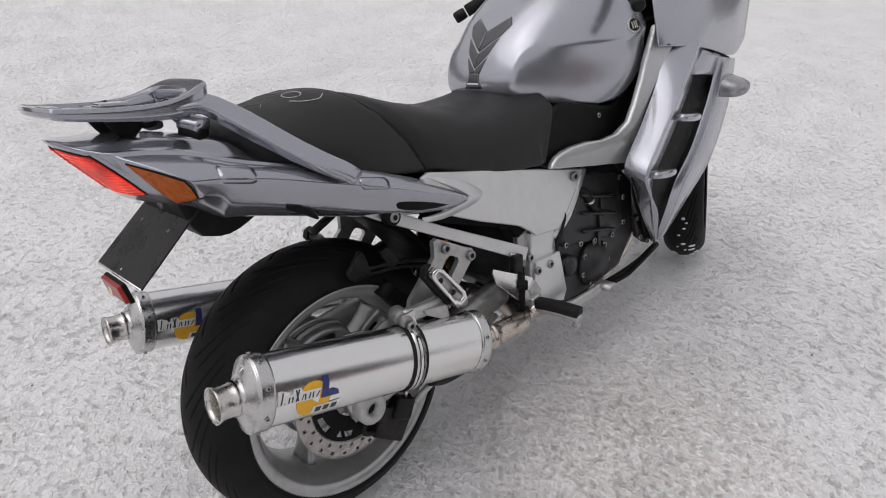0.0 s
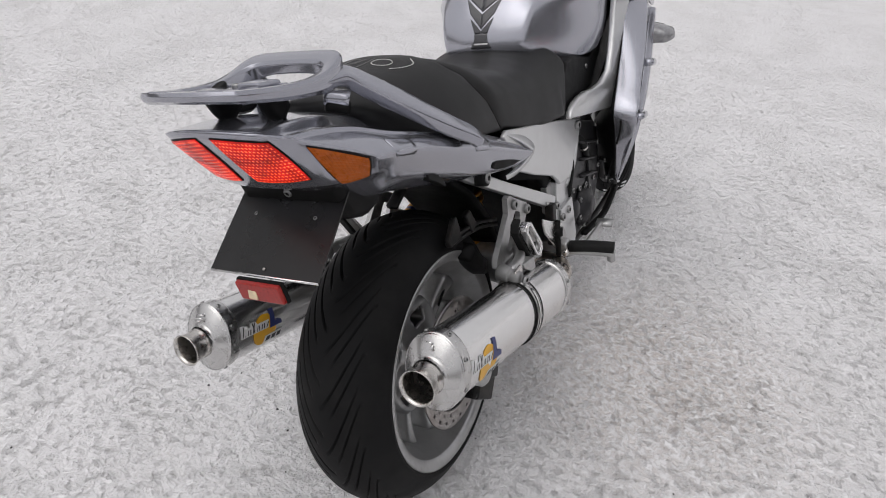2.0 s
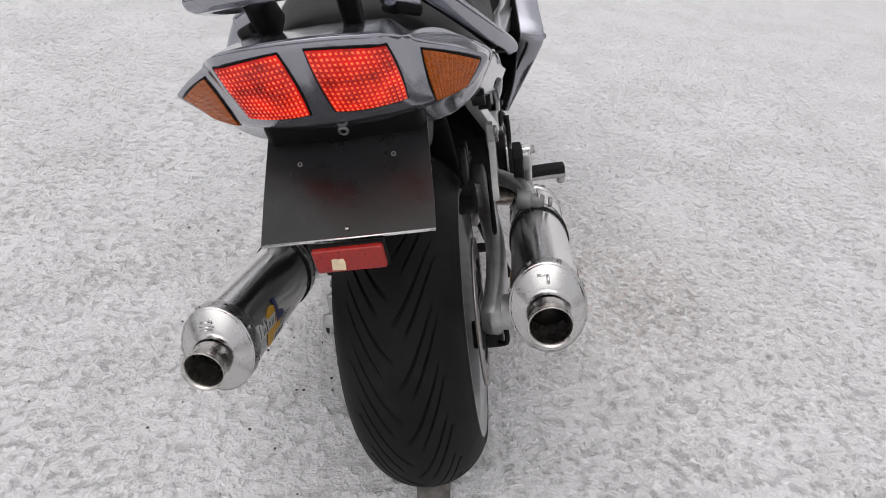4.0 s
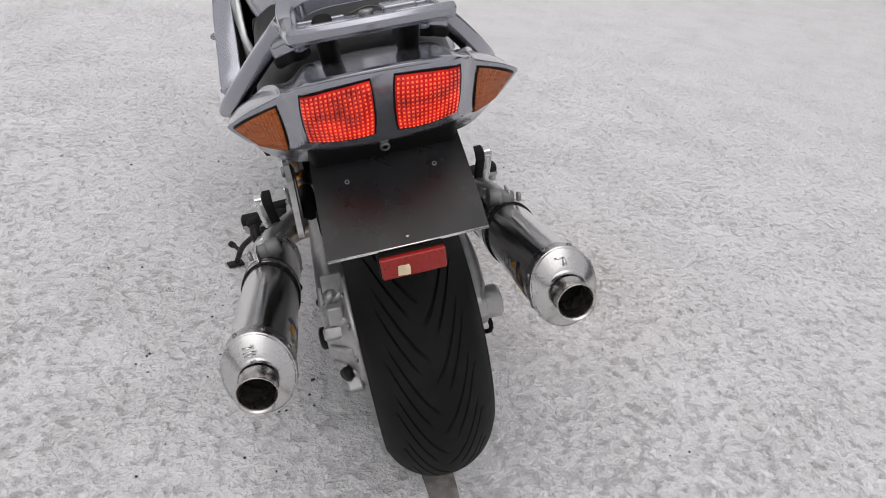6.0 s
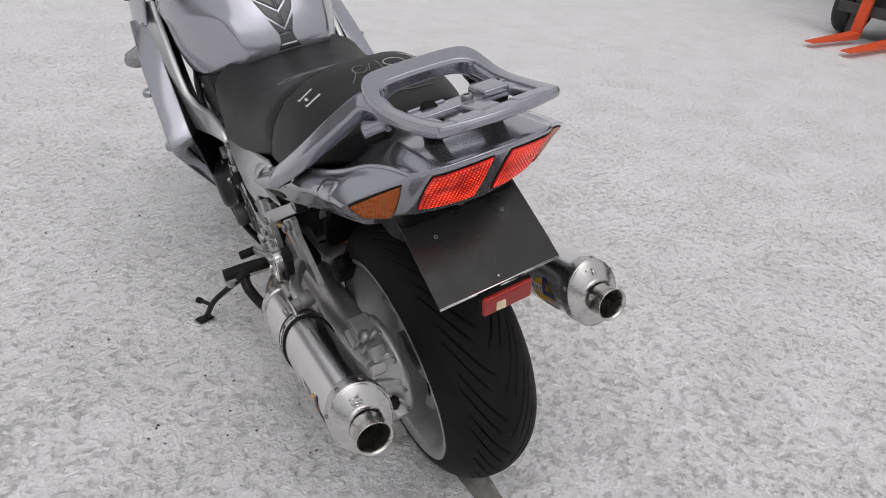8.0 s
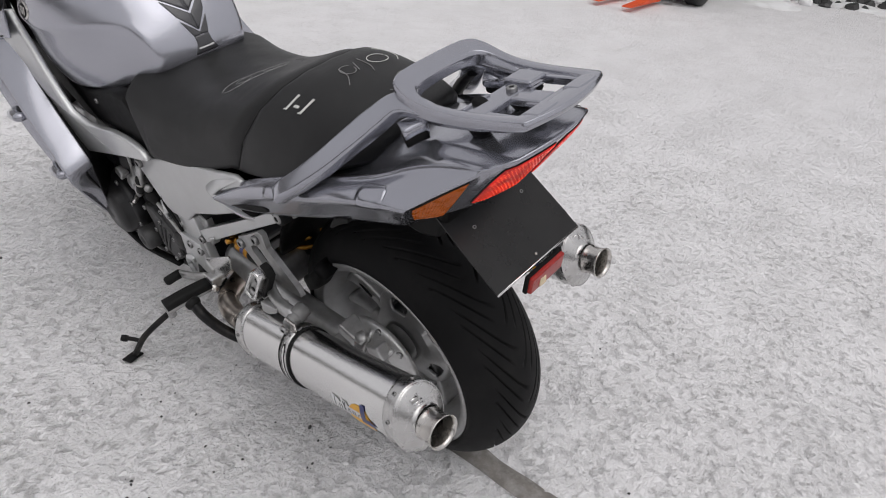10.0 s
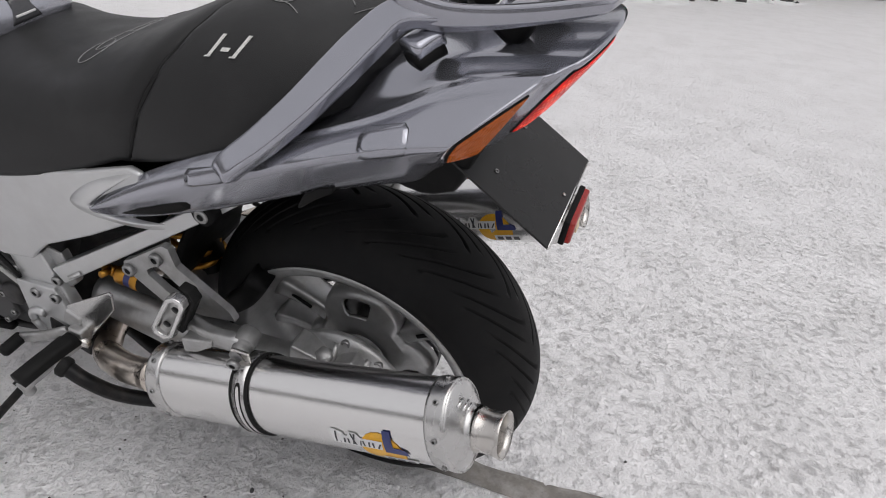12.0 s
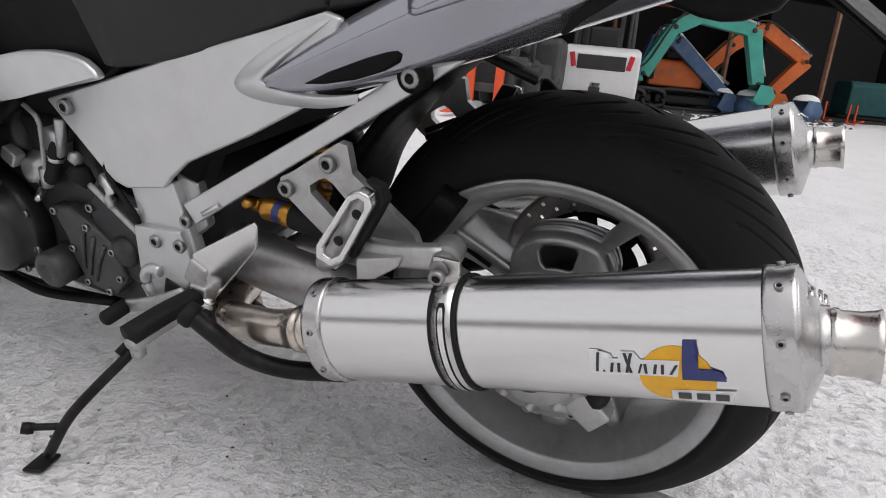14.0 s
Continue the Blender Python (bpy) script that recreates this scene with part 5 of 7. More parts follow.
    part("tread", prism([(.178, .546), (.160, .541), (.153, .524), (.200, .443), (.207, .446), (.162, .524), (.165, .536)], s * 0.203, s * 0.221), SOFT, peg, "black rubber tread", bevel=0.002)
    part("web", prism([(.187, .528), (.176, .532), (.170, .522), (.208, .456), (.222, .446), (.233, .453)], s * 0.222, s * 0.230), CAST, peg)
    for y, z in ((.184, .509), (.212, .470)):
        part("screw_hole", solid([(0.006, 0), (0.006, 0.004)], (s * 0.228, y, z), (s, 0, 0), 12), BLACKIRON, peg)
    part("hinge", solid([(0.010, -0.016), (0.010, 0.016)], (s * 0.222, 0.232, 0.436), (0, 0.85, -0.5), 14), CAST, peg)
    part("pivot_pin", solid([(0.006, -0.02), (0.006, 0.02)], (s * 0.205, 0.228, 0.430), (1, 0, 0), 12), STEEL, peg)
    # rider peg
    rp = part("rider_peg", sweep([(s * 0.218, 0.478, 0.316), (s * 0.270, 0.484, 0.318), (s * 0.326, 0.490, 0.316)], 0.016, 0.011, n=14, steps=3, power=4), SOFT, bike, "black ribbed rubber rider footpeg")
    part("peg_body", sweep([(s * 0.205, 0.478, 0.302), (s * 0.270, 0.484, 0.303), (s * 0.328, 0.490, 0.300)], 0.012, 0.008, n=12, steps=3, power=3), CAST, rp)
    part("feeler", solid([(0.008, 0), (0.010, 0.006), (0.010, 0.02), (0.006, 0.024)], (s * 0.318, 0.490, 0.300), (0, 0, -1), 12), CAST, rp)
    part("peg_mount", join(box((s * 0.202, 0.480, 0.314), (0.026, 0.03, 0.036), (10, 0, 0)), box((s * 0.194, 0.492, 0.338), (0.014, 0.034, 0.045), (30, 0, 0))), CAST, rp, bevel=0.005)
    part("pin", solid([(0.008, -0.02), (0.008, 0.02)], (s * 0.212, 0.476, 0.306), (0, 1, 0.1), 12), STEEL, rp)
    # heel plate behind the rider peg
    part("heel_plate", prism([(.492, .372), (.368, .446), (.363, .440), (.371, .406), (.462, .306), (.480, .312), (.49, .345)], s * 0.192, s * 0.197), ALU, bike, "thin silver heel guard plate", bevel=0.0015)

# gold reservoir, shock and hoses
res = part("shock_reservoir", solid([(0.015, -0.024), (0.0165, -0.021), (0.0165, -0.007), (0.0152, -0.005), (0.0155, 0.007), (0.0165, 0.009), (0.0165, 0.020), (0.014, 0.022)], (-0.152, 0.360, 0.444), (0, -0.95, -0.1), 26), GOLD, bike, "gold anodised shock absorber reservoir")
part("reservoir_label", lathe([(0.0158, -0.004), (0.0158, 0.008)], (-0.152, 0.360, 0.444), (0, -0.95, -0.1), 26), NAVY, res)
part("reservoir_fitting", join(solid([(0.010, 0), (0.008, 0.022)], (-0.152, 0.392, 0.447), (0, 1, 0.15), 14), solid([(0.006, 0), (0.006, 0.02)], (-0.156, 0.398, 0.452), (-1, 0, 0.3), 10)), GOLD, res)
part("reservoir_body", solid([(0.0175, 0.0), (0.0185, 0.006), (0.0185, 0.085), (0.015, 0.092)], (-0.150, 0.340, 0.441), (0.06, -0.95, -0.1), 24), SOFT, res, "black reservoir body")
shock = part("shock_absorber", solid([(0.03, 0), (0.03, 0.14), (0.026, 0.15), (0.026, 0.17)], (0.0, 0.33, 0.36), (0, 0.25, 1), 24), BLACKIRON, bike)
coil = [Vector((0.038 * math.cos(a), 0.345 + 0.038 * math.sin(a) + 0.006 * a / 6.28, 0.37 + 0.022 * a / 6.28)) for a in np.linspace(0, 6.28 * 6, 90)]
part("spring", sweep(coil, 0.006, n=8, steps=1), GOLD, shock)
part("brake_lever_box", join(box((0.183, 0.452, 0.400), (0.022, 0.028, 0.085), (-8, 0, 0)), solid([(0.008, 0), (0.010, 0.004), (0.010, 0.03), (0.006, 0.036)], (0.183, 0.444, 0.335), (0, 0.1, 1), 14)), BLACKIRON, bike, "black rear brake master cylinder", bevel=0.006)
part("brake_switch", join(solid([(0.007, 0), (0.007, 0.10)], (0.200, 0.44, 0.30), (0.0, 0.12, 1), 10), solid([(0.012, 0), (0.012, 0.02)], (0.200, 0.45, 0.36), (0, 0.12, 1), 10)), PLASTIC, bike)
part("brake_pedal", join(sweep([(0.205, 0.50, 0.285), (0.225, 0.57, 0.262), (0.232, 0.64, 0.258), (0.238, 0.70, 0.262)], 0.007, 0.013, n=10, steps=4, power=3), box((0.248, 0.705, 0.268), (0.045, 0.028, 0.010), (5, 0, 0))), CAST, bike, "silver rear brake pedal")
part("shift_lever", sweep([(-0.200, 0.52, 0.300), (-0.212, 0.58, 0.275), (-0.222, 0.628, 0.262)], 0.006, 0.011, n=10, steps=4, power=3), CAST, bike, "silver gear lever with a black rubber toe piece")
lever = bpy.data.objects["shift_lever"]
part("toe_piece", solid([(0.009, 0), (0.012, 0.004), (0.012, 0.042), (0.008, 0.046)], (-0.218, 0.630, 0.262), (-1, 0.05, -0.05), 14), SOFT, lever)
part("lever_clamp", sweep([(-0.194, 0.598, 0.268), (-0.196, 0.606, 0.300), (-0.196, 0.592, 0.322), (-0.194, 0.570, 0.322)], 0.007, 0.009, n=12, steps=4), SILVER, lever)

# hugger, inner fender and the black under-tail
part("inner_fender", sweep([(0, 0.335, 0.40), (0, 0.300, 0.48), (0, 0.235, 0.565), (0, 0.165, 0.625), (0, 0.10, 0.690), (0, 0.02, 0.715)], 0.090, 0.010, n=16, steps=5, power=5, up=(0, 1, 0.2)), PLASTIC, bike, "black plastic inner rear fender")
under = part("under_tail", prism([(.03, .70), (-.05, .733), (-.092, .722), (-.122, .712), (-.142, .709), (-.160, .711), (-.188, .722), (-.200, .740), (-.215, .79), (-.19, .81), (-.06, .78)], -0.099, 0.099), PLASTIC, bike, "black plastic under-tail fender", bevel=0.012, segments=3)
for s in (-1, 1):
    part("rubber_flap", sweep([(s * 0.105, 0.19, 0.415), (s * 0.110, 0.155, 0.448), (s * 0.108, 0.125, 0.492)], 0.020, 0.018, n=12, steps=3, power=5), PLASTIC, bike, "black rubber flap ahead of the rear tyre")
# lock tangs and their strut beside the tyre's far shoulder
part("lock_tang", prism([(.175, .530), (.151, .573), (.128, .570), (.140, .545), (.146, .520)], 0.112, 0.124), BLACKIRON, bike, bevel=0.003)
part("lock_tang", prism([(.100, .535), (.097, .560), (.091, .588), (.082, .588), (.045, .555), (.05, .54)], 0.112, 0.124), BLACKIRON, bike, bevel=0.003)
for z_ in (0.0, -0.012):
    part("tang_strut", sweep([(0.118, 0.278, 0.486 + z_), (0.118, 0.190, 0.524 + z_), (0.118, 0.10, 0.545 + z_), (0.118, 0.06, 0.548 + z_)], 0.004, 0.004, n=8, steps=2, power=4), BLACKIRON, bike)
part("inner_strut", sweep([(0.0, 0.19, 0.66), (0.0, 0.13, 0.64), (0.0, 0.06, 0.615)], 0.012, 0.006, n=8, steps=2, power=4), BLACKIRON, bike)
for s in (-1, 1):
    part("side_slot", decal([(.261, .637), (.229, .652), (.185, .669), (.160, .677), (.148, .679), (.144, .675), (.148, .667), (.166, .657), (.201, .645), (.238, .638)], TAIL_TREE, (s * 0.4, 0, 0), (-s, 0, 0), (0, 1, 0), (0, 0, 1), 0.001, rings=3, dense=3), PLASTIC, tail, "black slot in the cowl's lower flank")

# plate holder: blank black sheet, two screws, red reflector below
top, low = Vector((0, -0.186, 0.768)), Vector((0, -0.309, 0.680))
pd = (low - top).normalized()
pn = Vector((0, -0.582, 0.813)).normalized()
pv = []
for k in (0.0, 0.003):
    for x, t in ((-0.100, 0.0), (0.100, 0.0), (0.104, 0.8), (0.1035, 0.86), (0.104, 1.0), (-0.104, 1.0), (-0.103, 0.6)):
        pv.append(top + (low - top) * t + Vector((x, 0, 0)) + pn * k)
n_ = 7
plate = part("plate_sheet", (pv, [tuple(range(n_)), tuple(range(n_, 2 * n_))[::-1]] + [(i, (i + 1) % n_, n_ + (i + 1) % n_, n_ + i) for i in range(n_)]), PLATE, bike, "blank black rectangular plate sheet", smooth=False)
for x, t in ((-0.058, 0.33), (0.058, 0.33)):
    bolt(plate, top + (low - top) * t + Vector((x, 0, 0)) + pn * 0.002, pn, 0.36)
part("rivet", solid([(0.0025, 0), (0.0025, 0.002)], top + (low - top) * 0.93 + pn * 0.003, pn, 10), STEEL, plate)
part("edge_trim", box(low + Vector((0, -0.001, 0.0005)), (0.207, 0.0035, 0.0035), (-35, 0, 0)), ALU, plate)
part("plate_arm", box((0, -0.235, 0.722), (0.05, 0.16, 0.006), (35, 0, 0)), BLACKIRON, plate)
refl = part("reflector", box((0.0, -0.322, 0.661), (0.084, 0.010, 0.034), (8, 0, 0)), REFLECT, bike, "red rectangular reflector with a peeled pale patch", bevel=0.003)
part("reflector_back", box((0.0, -0.316, 0.661), (0.088, 0.008, 0.038), (8, 0, 0)), PLASTIC, refl, bevel=0.002)
part("peeled_patch", prism([(-.0000, -.013), (.0015, -.013), (.0015, .013), (0, .013)], 0, 0.001), CREAM, refl)
patch = bpy.data.objects["peeled_patch"]
patch.data.clear_geometry()
bmv = [(-0.022, -0.3281, 0.650), (-0.006, -0.3283, 0.649), (-0.005, -0.3278, 0.660), (-0.009, -0.3272, 0.672), (-0.013, -0.3275, 0.664), (-0.019, -0.3272, 0.675)]
patch.data.from_pydata(bmv + [(x, y + 0.002, z) for x, y, z in bmv], [], [(0, 1, 2, 3, 4, 5)] + [(i, (i + 1) % 6, 6 + (i + 1) % 6, 6 + i) for i in range(6)])

# ---- stands ----
stand = new("side_stand")
stand.parent = bike
tagged(stand, label="black steel side stand, lowered onto the snow")
part("leg", sweep([(-0.190, 0.545, 0.275), (-0.250, 0.548, 0.258), (-0.300, 0.548, 0.243), (-0.345, 0.581, 0.201), (-0.375, 0.606, 0.165), (-0.402, 0.632, 0.112)], 0.0076, n=12, steps=5), BLACKIRON, stand)
part("tang", join(sweep([(-0.380, 0.612, 0.156), (-0.392, 0.635, 0.156), (-0.402, 0.652, 0.157)], 0.0055, n=8, steps=3), solid([(0.008, -0.008), (0.009, 0), (0.008, 0.008)], (-0.404, 0.654, 0.156), (-0.6, 0.6, 0.3), 12)), BLACKIRON, stand)
part("shoe", box((-0.410, 0.640, 0.101), (0.045, 0.030, 0.006), (0, LEAN_LEFT, 20)), BLACKIRON, stand, bevel=0.003)
part("bracket", join(box((-0.180, 0.530, 0.275), (0.03, 0.09, 0.05), (20, 0, 0)), solid([(0.013, -0.02), (0.013, 0.02)], (-0.195, 0.545, 0.275), (0, 0, 1), 14)), BLACKIRON, stand, bevel=0.004)
part("spring", sweep([(-0.20, 0.53, 0.285), (-0.25, 0.545, 0.272), (-0.305, 0.555, 0.250)], 0.007, n=10, steps=4), BLACKIRON, stand)
centre = new("centre_stand")
centre.parent = bike
tagged(centre, label="black tubular centre stand, folded up")
part("lever_tube", sweep([(-0.288, 0.408, 0.346), (-0.288, 0.378, 0.330), (-0.272, 0.348, 0.292), (-0.248, 0.302, 0.268), (-0.215, 0.23, 0.262)], 0.0125, n=12, steps=5), BLACKIRON, centre)
part("lever_cap", solid([(0.014, 0), (0.017, 0.004), (0.017, 0.014), (0.013, 0.018)], (-0.288, 0.404, 0.343), (-0.1, 0.75, 0.5), 14), SOFT, centre)
for s in (-1, 1):
    part("leg_tube", sweep([(s * 0.10, 0.50, 0.225), (s * 0.135, 0.36, 0.215), (s * 0.16, 0.22, 0.235), (s * 0.165, 0.165, 0.26)], 0.014, n=12, steps=4), BLACKIRON, centre)
part("cross_tube", sweep([(-0.15, 0.33, 0.215), (0, 0.335, 0.215), (0.15, 0.33, 0.215)], 0.011, n=10, steps=2), BLACKIRON, centre)

# ---- engine ----
engine = new("engine")
engine.parent = bike
tagged(engine, label="dark grey four-cylinder engine with bolted covers")
part("crankcase", prism([(.52, .30), (.60, .45), (.70, .52), (.90, .53), (.98, .45), (.98, .30), (.90, .22), (.62, .20)], -0.165, 0.165), ENGINE, engine, bevel=0.012)
part("cylinder_block", prism([(.66, .48), (.72, .66), (.98, .70), (1.02, .48)], -0.15, 0.15), ENGINE, engine, bevel=0.01)
part("sump", prism([(.56, .25), (.60, .175), (.90, .17), (.97, .25)], -0.10, 0.10), ENGINE, engine, bevel=0.015)
for s in (-1, 1):
    if s > 0:
        cv = part("clutch_cover", solid([(0.062, 0.0), (0.062, 0.014), (0.052, 0.020), (0.050, 0.026), (0.030, 0.030), (0.026, 0.036)], (s * 0.163, 0.765, 0.290), (s, 0, 0), 40), ENGINE, engine)
        for i in range(7):
            a = 2 * math.pi * i / 7
            bolt(cv, (s * 0.176, 0.765 + 0.057 * math.sin(a), 0.290 + 0.057 * math.cos(a)), (s, 0, 0), 0.9)
    else:
        cv = part("generator_cover", solid([(0.092, 0.0), (0.092, 0.030), (0.088, 0.036), (0.083, 0.038), (0.082, 0.058), (0.076, 0.068), (0.062, 0.074), (0.030, 0.076), (0.026, 0.073)], (-0.158, 0.935, 0.330), (-1, 0.06, -0.02), 48), ENGINE_COVER, engine, "dark satin round generator cover")
        for i in range(8):
            a = 2 * math.pi * (i + 0.5) / 8
            bolt(cv, (-0.194, 0.935 + 0.087 * math.sin(a), 0.330 + 0.087 * math.cos(a)), (-1, 0.06, -0.02), 0.8)
    if s < 0:
        gc = part("gear_cover", prism([(.60, .42), (.66, .455), (.72, .40), (.70, .29), (.62, .265), (.595, .33)], s * 0.160, s * 0.180), ENGINE, engine, bevel=0.006)
        for y, z in ((.605, .41), (.66, .445), (.71, .395), (.695, .30), (.625, .275), (.60, .34)):
            bolt(gc, (s * 0.179, y, z), (s, 0, 0), 0.85)
    else:
        gc = part("gear_cover", prism([(.62, .50), (.717, .56), (.89, .50), (.903, .35), (.84, .335), (.74, .358), (.632, .386)], s * 0.150, s * 0.182), ENGINE, engine, "dark grey finned engine cover", bevel=0.010)
        for k in range(3):
            part("fin", sweep([(0.186, .715 + k * -.003, .499 - k * .048), (0.190, .78, .476 - k * .046), (0.186, .849 - k * .004, .453 - k * .046)], 0.010, 0.004, n=10, steps=3, power=3), ENGINE, gc)
            part("fin_web", prism([(.79 - k * .01, .47 - k * .046), (.80 - k * .01, .468 - k * .046), (.80 - k * .01, .43 - k * .046), (.79 - k * .01, .432 - k * .046)], 0.176, 0.190), ENGINE, gc, bevel=0.001)
        for y, z in ((.64, .392), (.70, .372), (.76, .358), (.84, .343), (.895, .36), (.90, .43), (.888, .49)):
            bolt(gc, (s * 0.181, y, z), (s, 0, 0), 0.85)
        part("plug", solid([(0.034, 0.0), (0.034, 0.012), (0.028, 0.016), (0.026, 0.010)], (0.168, 0.650, 0.322), (1, 0, 0), 30), ENGINE, engine)
        part("thermostat_plate", prism([(.955, .35), (.968, .285), (1.01, .250), (1.03, .262), (1.0, .31), (.985, .35)], 0.165, 0.185), ENGINE, engine, bevel=0.005)
        for y, z in ((.965, .345), (.972, .285), (1.01, .258)):
            bolt(gc, (0.185, y, z), (1, 0, 0), 0.8)
    part("boss", solid([(0.026, 0), (0.026, 0.02), (0.018, 0.026)], (s * 0.165, 0.655, 0.33), (s, 0, 0), 24), ENGINE, engine)
    part("coolant_hose", sweep([(s * 0.15, 0.70, 0.53), (s * 0.185, 0.73, 0.50), (s * 0.188, 0.76, 0.45), (s * 0.18, 0.80, 0.42)], 0.011, n=12, steps=5), SOFT, engine)
    part("hose_clip", lathe([(0.0125, -0.004), (0.0135, -0.003), (0.0135, 0.003), (0.0125, 0.004)], (s * 0.187, 0.745, 0.475), (0, 0.5, -0.85), 16), STEEL, engine)
    part("cable", sweep([(s * 0.176, 0.60, 0.50), (s * 0.188, 0.64, 0.475), (s * 0.187, 0.60, 0.40), (s * 0.178, 0.62, 0.36)], 0.004, n=8, steps=5), SOFT, engine)
    if s > 0:
        part("frame_tube", sweep([(s * 0.178, 0.60, 0.43), (s * 0.184, 0.66, 0.47), (s * 0.178, 0.74, 0.56)], 0.006, 0.010, n=8, steps=3, power=4), SILVER, engine)
    part("under_rail", sweep([(s * 0.155, 0.60, 0.235), (s * 0.165, 0.74, 0.205), (s * 0.175, 0.95, 0.20), (s * 0.195, 1.05, 0.235)], 0.008, 0.010, n=10, steps=4), BLACKIRON, engine)
    part("exhaust_header", sweep([(s * 0.07, 1.02, 0.46), (s * 0.09, 1.10, 0.36), (s * 0.09, 1.02, 0.21), (s * 0.09, 0.80, 0.165), (s * 0.09, 0.50, 0.22)], 0.022, n=14, steps=5), BURNT, engine)
lv = part("valve_fitting", join(box((-0.184, 0.735, 0.500), (0.022, 0.035, 0.035), (20, 0, 0)), solid([(0.008, 0), (0.008, 0.05)], (-0.188, 0.725, 0.49), (0, -0.3, 0.95), 10), solid([(0.010, 0), (0.010, 0.012)], (-0.19, 0.70, 0.482), (-0.3, -0.9, 0), 6)), CAST, engine)

# left flank of the engine: shift cover, round boss, slave cylinder, pale hose and shift rod
shift_cover = part("shift_cover", prism([(.800, .385), (.755, .389), (.719, .369), (.668, .333), (.664, .275), (.705, .238), (.762, .247), (.778, .291), (.782, .336)], -0.188, -0.160), ENGINE_DULL, engine, "dull grey ribbed gear shift cover", bevel=0.006)
for y, z in ((.790, .378), (.722, .362), (.676, .328), (.674, .280), (.708, .248), (.756, .255), (.770, .315)):
    bolt(shift_cover, (-0.187, y, z), (-1, 0, 0), 0.75)
for k in range(3):
    part("rib", sweep([(-0.189, .690 + k * .02, .335 + k * .012), (-0.190, .715 + k * .014, .300 + k * .01), (-0.189, .735 + k * .01, .262 + k * .01)], 0.0035, 0.004, n=8, steps=2), ENGINE_DULL, shift_cover)
part("round_plug", solid([(0.032, 0.0), (0.032, 0.050), (0.027, 0.056), (0.014, 0.057), (0.012, 0.054)], (-0.165, 0.808, 0.277), (-1, 0, 0), 32), ENGINE_DULL, engine)
slave = part("slave_cylinder", solid([(0.030, 0.0), (0.030, 0.018), (0.022, 0.022), (0.020, 0.034), (0.012, 0.036)], (-0.152, 0.825, 0.436), (-1, 0, 0.1), 24), CAST, engine, "bright clutch slave cylinder")
part("fitting", box((-0.188, 0.850, 0.462), (0.022, 0.03, 0.026), (35, 0, 0)), CAST, slave, bevel=0.004)
part("bleed_nipple", solid([(0.006, 0), (0.006, 0.02), (0.004, 0.026)], (-0.190, 0.798, 0.415), (-0.7, -0.4, -0.3), 8), STEEL, slave)
PALE = material("pale_hose", (0.42, 0.42, 0.41), rough=0.5, var=0.15, scale=80)
part("clutch_hose", sweep([(-0.165, 0.850, 0.560), (-0.180, 0.787, 0.541), (-0.186, 0.764, 0.530), (-0.188, 0.765, 0.500), (-0.188, 0.780, 0.451), (-0.187, 0.786, 0.420)], 0.0038, n=10, steps=6), PALE, engine, "pale braided clutch hose")
part("hose_fitting", solid([(0.009, -0.016), (0.009, 0.016)], (-0.188, 0.783, 0.436), (0, 0.15, -1), 12), CAST, engine)
part("shift_rod", sweep([(-0.190, 0.692, 0.450), (-0.188, 0.642, 0.406), (-0.186, 0.592, 0.362)], 0.0045, n=10, steps=2), PALE, engine, "pale slim gear shift rod")
part("rod_boot", solid([(0.014, -0.014), (0.016, 0.0), (0.010, 0.02)], (-0.188, 0.698, 0.455), (0, -0.75, -0.66), 14), SOFT, engine)
part("wiring_clip", sweep([(-0.182, 0.66, 0.455), (-0.190, 0.640, 0.435), (-0.188, 0.652, 0.415)], 0.006, 0.010, n=8, steps=3, power=3), SILVER, engine)
part("harness", sweep([(-0.15, 0.95, 0.50), (-0.182, 0.90, 0.505), (-0.188, 0.86, 0.520), (-0.18, 0.80, 0.56)], 0.010, n=10, steps=5), SOFT, engine)
part("starter_pod", solid([(0.034, -0.05), (0.036, -0.04), (0.036, 0.04), (0.030, 0.05)], (-0.150, 0.885, 0.485), (0, 1, -0.2), 20), ENGINE, engine)
for s in (-1, 1):
    part("belly_lip", sweep([(s * 0.205, 1.01, 0.240), (s * 0.205, 0.909, 0.222), (s * 0.200, 0.85, 0.213), (s * 0.185, 0.71, 0.225)], 0.010, 0.006, n=8, steps=4, power=3), PLASTIC, engine)
    part("frame_ledge", prism([(.524, .480), (.486, .468), (.482, .402), (.518, .374), (.53, .40)], s * 0.150, s * 0.168), CAST, engine, bevel=0.004)

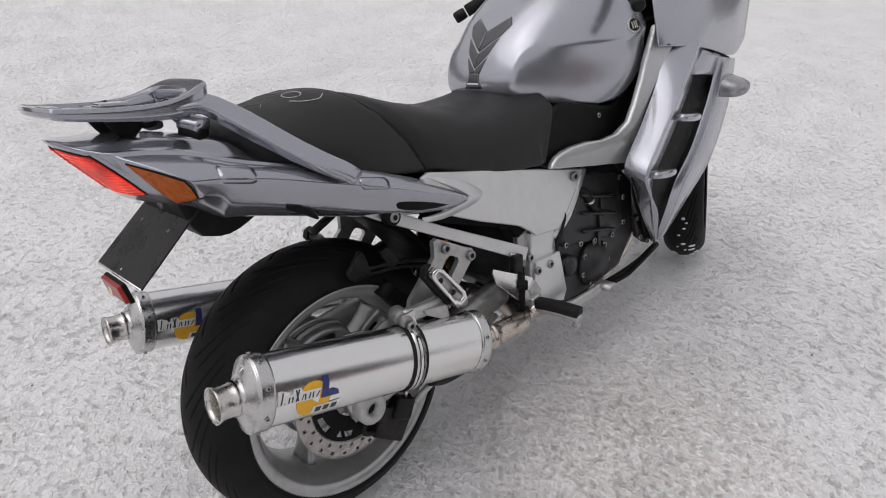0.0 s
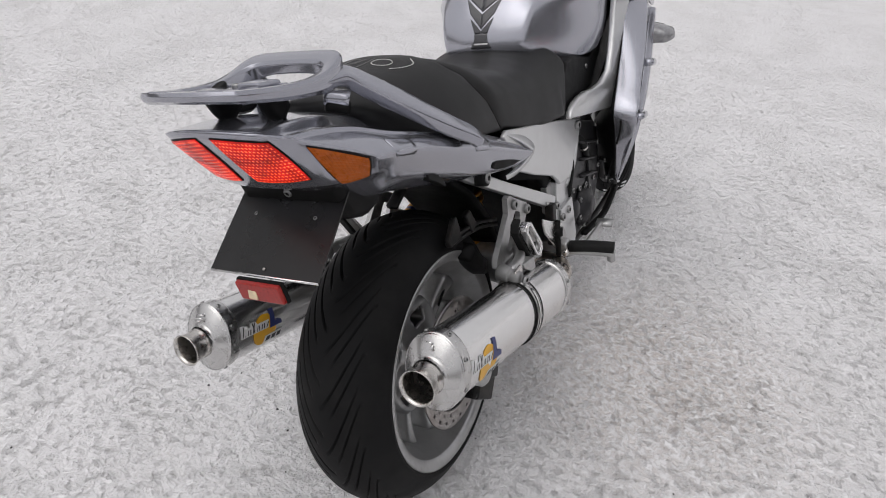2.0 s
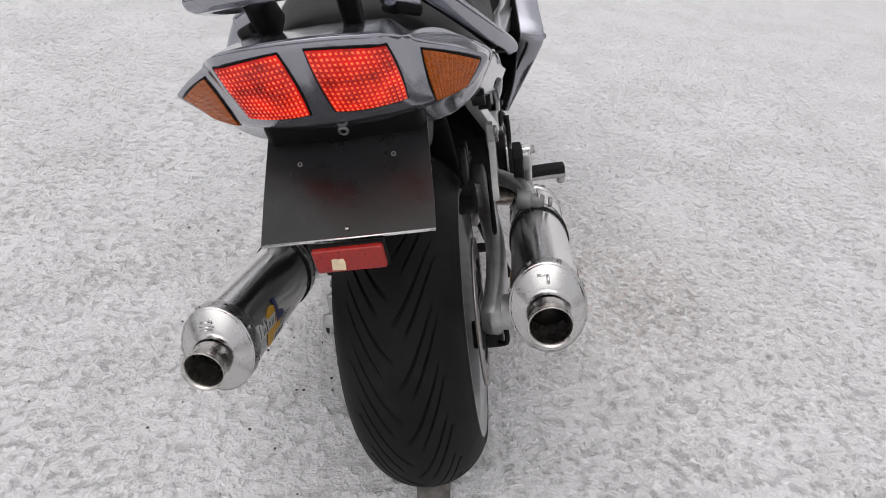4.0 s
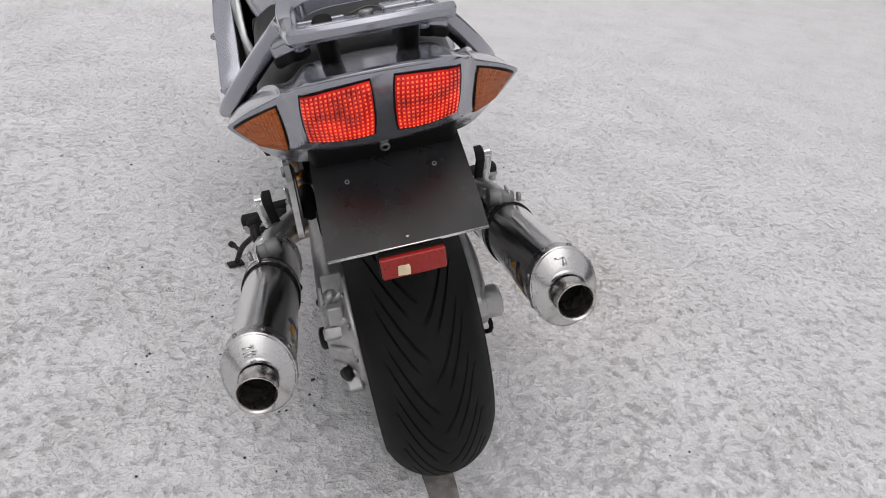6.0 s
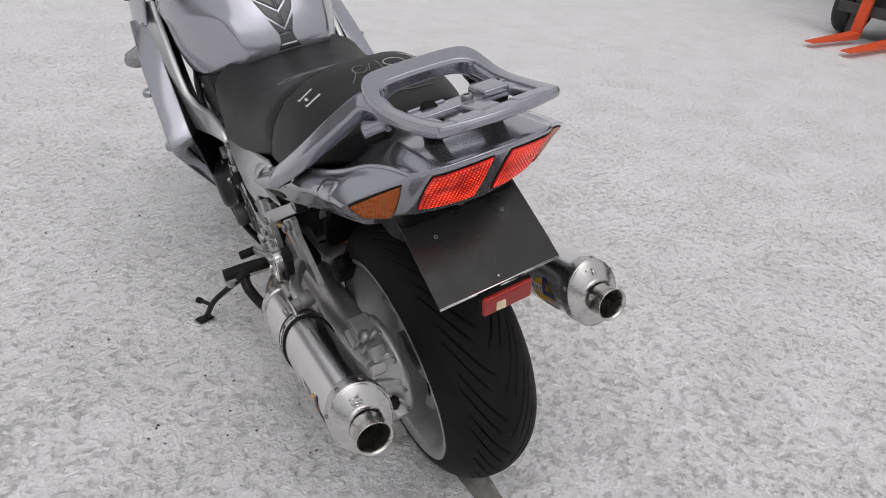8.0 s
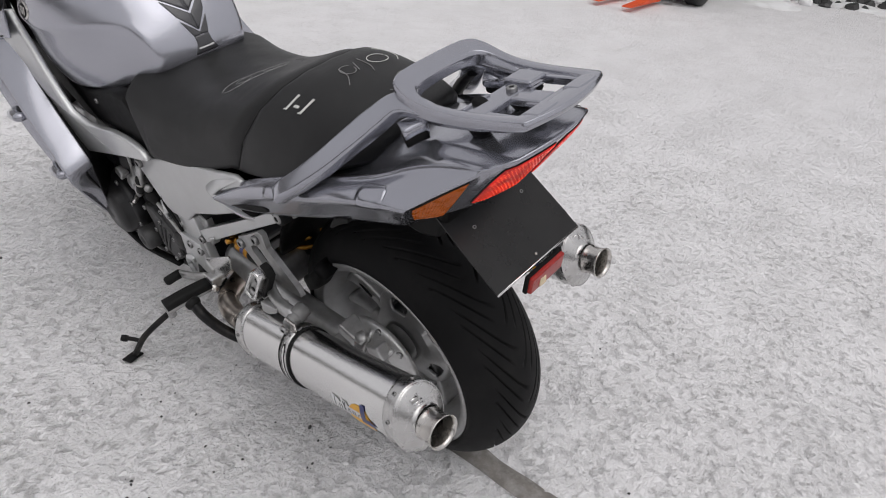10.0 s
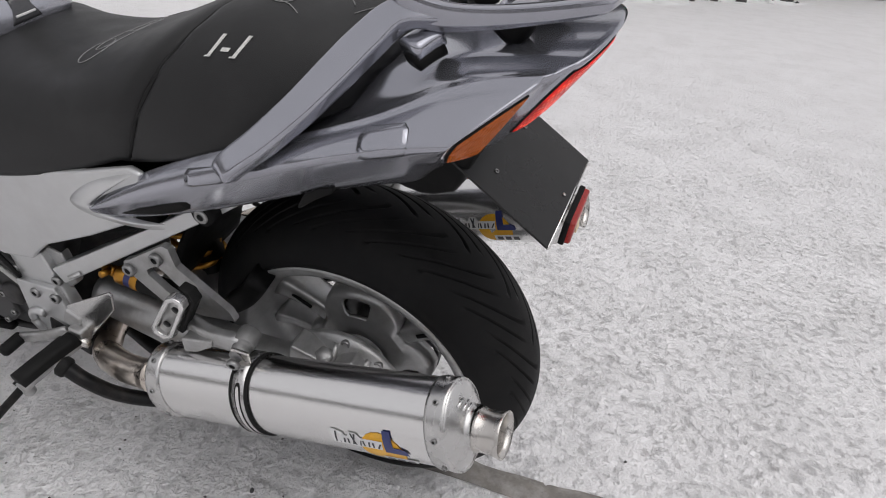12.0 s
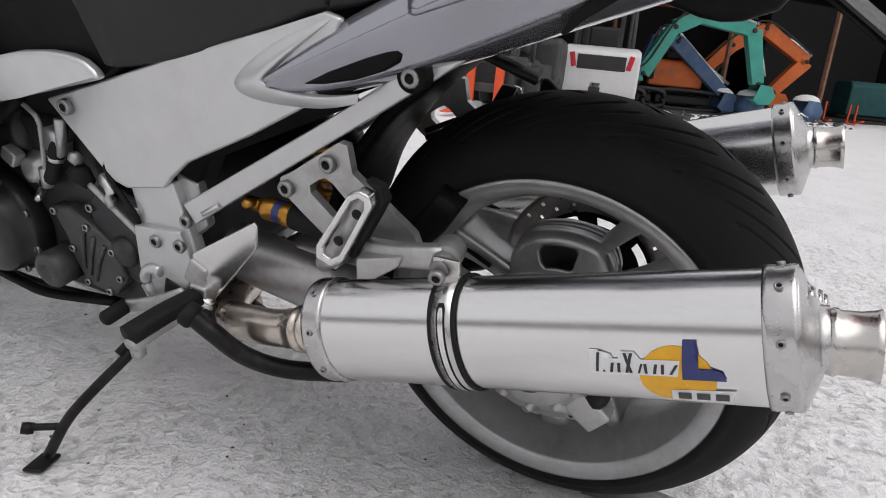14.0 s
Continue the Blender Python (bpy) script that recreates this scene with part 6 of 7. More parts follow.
# ---- fairing ----
for s in (-1, 1):
    fair = new("side_fairing")
    fair.parent = bike
    tagged(fair, label="dark silver-grey side fairing with tall black air vents")

    def panel(nm, outline, mat, x0=0.225, thick=0.010, lab="", bulge=0.03, bev=0.004):
        v, f = prism(outline, 0.0, 1.0)
        out = []
        for x, y, z in v:
            base = x0 + bulge * math.sin(math.pi * min(1, max(0, (z - 0.25) / 0.75))) - 0.10 * max(0.0, y - 1.05)
            out.append((s * (base + (x - 0.5) * thick), y, z))
        return part(nm, (out, f), mat, fair, lab, bevel=bev)
    def strip(nm, edge_a, edge_b, mat, lab="", thick=0.006):
        """A shell between two edges of (x, y, z), with thickness."""
        A, B = smooth_path(edge_a, 4), smooth_path(edge_b, 4)
        v = [(s * p.x, p.y, p.z) for q in zip(A, B) for p in q]
        f = [(2 * k, 2 * k + 1, 2 * k + 3, 2 * k + 2) for k in range(len(A) - 1)]
        o = part(nm, (v, f), mat, fair, lab)
        so = o.modifiers.new("wall", 'SOLIDIFY')
        so.thickness, so.offset = thick, 0
        be = o.modifiers.new("edges", 'BEVEL')
        be.width, be.segments = 0.0025, 2
        return o
    inner = [(.238, 1.035, .815), (.250, .962, .720), (.255, .884, .640), (.260, .795, .558), (.250, .841, .500), (.235, .905, .386), (.205, 1.011, .262)]
    outer = [(.285, 1.115, .795), (.305, .992, .702), (.315, .862, .601), (.319, .797, .541), (.300, .845, .472), (.268, .935, .383), (.215, 1.012, .258)]
    strip("rear_band", inner, outer, PAINT_SATIN, "silver-grey rear edge of the fairing")
    f_in = [(.290, 1.19, .745), (.295, 1.135, .683), (.303, 1.055, .598), (.303, .975, .499), (.272, .99, .394), (.216, 1.018, .262)]
    f_out = [(.262, 1.375, .705), (.256, 1.355, .583), (.252, 1.255, .440), (.240, 1.14, .354), (.225, 1.09, .30), (.205, 1.05, .248)]
    f_in = [tuple(a * 0.5 + b * 0.5 for a, b in zip(p, q)) for p, q in zip(f_in, f_out)]
    strip("front_band", f_in, f_out, PAINT_SATIN)
    outer6 = outer[:5] + [outer[6]]
    mixed = lambda p, q, k, dx: tuple(a * (1 - k) + b * k - (dx if n == 0 else 0.0) for n, (a, b) in enumerate(zip(p, q)))
    lip = [mixed(p, q, 0.36, 0.022) for p, q in zip(outer6, f_in)]
    sill = [mixed(p, q, 0.90, 0.016) for p, q in zip(outer6, f_in)]
    strip("vent_wall", outer6, lip, PAINT_SATIN)
    strip("vent_bevel", sill, f_in, PAINT_SATIN)
    strip("vent_hole", [mixed(p, p, 0, 0.014) for p in lip], [mixed(p, p, 0, 0.016) for p in sill], PLASTIC)
    half = [mixed(lip[0], lip[1], 0.62, -0.002), mixed(sill[0], sill[1], 0.50, -0.002)]
    strip("vent_scoop", [mixed(lip[0], lip[0], 0, -0.004), half[0]], [mixed(sill[0], sill[0], 0, -0.006), half[1]], PAINT_SATIN)
    strip("vent_fill", [mixed(p, p, 0, 0.040) for p in outer6], [mixed(p, p, 0, 0.020) for p in f_out], PLASTIC)
    strip("vent_back", [(.25, 1.15, .78), (.235, 1.08, .69), (.225, .98, .60), (.22, .93, .53), (.215, .94, .44), (.19, 1.02, .27)], [(.24, 1.30, .74), (.23, 1.20, .66), (.225, 1.12, .56), (.22, 1.08, .48), (.21, 1.06, .40), (.19, 1.05, .26)], PLASTIC)
    for y, z in ((1.035, .618), (.905, .508)):
        part("vent_fin", sweep([(s * .316, y - .075, z + .022), (s * .308, y, z + .004), (s * .290, y + .070, z - .012)], 0.020, 0.012, n=14, steps=4, power=2.4, taper=lambda t: 0.35 + 0.65 * math.sin(math.pi * min(1.0, 0.12 + 0.88 * t)) ** 0.6), PAINT, fair)
    strip("upper_cowl", [(.256, .968, .812), (.274, 1.105, .786), (.272, 1.20, .762), (.252, 1.385, .712), (.232, 1.50, .74)], [(.222, 1.000, .935), (.232, 1.12, .985), (.236, 1.28, .99), (.222, 1.48, .94), (.205, 1.60, .88)], PAINT_SATIN)
    strip("inner_filler_low", inner[3:7], [(.19, .99, .51), (.14, 1.02, .44), (.12, 1.05, .34), (.12, 1.08, .25)], PLASTIC)
    strip("inner_filler", inner[:4], [(.175, 1.20, .78), (.185, 1.15, .68), (.19, 1.08, .60), (.19, .99, .51)], PLASTIC)
    panel("inner_shadow", [(1.03, .78), (1.10, .73), (1.34, .69), (1.48, .76), (1.45, 1.0), (1.08, 1.0)], PLASTIC, x0=0.195)
    for y, z in ((1.16, .80), (1.31, .757), (1.37, .72)):
        bolt(fair, (s * (0.266 - 0.1 * max(0, y - 1.05)), y, z), (s, 0, 0), 0.8)
    panel("seam", [(1.00, .809), (1.20, .769), (1.39, .702), (1.392, .706), (1.20, .774), (1.0, .813)], SOFT, x0=0.232, bulge=0.04)
    sig = part("front_turn_lamp", sweep([(s * 0.235, 1.30, 0.645), (s * 0.262, 1.302, 0.644), (s * 0.290, 1.300, 0.640), (s * 0.318, 1.292, 0.634), (s * 0.330, 1.287, 0.631)], 0.046, 0.030, n=18, steps=4, power=2.6, taper=lambda t: 0.55 + 0.45 * math.sin(min(1.0, t / 0.3) * math.pi / 2) - 0.72 * max(0.0, (t - 0.35) / 0.65) ** 1.6), CAP_DULL, fair, "grey front turn signal pod")
    part("lens", sweep([(s * 0.268, 1.330, 0.643), (s * 0.290, 1.328, 0.640), (s * 0.312, 1.312, 0.635)], 0.026, 0.022, n=16, steps=3, power=2.4), CAP_DULL, sig)
    # silver trim between tank and fairing, with a pale badge
    trim = part("frame_trim", prism([(1.005, .86), (1.09, .845), (1.075, .760), (1.01, .675), (.925, .595), (.870, .543), (.74, .572), (.576, .612), (.584, .624), (.599, .634), (.622, .640), (.66, .642), (.72, .637), (.775, .626), (.820, .630), (.858, .652), (.888, .690), (.925, .742), (.955, .790)], s * 0.192, s * 0.210), SILVER, bike, "silver frame trim below the tank", bevel=0.006, segments=3)
    for v in trim.data.vertices:
        v.co.x = s * (abs(v.co.x) + 0.002 + 0.26 * max(0.0, v.co.y - 0.76) - 0.22 * max(0.0, v.co.z - 0.66))
    if s > 0:
        part("badge", prism([(.735, .588), (.775, .578), (.785, .584), (.785, .598), (.775, .606), (.735, .612), (.726, .606), (.726, .594)], s * 0.2125, s * 0.2205), CAST, trim, bevel=0.001)
    sc = part("side_cover", prism([(.540, .632), (.56, .66), (.640, .735), (.70, .735), (.80, .705), (.862, .690), (.93, .715), (1.00, .77), (1.03, .87), (1.13, .87), (1.09, .76), (.96, .69), (.90, .645), (.855, .610), (.66, .630), (.60, .60)], s * 0.150, s * 0.188), PLASTIC, bike, "black plastic side cover below the tank", bevel=0.008)
    bolt(sc, (s * 0.187, 0.80, 0.68), (s, 0, 0), 0.7)
    part("inner_panel", prism([(.84, .56), (1.02, .56), (1.24, .66), (1.24, .93), (1.02, .94), (.95, .84), (.88, .72)], s * 0.140, s * 0.158), PLASTIC, bike, "black inner panel behind the trim", bevel=0.003)
part("screen", sweep([(0, 1.35, 0.98), (0, 1.30, 1.10), (0, 1.22, 1.25)], 0.20, 0.004, n=16, steps=3, power=4, up=(0, 1, 0.3)), GLASS, bike, "smoked windscreen")
part("cockpit", prism([(1.06, .95), (1.30, .99), (1.40, .93), (1.40, .80), (1.08, .80)], -0.17, 0.17), PLASTIC, bike, bevel=0.02)
for s in (-1, 1):
    fork = part("fork_leg", sweep([(s * 0.10, 1.49, 0.292), (s * 0.10, 1.40, 0.55), (s * 0.10, 1.30, 0.85)], 0.026, n=16, steps=2), BLACKIRON, bike)
    fork.matrix_local = pose(0, 1.44, 0) @ pose(0, 0, 0, 0, 0, 25) @ pose(0, -1.44, 0)
    part("front_caliper", box((s * 0.105, 1.40, 0.40), (0.05, 0.05, 0.10), (20, 0, 0)), CAST, fork, bevel=0.008)


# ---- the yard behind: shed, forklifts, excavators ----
# shed timber and concrete: the gloom inside is put into near-black base colours
TIMBER_SHADED = material("shaded_timber", (0.006, 0.0055, 0.005), rough=0.85, var=0.4, scale=6, stretch=(6, 6, 1), bump=0.3, bump_scale=40)
RUST = material("rusty_steel", (0.20, 0.10, 0.065), rough=0.75, var=0.3, scale=12, dirt=(0.09, 0.05, 0.035), dirt_amount=0.6, dirt_scale=7)
CONCRETE_SHADED = material("shaded_concrete", (0.03, 0.03, 0.029), rough=0.85, var=0.2, scale=3, bump=0.2, bump_scale=30, dirt=(0.03, 0.029, 0.028), dirt_amount=0.6, dirt_scale=2)
ORANGE = material("orange_machine_paint", (0.62, 0.13, 0.02), rough=0.5, var=0.12, scale=6, dirt=(0.2, 0.1, 0.05), dirt_amount=0.5, dirt_scale=5)
FORK_RED = material("fork_orange", (0.75, 0.09, 0.02), rough=0.5, var=0.1, scale=6, dirt=(0.25, 0.1, 0.06), dirt_amount=0.4, dirt_scale=9)
TEAL = material("teal_machine_paint", (0.05, 0.34, 0.27), rough=0.45, var=0.12, scale=6, dirt=(0.1, 0.2, 0.17), dirt_amount=0.4, dirt_scale=5)
TEAL_DUSTY = material("dusty_teal_paint", (0.03, 0.12, 0.12), rough=0.7, var=0.2, scale=6)
BLUE = material("blue_machine_paint", (0.06, 0.12, 0.24), rough=0.5, var=0.15, scale=6, dirt=(0.2, 0.2, 0.2), dirt_amount=0.4, dirt_scale=5)
MACHINE_WHITE = material("white_machine_paint", (0.66, 0.65, 0.65), rough=0.4, var=0.06, scale=4, coat=0.3, dirt=(0.4, 0.38, 0.36), dirt_amount=0.4, dirt_scale=4)
MACHINE_BLACK = material("black_machine", (0.02, 0.02, 0.021), rough=0.6, var=0.3, scale=10)
MACHINE_GREY = material("grey_machine", (0.05, 0.05, 0.05), rough=0.55, var=0.3, scale=10)
REDMARK = material("red_lamp", (0.5, 0.02, 0.03), rough=0.3, var=0.1)
FRESH = material("fresh_snow", (0.85, 0.85, 0.86), rough=0.8, var=0.06, scale=5, bump=0.5, bump_scale=20, dirt=(0.5, 0.49, 0.48), dirt_amount=0.5, dirt_scale=3)
SACK = material("pale_sacking", (0.36, 0.35, 0.33), rough=0.9, var=0.2, scale=6, bump=0.5, bump_scale=20)

# shed: its open front runs along SU, its depth along SV
SO, SU, SV = Vector((12.55, 0.18, 0)), Vector((0.78, -0.62, 0)).normalized(), Vector((0.62, 0.78, 0)).normalized()
SHED = Matrix((SU, SV, Vector((0, 0, 1)))).transposed().to_4x4()
SHED.translation = SO


def structure(name, data, mat, label, bevel=0.0):
    ob = part(name, data, mat, None, bevel=bevel, smooth=False)
    return tagged(ob, label, name.split("_")[0], kind="structure")


# unseen walls, added so paint and silencers reflect a dark horizon band
UNSEEN_WALL = material("unseen_wall_grey", (0.10, 0.095, 0.09), rough=0.8, var=0.35, scale=3, stretch=(8, 8, 0.6), bump=0.3, bump_scale=30)
structure("wall_yard_south", box((-2, -22, 2.2), (46, 0.2, 4.4)), UNSEEN_WALL, "unseen grey wall added for dark reflections in the motorcycle")
structure("wall_yard_west", box((-25.1, 2, 2.2), (0.2, 48, 4.4)), UNSEEN_WALL, "unseen grey wall added for dark reflections in the motorcycle")
structure("wall_yard_north", box((-8.5, 26.1, 2.2), (33, 0.2, 4.4)), UNSEEN_WALL, "unseen grey wall added for dark reflections in the motorcycle")
# shed surfaces carry the interior's shade in their colour
structure("wall_back", moved(box((4.8, 7.0, 2.2), (20.4, 0.2, 4.4)), SHED), TIMBER_SHADED, "timber back wall of an open shed, coloured near black for shade")
structure("wall_side", moved(box((14.9, 3.6, 2.2), (0.2, 6.9, 4.4)), SHED), CONCRETE_SHADED, "concrete end wall of the shed, coloured dark for shade")
structure("wall_far", moved(box((-5.3, 3.6, 2.2), (0.2, 6.6, 4.4)), SHED), TIMBER_SHADED, "timber end wall of the shed, coloured near black for shade")
structure("roof", moved(box((4.8, 3.2, 4.55), (20.8, 8.6, 0.18), (-3, 0, 0)), SHED), TIMBER_SHADED, "shed roof on rusty posts, coloured near black for shade")
structure("wall_partition", moved(box((9.4, 5.2, 1.5), (5.5, 0.15, 3.0)), SHED), CONCRETE_SHADED, "concrete inner wall in the shed, coloured dark for shade")
structure("floor_shed", moved(box((4.8, 3.6, 0.012), (20.0, 6.6, 0.02)), SHED), CONCRETE_SHADED, "trodden earth floor of the shed, coloured dark for shade")
for u, w in ((-5.0, 0.12), (-1.54, 1.94), (0.46, 0.9), (2.19, 0), (5.6, 0), (10.5, 0)):
    ob = part("shed_post", moved(join(box((u, w, 2.15), (0.075, 0.075, 4.3)), box((u, w, 0.03), (0.2, 0.2, 0.06))), SHED), RUST, None, bevel=0.008)
    tagged(ob, "slim rusty steel post holding up the shed roof", "post", group="shed posts")


def tyre_black(parent, c, way, r=0.3, w=0.2):
    t = part("tyre", lathe([(r * 0.55, -w / 2), (r * 0.92, -w / 2), (r, -w * 0.32), (r, w * 0.32), (r * 0.92, w / 2), (r * 0.55, w / 2)], c, way, 28), MACHINE_BLACK, parent)
    part("rim", solid([(r * 0.56, -w * 0.35), (r * 0.5, 0), (r * 0.56, w * 0.35)], c, way, 20), MACHINE_GREY, t)
    return t


def build_forklift(m, body_mat, label, forks):
    """A forklift in its own frame: forks toward -y, counterweight toward +y."""
    lift = new("forklift")
    lift.matrix_world = m
    tagged(lift, label, "forklift")
    part("chassis", prism([(-.45, .25), (-.45, .62), (.0, .66), (.35, .60), (1.2, .62), (1.2, .25)], -0.45, 0.45), body_mat, lift, bevel=0.04)
    cw = part("counterweight", prism([(.95, .20), (.95, .92), (1.05, .98), (1.46, .95), (1.56, .86), (1.56, .40), (1.44, .22)], -0.54, 0.54), body_mat, lift, bevel=0.07, segments=4)
    part("grille", box((0.0, 1.555, 0.74), (0.68, 0.03, 0.20)), MACHINE_BLACK, cw, bevel=0.01)
    part("slot", box((0.05, 1.53, 0.40), (0.16, 0.06, 0.14)), MACHINE_BLACK, cw, bevel=0.01)
    for s in (-1, 1):
        part("rear_lamp", box((s * 0.40, 1.562, 0.76), (0.07, 0.03, 0.20), (0, s * 12, 0)), REDMARK, cw, bevel=0.01)
        part("guard_post", sweep([(s * 0.42, -0.30, 0.6), (s * 0.40, -0.15, 1.5), (s * 0.38, 0.0, 2.05)], 0.03, n=8, steps=2), MACHINE_GREY, lift)
        part("guard_post", sweep([(s * 0.42, 1.05, 0.9), (s * 0.40, 0.98, 1.6), (s * 0.38, 0.9, 2.05)], 0.03, n=8, steps=2), MACHINE_GREY, lift)
        part("mast_rail", box((s * 0.28, -0.62, 1.05), (0.08, 0.14, 2.0)), MACHINE_GREY, lift, bevel=0.01)
        tyre_black(lift, (s * 0.46, -0.32, 0.30), (1, 0, 0), 0.30, 0.20)
        tyre_black(lift, (s * 0.46, 1.15, 0.24), (1, 0, 0), 0.24, 0.17)
    part("guard_roof", join(*[box((0, -0.02 + 0.12 * k, 2.07), (0.84, 0.05, 0.04)) for k in range(9)]), MACHINE_GREY, lift)
    part("seat", join(box((0, 0.5, 0.78), (0.45, 0.45, 0.12)), box((0, 0.72, 1.02), (0.45, 0.12, 0.5), (-8, 0, 0))), MACHINE_BLACK, lift, bevel=0.04)
    part("steering_column", sweep([(0, -0.12, 0.7), (0, -0.02, 0.95), (0, 0.04, 1.05)], 0.025, n=8, steps=2), MACHINE_BLACK, lift)
    part("carriage", join(box((0, -0.72, 0.30), (0.9, 0.05, 0.10)), box((0, -0.72, 0.62), (0.9, 0.05, 0.10))), MACHINE_GREY, lift, bevel=0.01)
    if forks:
        for s in (-1, 1):
            part("fork", prism([(-.75, .66), (-.79, .66), (-.80, .10), (-1.65, .055), (-1.65, .045), (-.78, .035), (-.75, .08)], s * 0.17 - 0.05, s * 0.17 + 0.05), FORK_RED, lift, "orange-red painted lifting fork", bevel=0.008)
    return lift


# one lift points its forks at the motorcycle; the white one turns its counterweight to it
build_forklift(pose(7.11, 2.80, 0, 0, 0, -83.6), MACHINE_GREY, "dark forklift with orange-red forks lowered onto the snow", True)
build_forklift(pose(10.35, 2.32, -0.03, 0, 0, 103), MACHINE_WHITE, "white forklift parked with its counterweight outward", False)


def arm_box(p, q, w, h0, h1, side):
    """A tapering box-section beam from p to q."""
    p, q, side = Vector(p), Vector(q), Vector(side).normalized()
    d = (q - p).normalized()
    up = side.cross(d).normalized()
    v = []
    for c, h in ((p, h0), (q, h1)):
        v += [c + side * i * w / 2 + up * j * h / 2 for i, j in ((-1, -1), (1, -1), (1, 1), (-1, 1))]
    return v, [(0, 1, 2, 3), (4, 7, 6, 5), (0, 4, 5, 1), (1, 5, 6, 2), (2, 6, 7, 3), (3, 7, 4, 0)]


def build_excavator(m, paint, label, boom, snow=False, cab=True):
    """boom: points of the bent boom and the stick in the machine's own x-z plane, tip last."""
    ex = new("excavator")
    ex.matrix_world = m
    tagged(ex, label, "excavator")
    sd = (0, 1, 0)
    for s in (-1, 1):
        part("track", sweep([(-0.75, s * 0.42, 0.2), (-0.6, s * 0.42, 0.36), (0.6, s * 0.42, 0.36), (0.75, s * 0.42, 0.2), (0.6, s * 0.42, 0.05), (-0.6, s * 0.42, 0.05), (-0.75, s * 0.42, 0.2)], 0.13, 0.04, n=8, steps=3, power=4, up=(0, 0, 1)), MACHINE_BLACK, ex)
    part("track_frame", box((0, 0, 0.2), (1.1, 0.8, 0.16)), MACHINE_BLACK, ex, bevel=0.03)
    part("upper_body", prism([(-.42, .42), (-.42, .85), (-.36, .92), (.36, .92), (.42, .85), (.42, .42)], -0.75, 0.30), paint, ex, bevel=0.06)
    if cab:
        for s in (-1, 1):
            part("canopy_post", sweep([(-0.5, s * 0.38, 0.9), (-0.5, s * 0.38, 1.9)], 0.03, n=8, steps=1), MACHINE_BLACK, ex)
        part("canopy", box((-0.25, 0, 1.95), (0.9, 0.9, 0.07)), paint, ex, bevel=0.02)
        part("seat", join(box((-0.2, 0, 1.0), (0.4, 0.4, 0.12)), box((-0.4, 0, 1.25), (0.1, 0.4, 0.45))), MACHINE_BLACK, ex, bevel=0.03)
    P = [(x, 0, z) for x, z in boom]
    for k in range(len(P) - 1):
        h = 0.27 if k else 0.23
        b = part("stick" if k == len(P) - 2 else "boom", arm_box(P[k], P[k + 1], 0.20, h, h * (1.15 if k == 0 else 0.80), sd), paint, ex, bevel=0.015)
        part("pin", solid([(0.042, -0.115), (0.042, 0.115)], P[k + 1], sd, 14), MACHINE_BLACK, b)
        if snow:
            t = part("snow_cap", arm_box(Vector(P[k]) + Vector((0, 0, h * 0.62)), Vector(P[k + 1]) + Vector((0, 0, h * 0.55)), 0.12, 0.05, 0.05, sd), FRESH, b, bevel=0.02)
    part("hose", sweep([Vector(q) + Vector((0.02 * (k % 2), -0.13, 0.16 + 0.04 * math.sin(k * 2.1))) for k, q in enumerate(P[:-1])], 0.018, n=8, steps=5), MACHINE_BLACK, ex)
    a, b = Vector(P[0]), Vector(P[1])
    part("cylinder", sweep([a + Vector((0.2, 0, -0.15)), a + (b - a) * 0.8 + Vector((0.06, 0, -0.12))], 0.035, n=10, steps=1), MACHINE_GREY, ex)
    a, b = Vector(P[-2]), Vector(P[-1])
    part("cylinder", sweep([a + (Vector(P[-3]) - a) * 0.5 + Vector((0, 0, 0.16)), a + Vector((0.1, 0, 0.12))], 0.03, n=10, steps=1), STEEL, ex)
    part("cylinder", sweep([a + Vector((0.12, 0, -0.05)), b + Vector((0.12, 0, 0.15))], 0.03, n=10, steps=1), STEEL, ex)
    part("hose", sweep([a + Vector((-0.35, 0.09, 0.05)), a + Vector((-0.1, 0.1, 0.12)), a + (b - a) * 0.3 + Vector((0.08, 0.1, 0)), a + (b - a) * 0.6 + Vector((0, 0.09, 0))], 0.014, n=6, steps=4), MACHINE_BLACK, ex)
    bk = part("bucket", prism([(-.22, 0), (-.22, .30), (.22, .30), (.22, 0)], 0, 0.01), paint, ex)
    bk.data.clear_geometry()
    prof = [(0.0, 0.0), (0.20, -0.02), (0.30, -0.18), (0.22, -0.34), (0.02, -0.36), (-0.10, -0.28)]
    v = [(b.x + x, y, b.z + z) for y in (-0.22, 0.22) for x, z in prof]
    k = len(prof)
    bk.data.from_pydata(v, [], [(i, i + 1, k + i + 1, k + i) for i in range(k - 1)] + [tuple(range(k)), tuple(range(k, 2 * k))])
    so = bk.modifiers.new("wall", 'SOLIDIFY')
    so.thickness = 0.02
    if snow:
        part("bucket_snow", lathe([(0.20, 0), (0.17, 0.06), (0.08, 0.10), (1e-4, 0.11)], b + Vector((0.05, 0, -0.02)), (0.2, 0, 1), 14), FRESH, bk)
    return ex


TURNED = math.degrees(math.atan2(-0.915, 0.4))
build_excavator(pose(11.55, 2.60, 0, 0, 0, TURNED), TEAL, "teal mini excavator with its boom raised and bent", [(0.45, 0.55), (0.78, 0.62), (1.22, 1.46), (1.68, 1.68), (2.60, 1.52), (2.86, 0.62)])
build_excavator(pose(12.3, 2.35, 0, 0, 0, TURNED), BLUE, "snow-dusted blue mini excavator with its boom lowered", [(0.40, 0.70), (0.60, 1.30), (0.95, 1.25), (1.95, 0.42)], snow=True, cab=False)
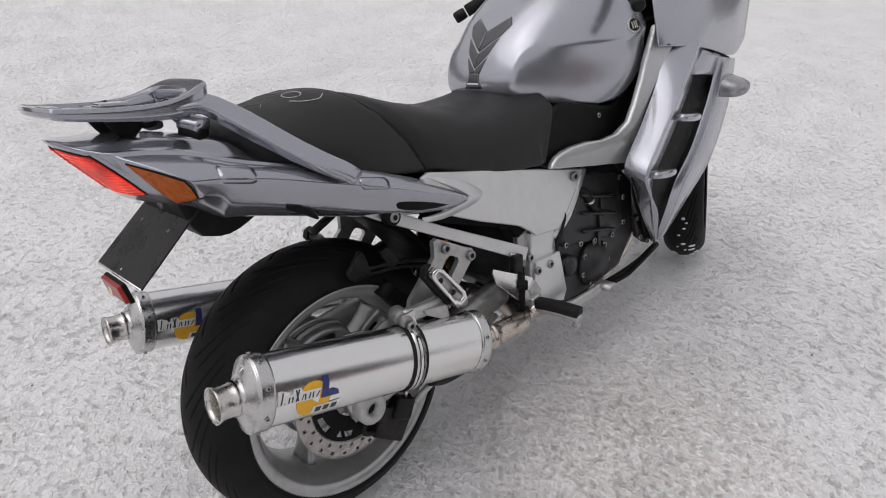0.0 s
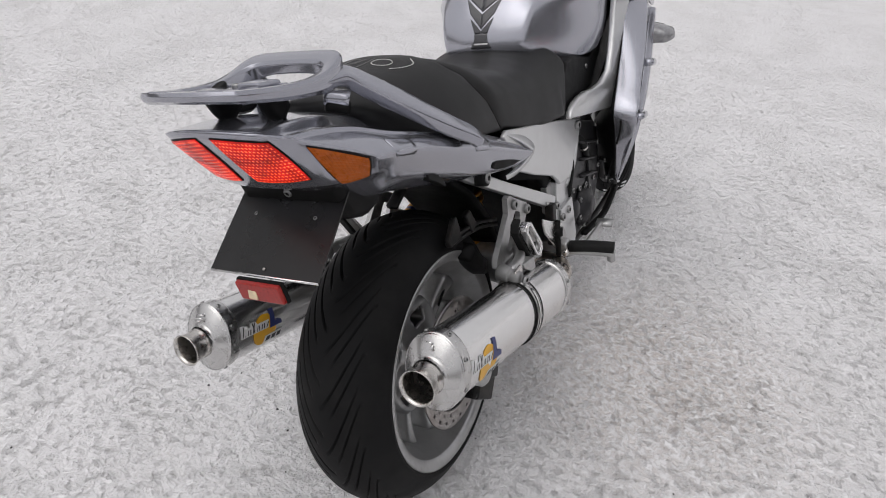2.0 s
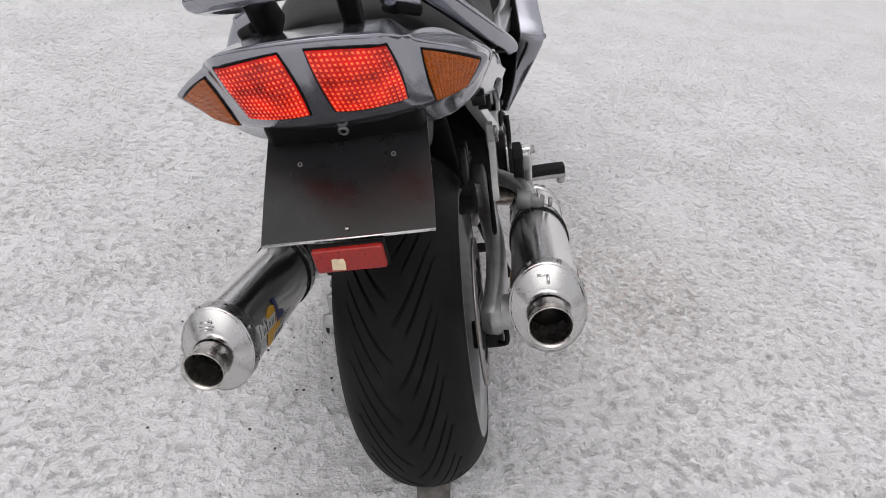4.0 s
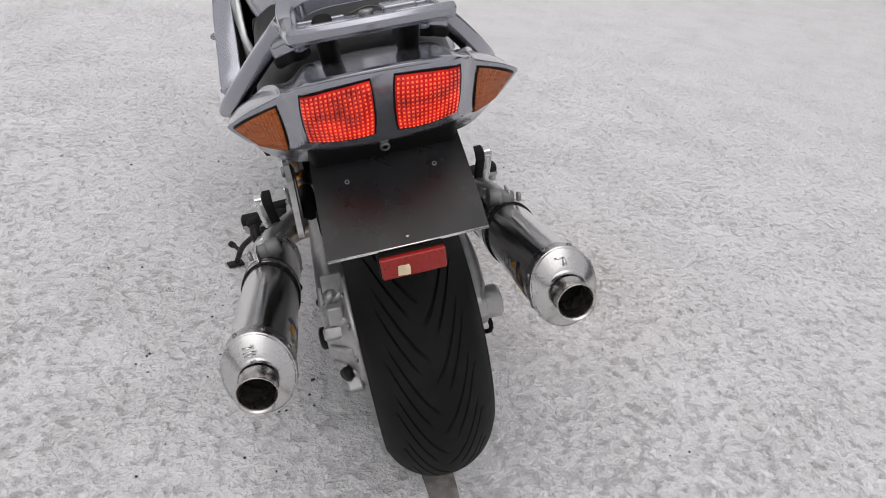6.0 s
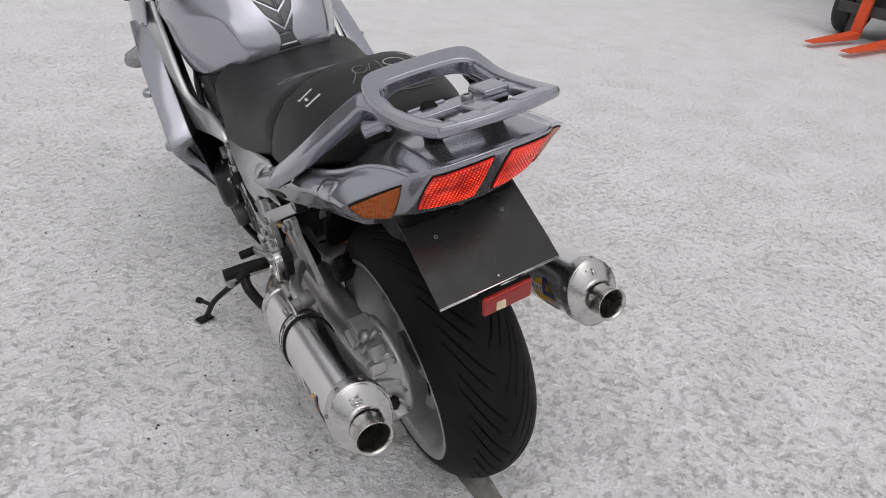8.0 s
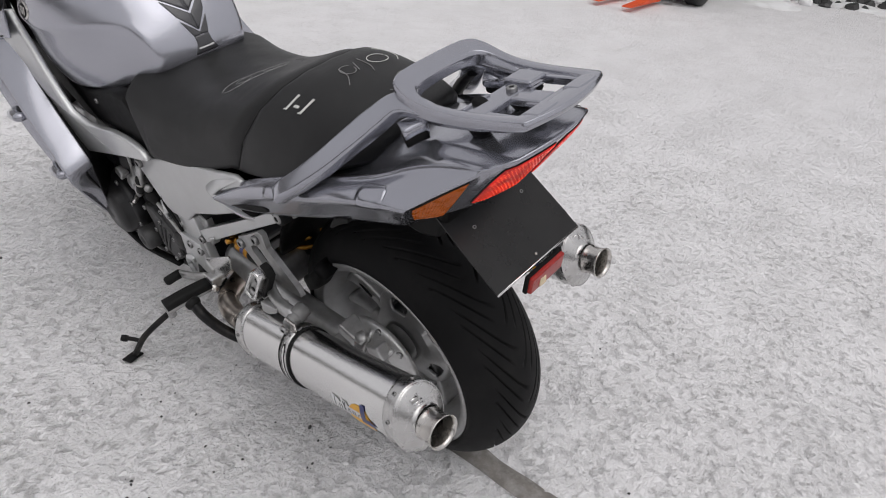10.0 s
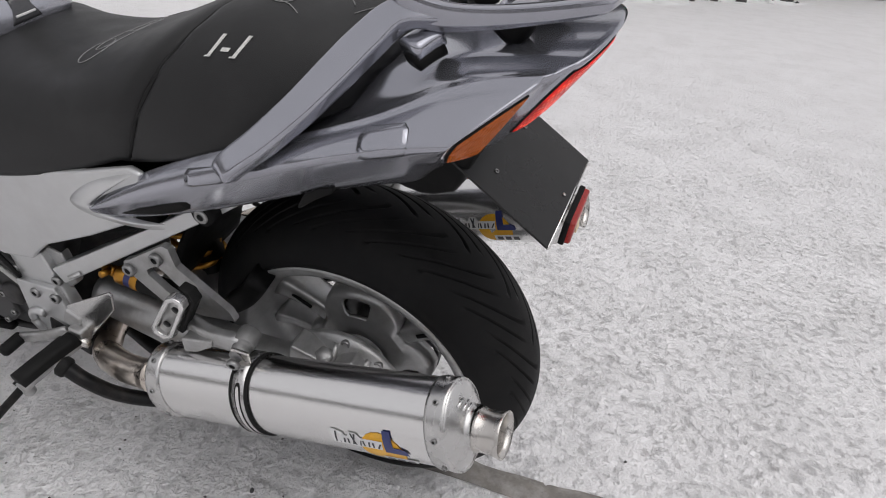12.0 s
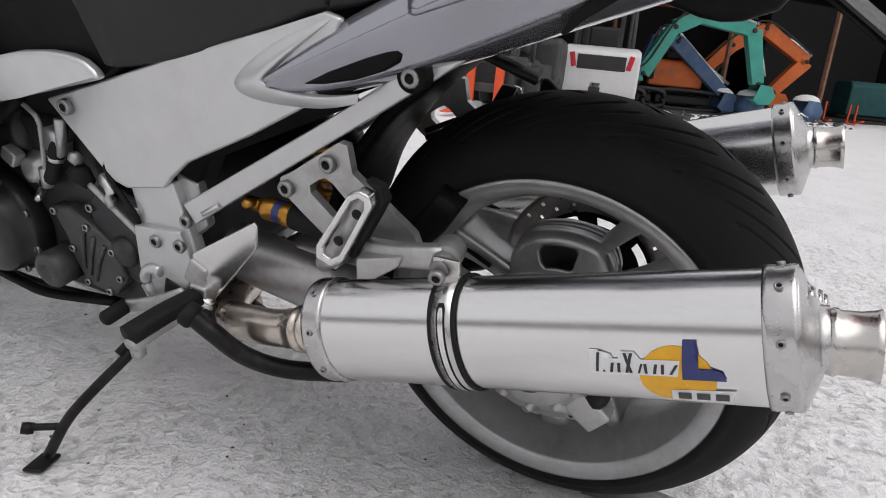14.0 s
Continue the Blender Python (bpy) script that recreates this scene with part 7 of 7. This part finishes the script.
build_excavator(pose(13.25, 1.35, 0, 0, 0, TURNED), ORANGE, "orange excavator with its stick folded down", [(0.35, 0.75), (0.85, 1.30), (1.42, 1.66), (2.32, 1.12), (1.80, 0.50)], cab=True)


def build_bucket(m, label):
    ob = new("excavator_bucket")
    ob.matrix_world = m
    tagged(ob, label, "bucket")
    prof = [(0.0, 0.42), (0.22, 0.40), (0.32, 0.22), (0.24, 0.02), (0.0, 0.0), (-0.14, 0.06)]
    k = len(prof)
    v = [(x, y, z) for y in (-0.25, 0.25) for x, z in prof]
    sh = part("shell", (v, [(i, i + 1, k + i + 1, k + i) for i in range(k - 1)] + [tuple(range(k)), tuple(range(k, 2 * k))]), BLUE, ob)
    so = sh.modifiers.new("wall", 'SOLIDIFY')
    so.thickness = 0.02
    part("snow_cap", lathe([(0.24, 0), (0.2, 0.07), (0.1, 0.11), (1e-4, 0.12)], (0.1, 0, 0.40), (0, 0, 1), 16), FRESH, ob)


build_bucket(pose(13.55, -0.85, 0.0, 0, 0, -60), "blue excavator bucket on the ground with snow on it")
build_bucket(pose(13.0, -0.05, 0.0, 0, 0, 120), "blue excavator bucket on the ground with snow on it")

for x, y, h, tilt in ((15.22, -1.40, 0.42, 4), (15.42, -1.85, 0.40, -5), (15.50, -2.00, 0.40, 7)):
    ob = part("marker_stake", moved(join(box((0, 0, h / 2), (0.07, 0.03, h)), box((-0.25, 0, 0.025), (0.55, 0.07, 0.03))), pose(x, y, 0, 0, tilt, 10)), FORK_RED, None, bevel=0.006)
    tagged(ob, "orange-red upright steel fork beside the shed", "fork", group="spare forks")
gen = new("generator")
gen.matrix_world = pose(18.2, -2.4, 0, 0, 0, TURNED)
tagged(gen, "dusty teal machine standing in the shed", "machine")
part("housing", prism([(-.4, .12), (-.4, .8), (-.3, .9), (.3, .9), (.4, .8), (.4, .12)], -0.6, 0.6), TEAL_DUSTY, gen, bevel=0.04)
part("skid", box((0, 0, 0.06), (1.3, 0.7, 0.12)), MACHINE_BLACK, gen)
part("arm", arm_box((0.3, 0, 0.6), (1.3, 0, 1.3), 0.12, 0.16, 0.12, (0, 1, 0)), TEAL_DUSTY, gen, bevel=0.01)
for k, (x, y, w, h) in enumerate(((16.6, -3.45, 0.5, 0.75), (17.0, -3.9, 0.55, 0.6), (16.9, -4.6, 0.6, 0.8))):
    ob = part("bulk_bag", lathe([(1e-4, 0), (w * 0.5, 0.01), (w * 0.56, h * 0.3), (w * 0.52, h * 0.75), (w * 0.36, h * 0.95), (1e-4, h)], (x, y, 0), (0.02 * k, 0.03, 1), 18), SACK, None)
    tagged(ob, "pale slumped bulk bag in the shed", "bag", group="bulk bags")


def rubble():
    """Snow banks and broken lumps along the shed's edge."""
    rnd = random.Random(5)
    lumps, bank = [], []
    for k in range(150):
        u, w = rnd.uniform(-4.5, 1.8), rnd.uniform(-1.3, -0.2)
        p = SHED @ Vector((u, w, 0))
        r = rnd.uniform(0.03, 0.10)
        v, f = lathe([(1e-4, -0.3 * r), (r, 0), (r * rnd.uniform(0.5, 0.9), r * rnd.uniform(0.4, 0.9)), (1e-4, r * rnd.uniform(0.7, 1.1))], p, (rnd.uniform(-.3, .3), rnd.uniform(-.3, .3), 1), 7)
        (lumps if k % 3 else bank).append((v, f))
    ob = part("rubble", join(*lumps), MACHINE_GREY, None, smooth=False)
    tagged(ob, "dark frozen lumps of earth along the shed", "rubble", kind="stuff")
    for k in range(40):
        u, w = rnd.uniform(-5.0, 2.0), rnd.uniform(-1.5, -0.1)
        p = SHED @ Vector((u, w, -0.02))
        r = rnd.uniform(0.15, 0.5)
        bank.append(lathe([(r, 0), (r * 0.7, r * 0.08), (r * 0.3, r * 0.13), (1e-4, r * 0.15)], p, (rnd.uniform(-.1, .1), rnd.uniform(-.1, .1), 1), 12))
    ob = part("snow_bank", join(*bank), FRESH, None)
    tagged(ob, "low broken snow banks along the shed", "snow", kind="stuff")


rubble()
# loose grit on the snow beside the stand
rnd = random.Random(11)
bits = []
for k in range(130):
    x, y = rnd.uniform(-1.0, 0.9), rnd.uniform(-0.6, 1.5)
    if k < 60:
        x, y = -0.45 + rnd.gauss(0, 0.16), 0.32 + rnd.gauss(0, 0.2)
    r = (0.0012 + 0.0032 * rnd.random() ** 2) * (1.6 if k % 17 == 0 else 1)
    bits.append(lathe([(1e-4, -r * 0.4), (r, 0), (r * 0.6, r * 0.6), (1e-4, r * 0.7)], (x, y, ground_z(x, y) + r * 0.2), (rnd.uniform(-.4, .4), rnd.uniform(-.4, .4), 1), 6, rnd.uniform(0.35, 1.0), rnd.uniform(0, 3)))
ob = part("grit", join(*bits), MACHINE_GREY, None, smooth=False)
tagged(ob, "scattered dark grit on the snow", "grit", kind="stuff")
# crumbs and broken ridges of snow, thicker where it was trodden
rnd = random.Random(23)
crumbs = []
for k in range(2600):
    x, y = rnd.uniform(-1.9, 2.2), rnd.uniform(-1.1, 2.6)
    if noise.noise((x * 1.7, y * 1.7, 2.0)) < rnd.uniform(-0.5, 0.45):
        continue
    r = 0.0022 + 0.0075 * rnd.random() ** 3
    d = Vector((rnd.uniform(-.5, .5), rnd.uniform(-.5, .5), 1))
    crumbs.append(lathe([(1e-4, -r * 0.3), (r, 0), (r * rnd.uniform(0.5, 0.8), r * rnd.uniform(0.25, 0.5)), (1e-4, r * rnd.uniform(0.4, 0.7))], (x, y, ground_z(x, y)), d, 6, rnd.uniform(0.45, 1.0), rnd.uniform(0, 3)))
cv, cf = [], []
for v_, f_ in crumbs:
    k = len(cv)
    cv += v_
    cf += [tuple(i + k for i in q) for q in f_]
ob = part("snow_crumb", (cv, cf), SNOW, None)
tagged(ob, "loose crumbs and broken ridges of trodden snow", "snow", kind="stuff")
# dark scraped tyre track leading away from the rear wheel
trk = []
for k in range(40):
    t = k / 39
    y = -0.06 - 1.5 * t
    x = -0.02 + 0.12 * t + 0.006 * noise.noise((t * 9, 0, 0))
    w = 0.032 + 0.008 * noise.noise((t * 14, 3, 0))
    trk += [(x + u * w, y, max(ground_z(x + u * w, y), ground_z(x + u * w + 0.012, y), ground_z(x + u * w - 0.012, y)) + h) for u, h in ((-1, 0.001), (-0.4, 0.003), (0.4, 0.003), (1, 0.001))]
WET = material("scraped_dark_ice", (0.20, 0.185, 0.17), rough=0.55, var=0.35, scale=30, bump=0.4, bump_scale=120, dirt=(0.5, 0.49, 0.48), dirt_amount=0.5, dirt_scale=20)
ob = part("tyre_track", (trk, [(4 * k + i, 4 * k + i + 1, 4 * k + i + 5, 4 * k + i + 4) for k in range(39) for i in range(3)]), WET, None)
tagged(ob, "dark scraped tyre track in the packed snow", "track", kind="structure")
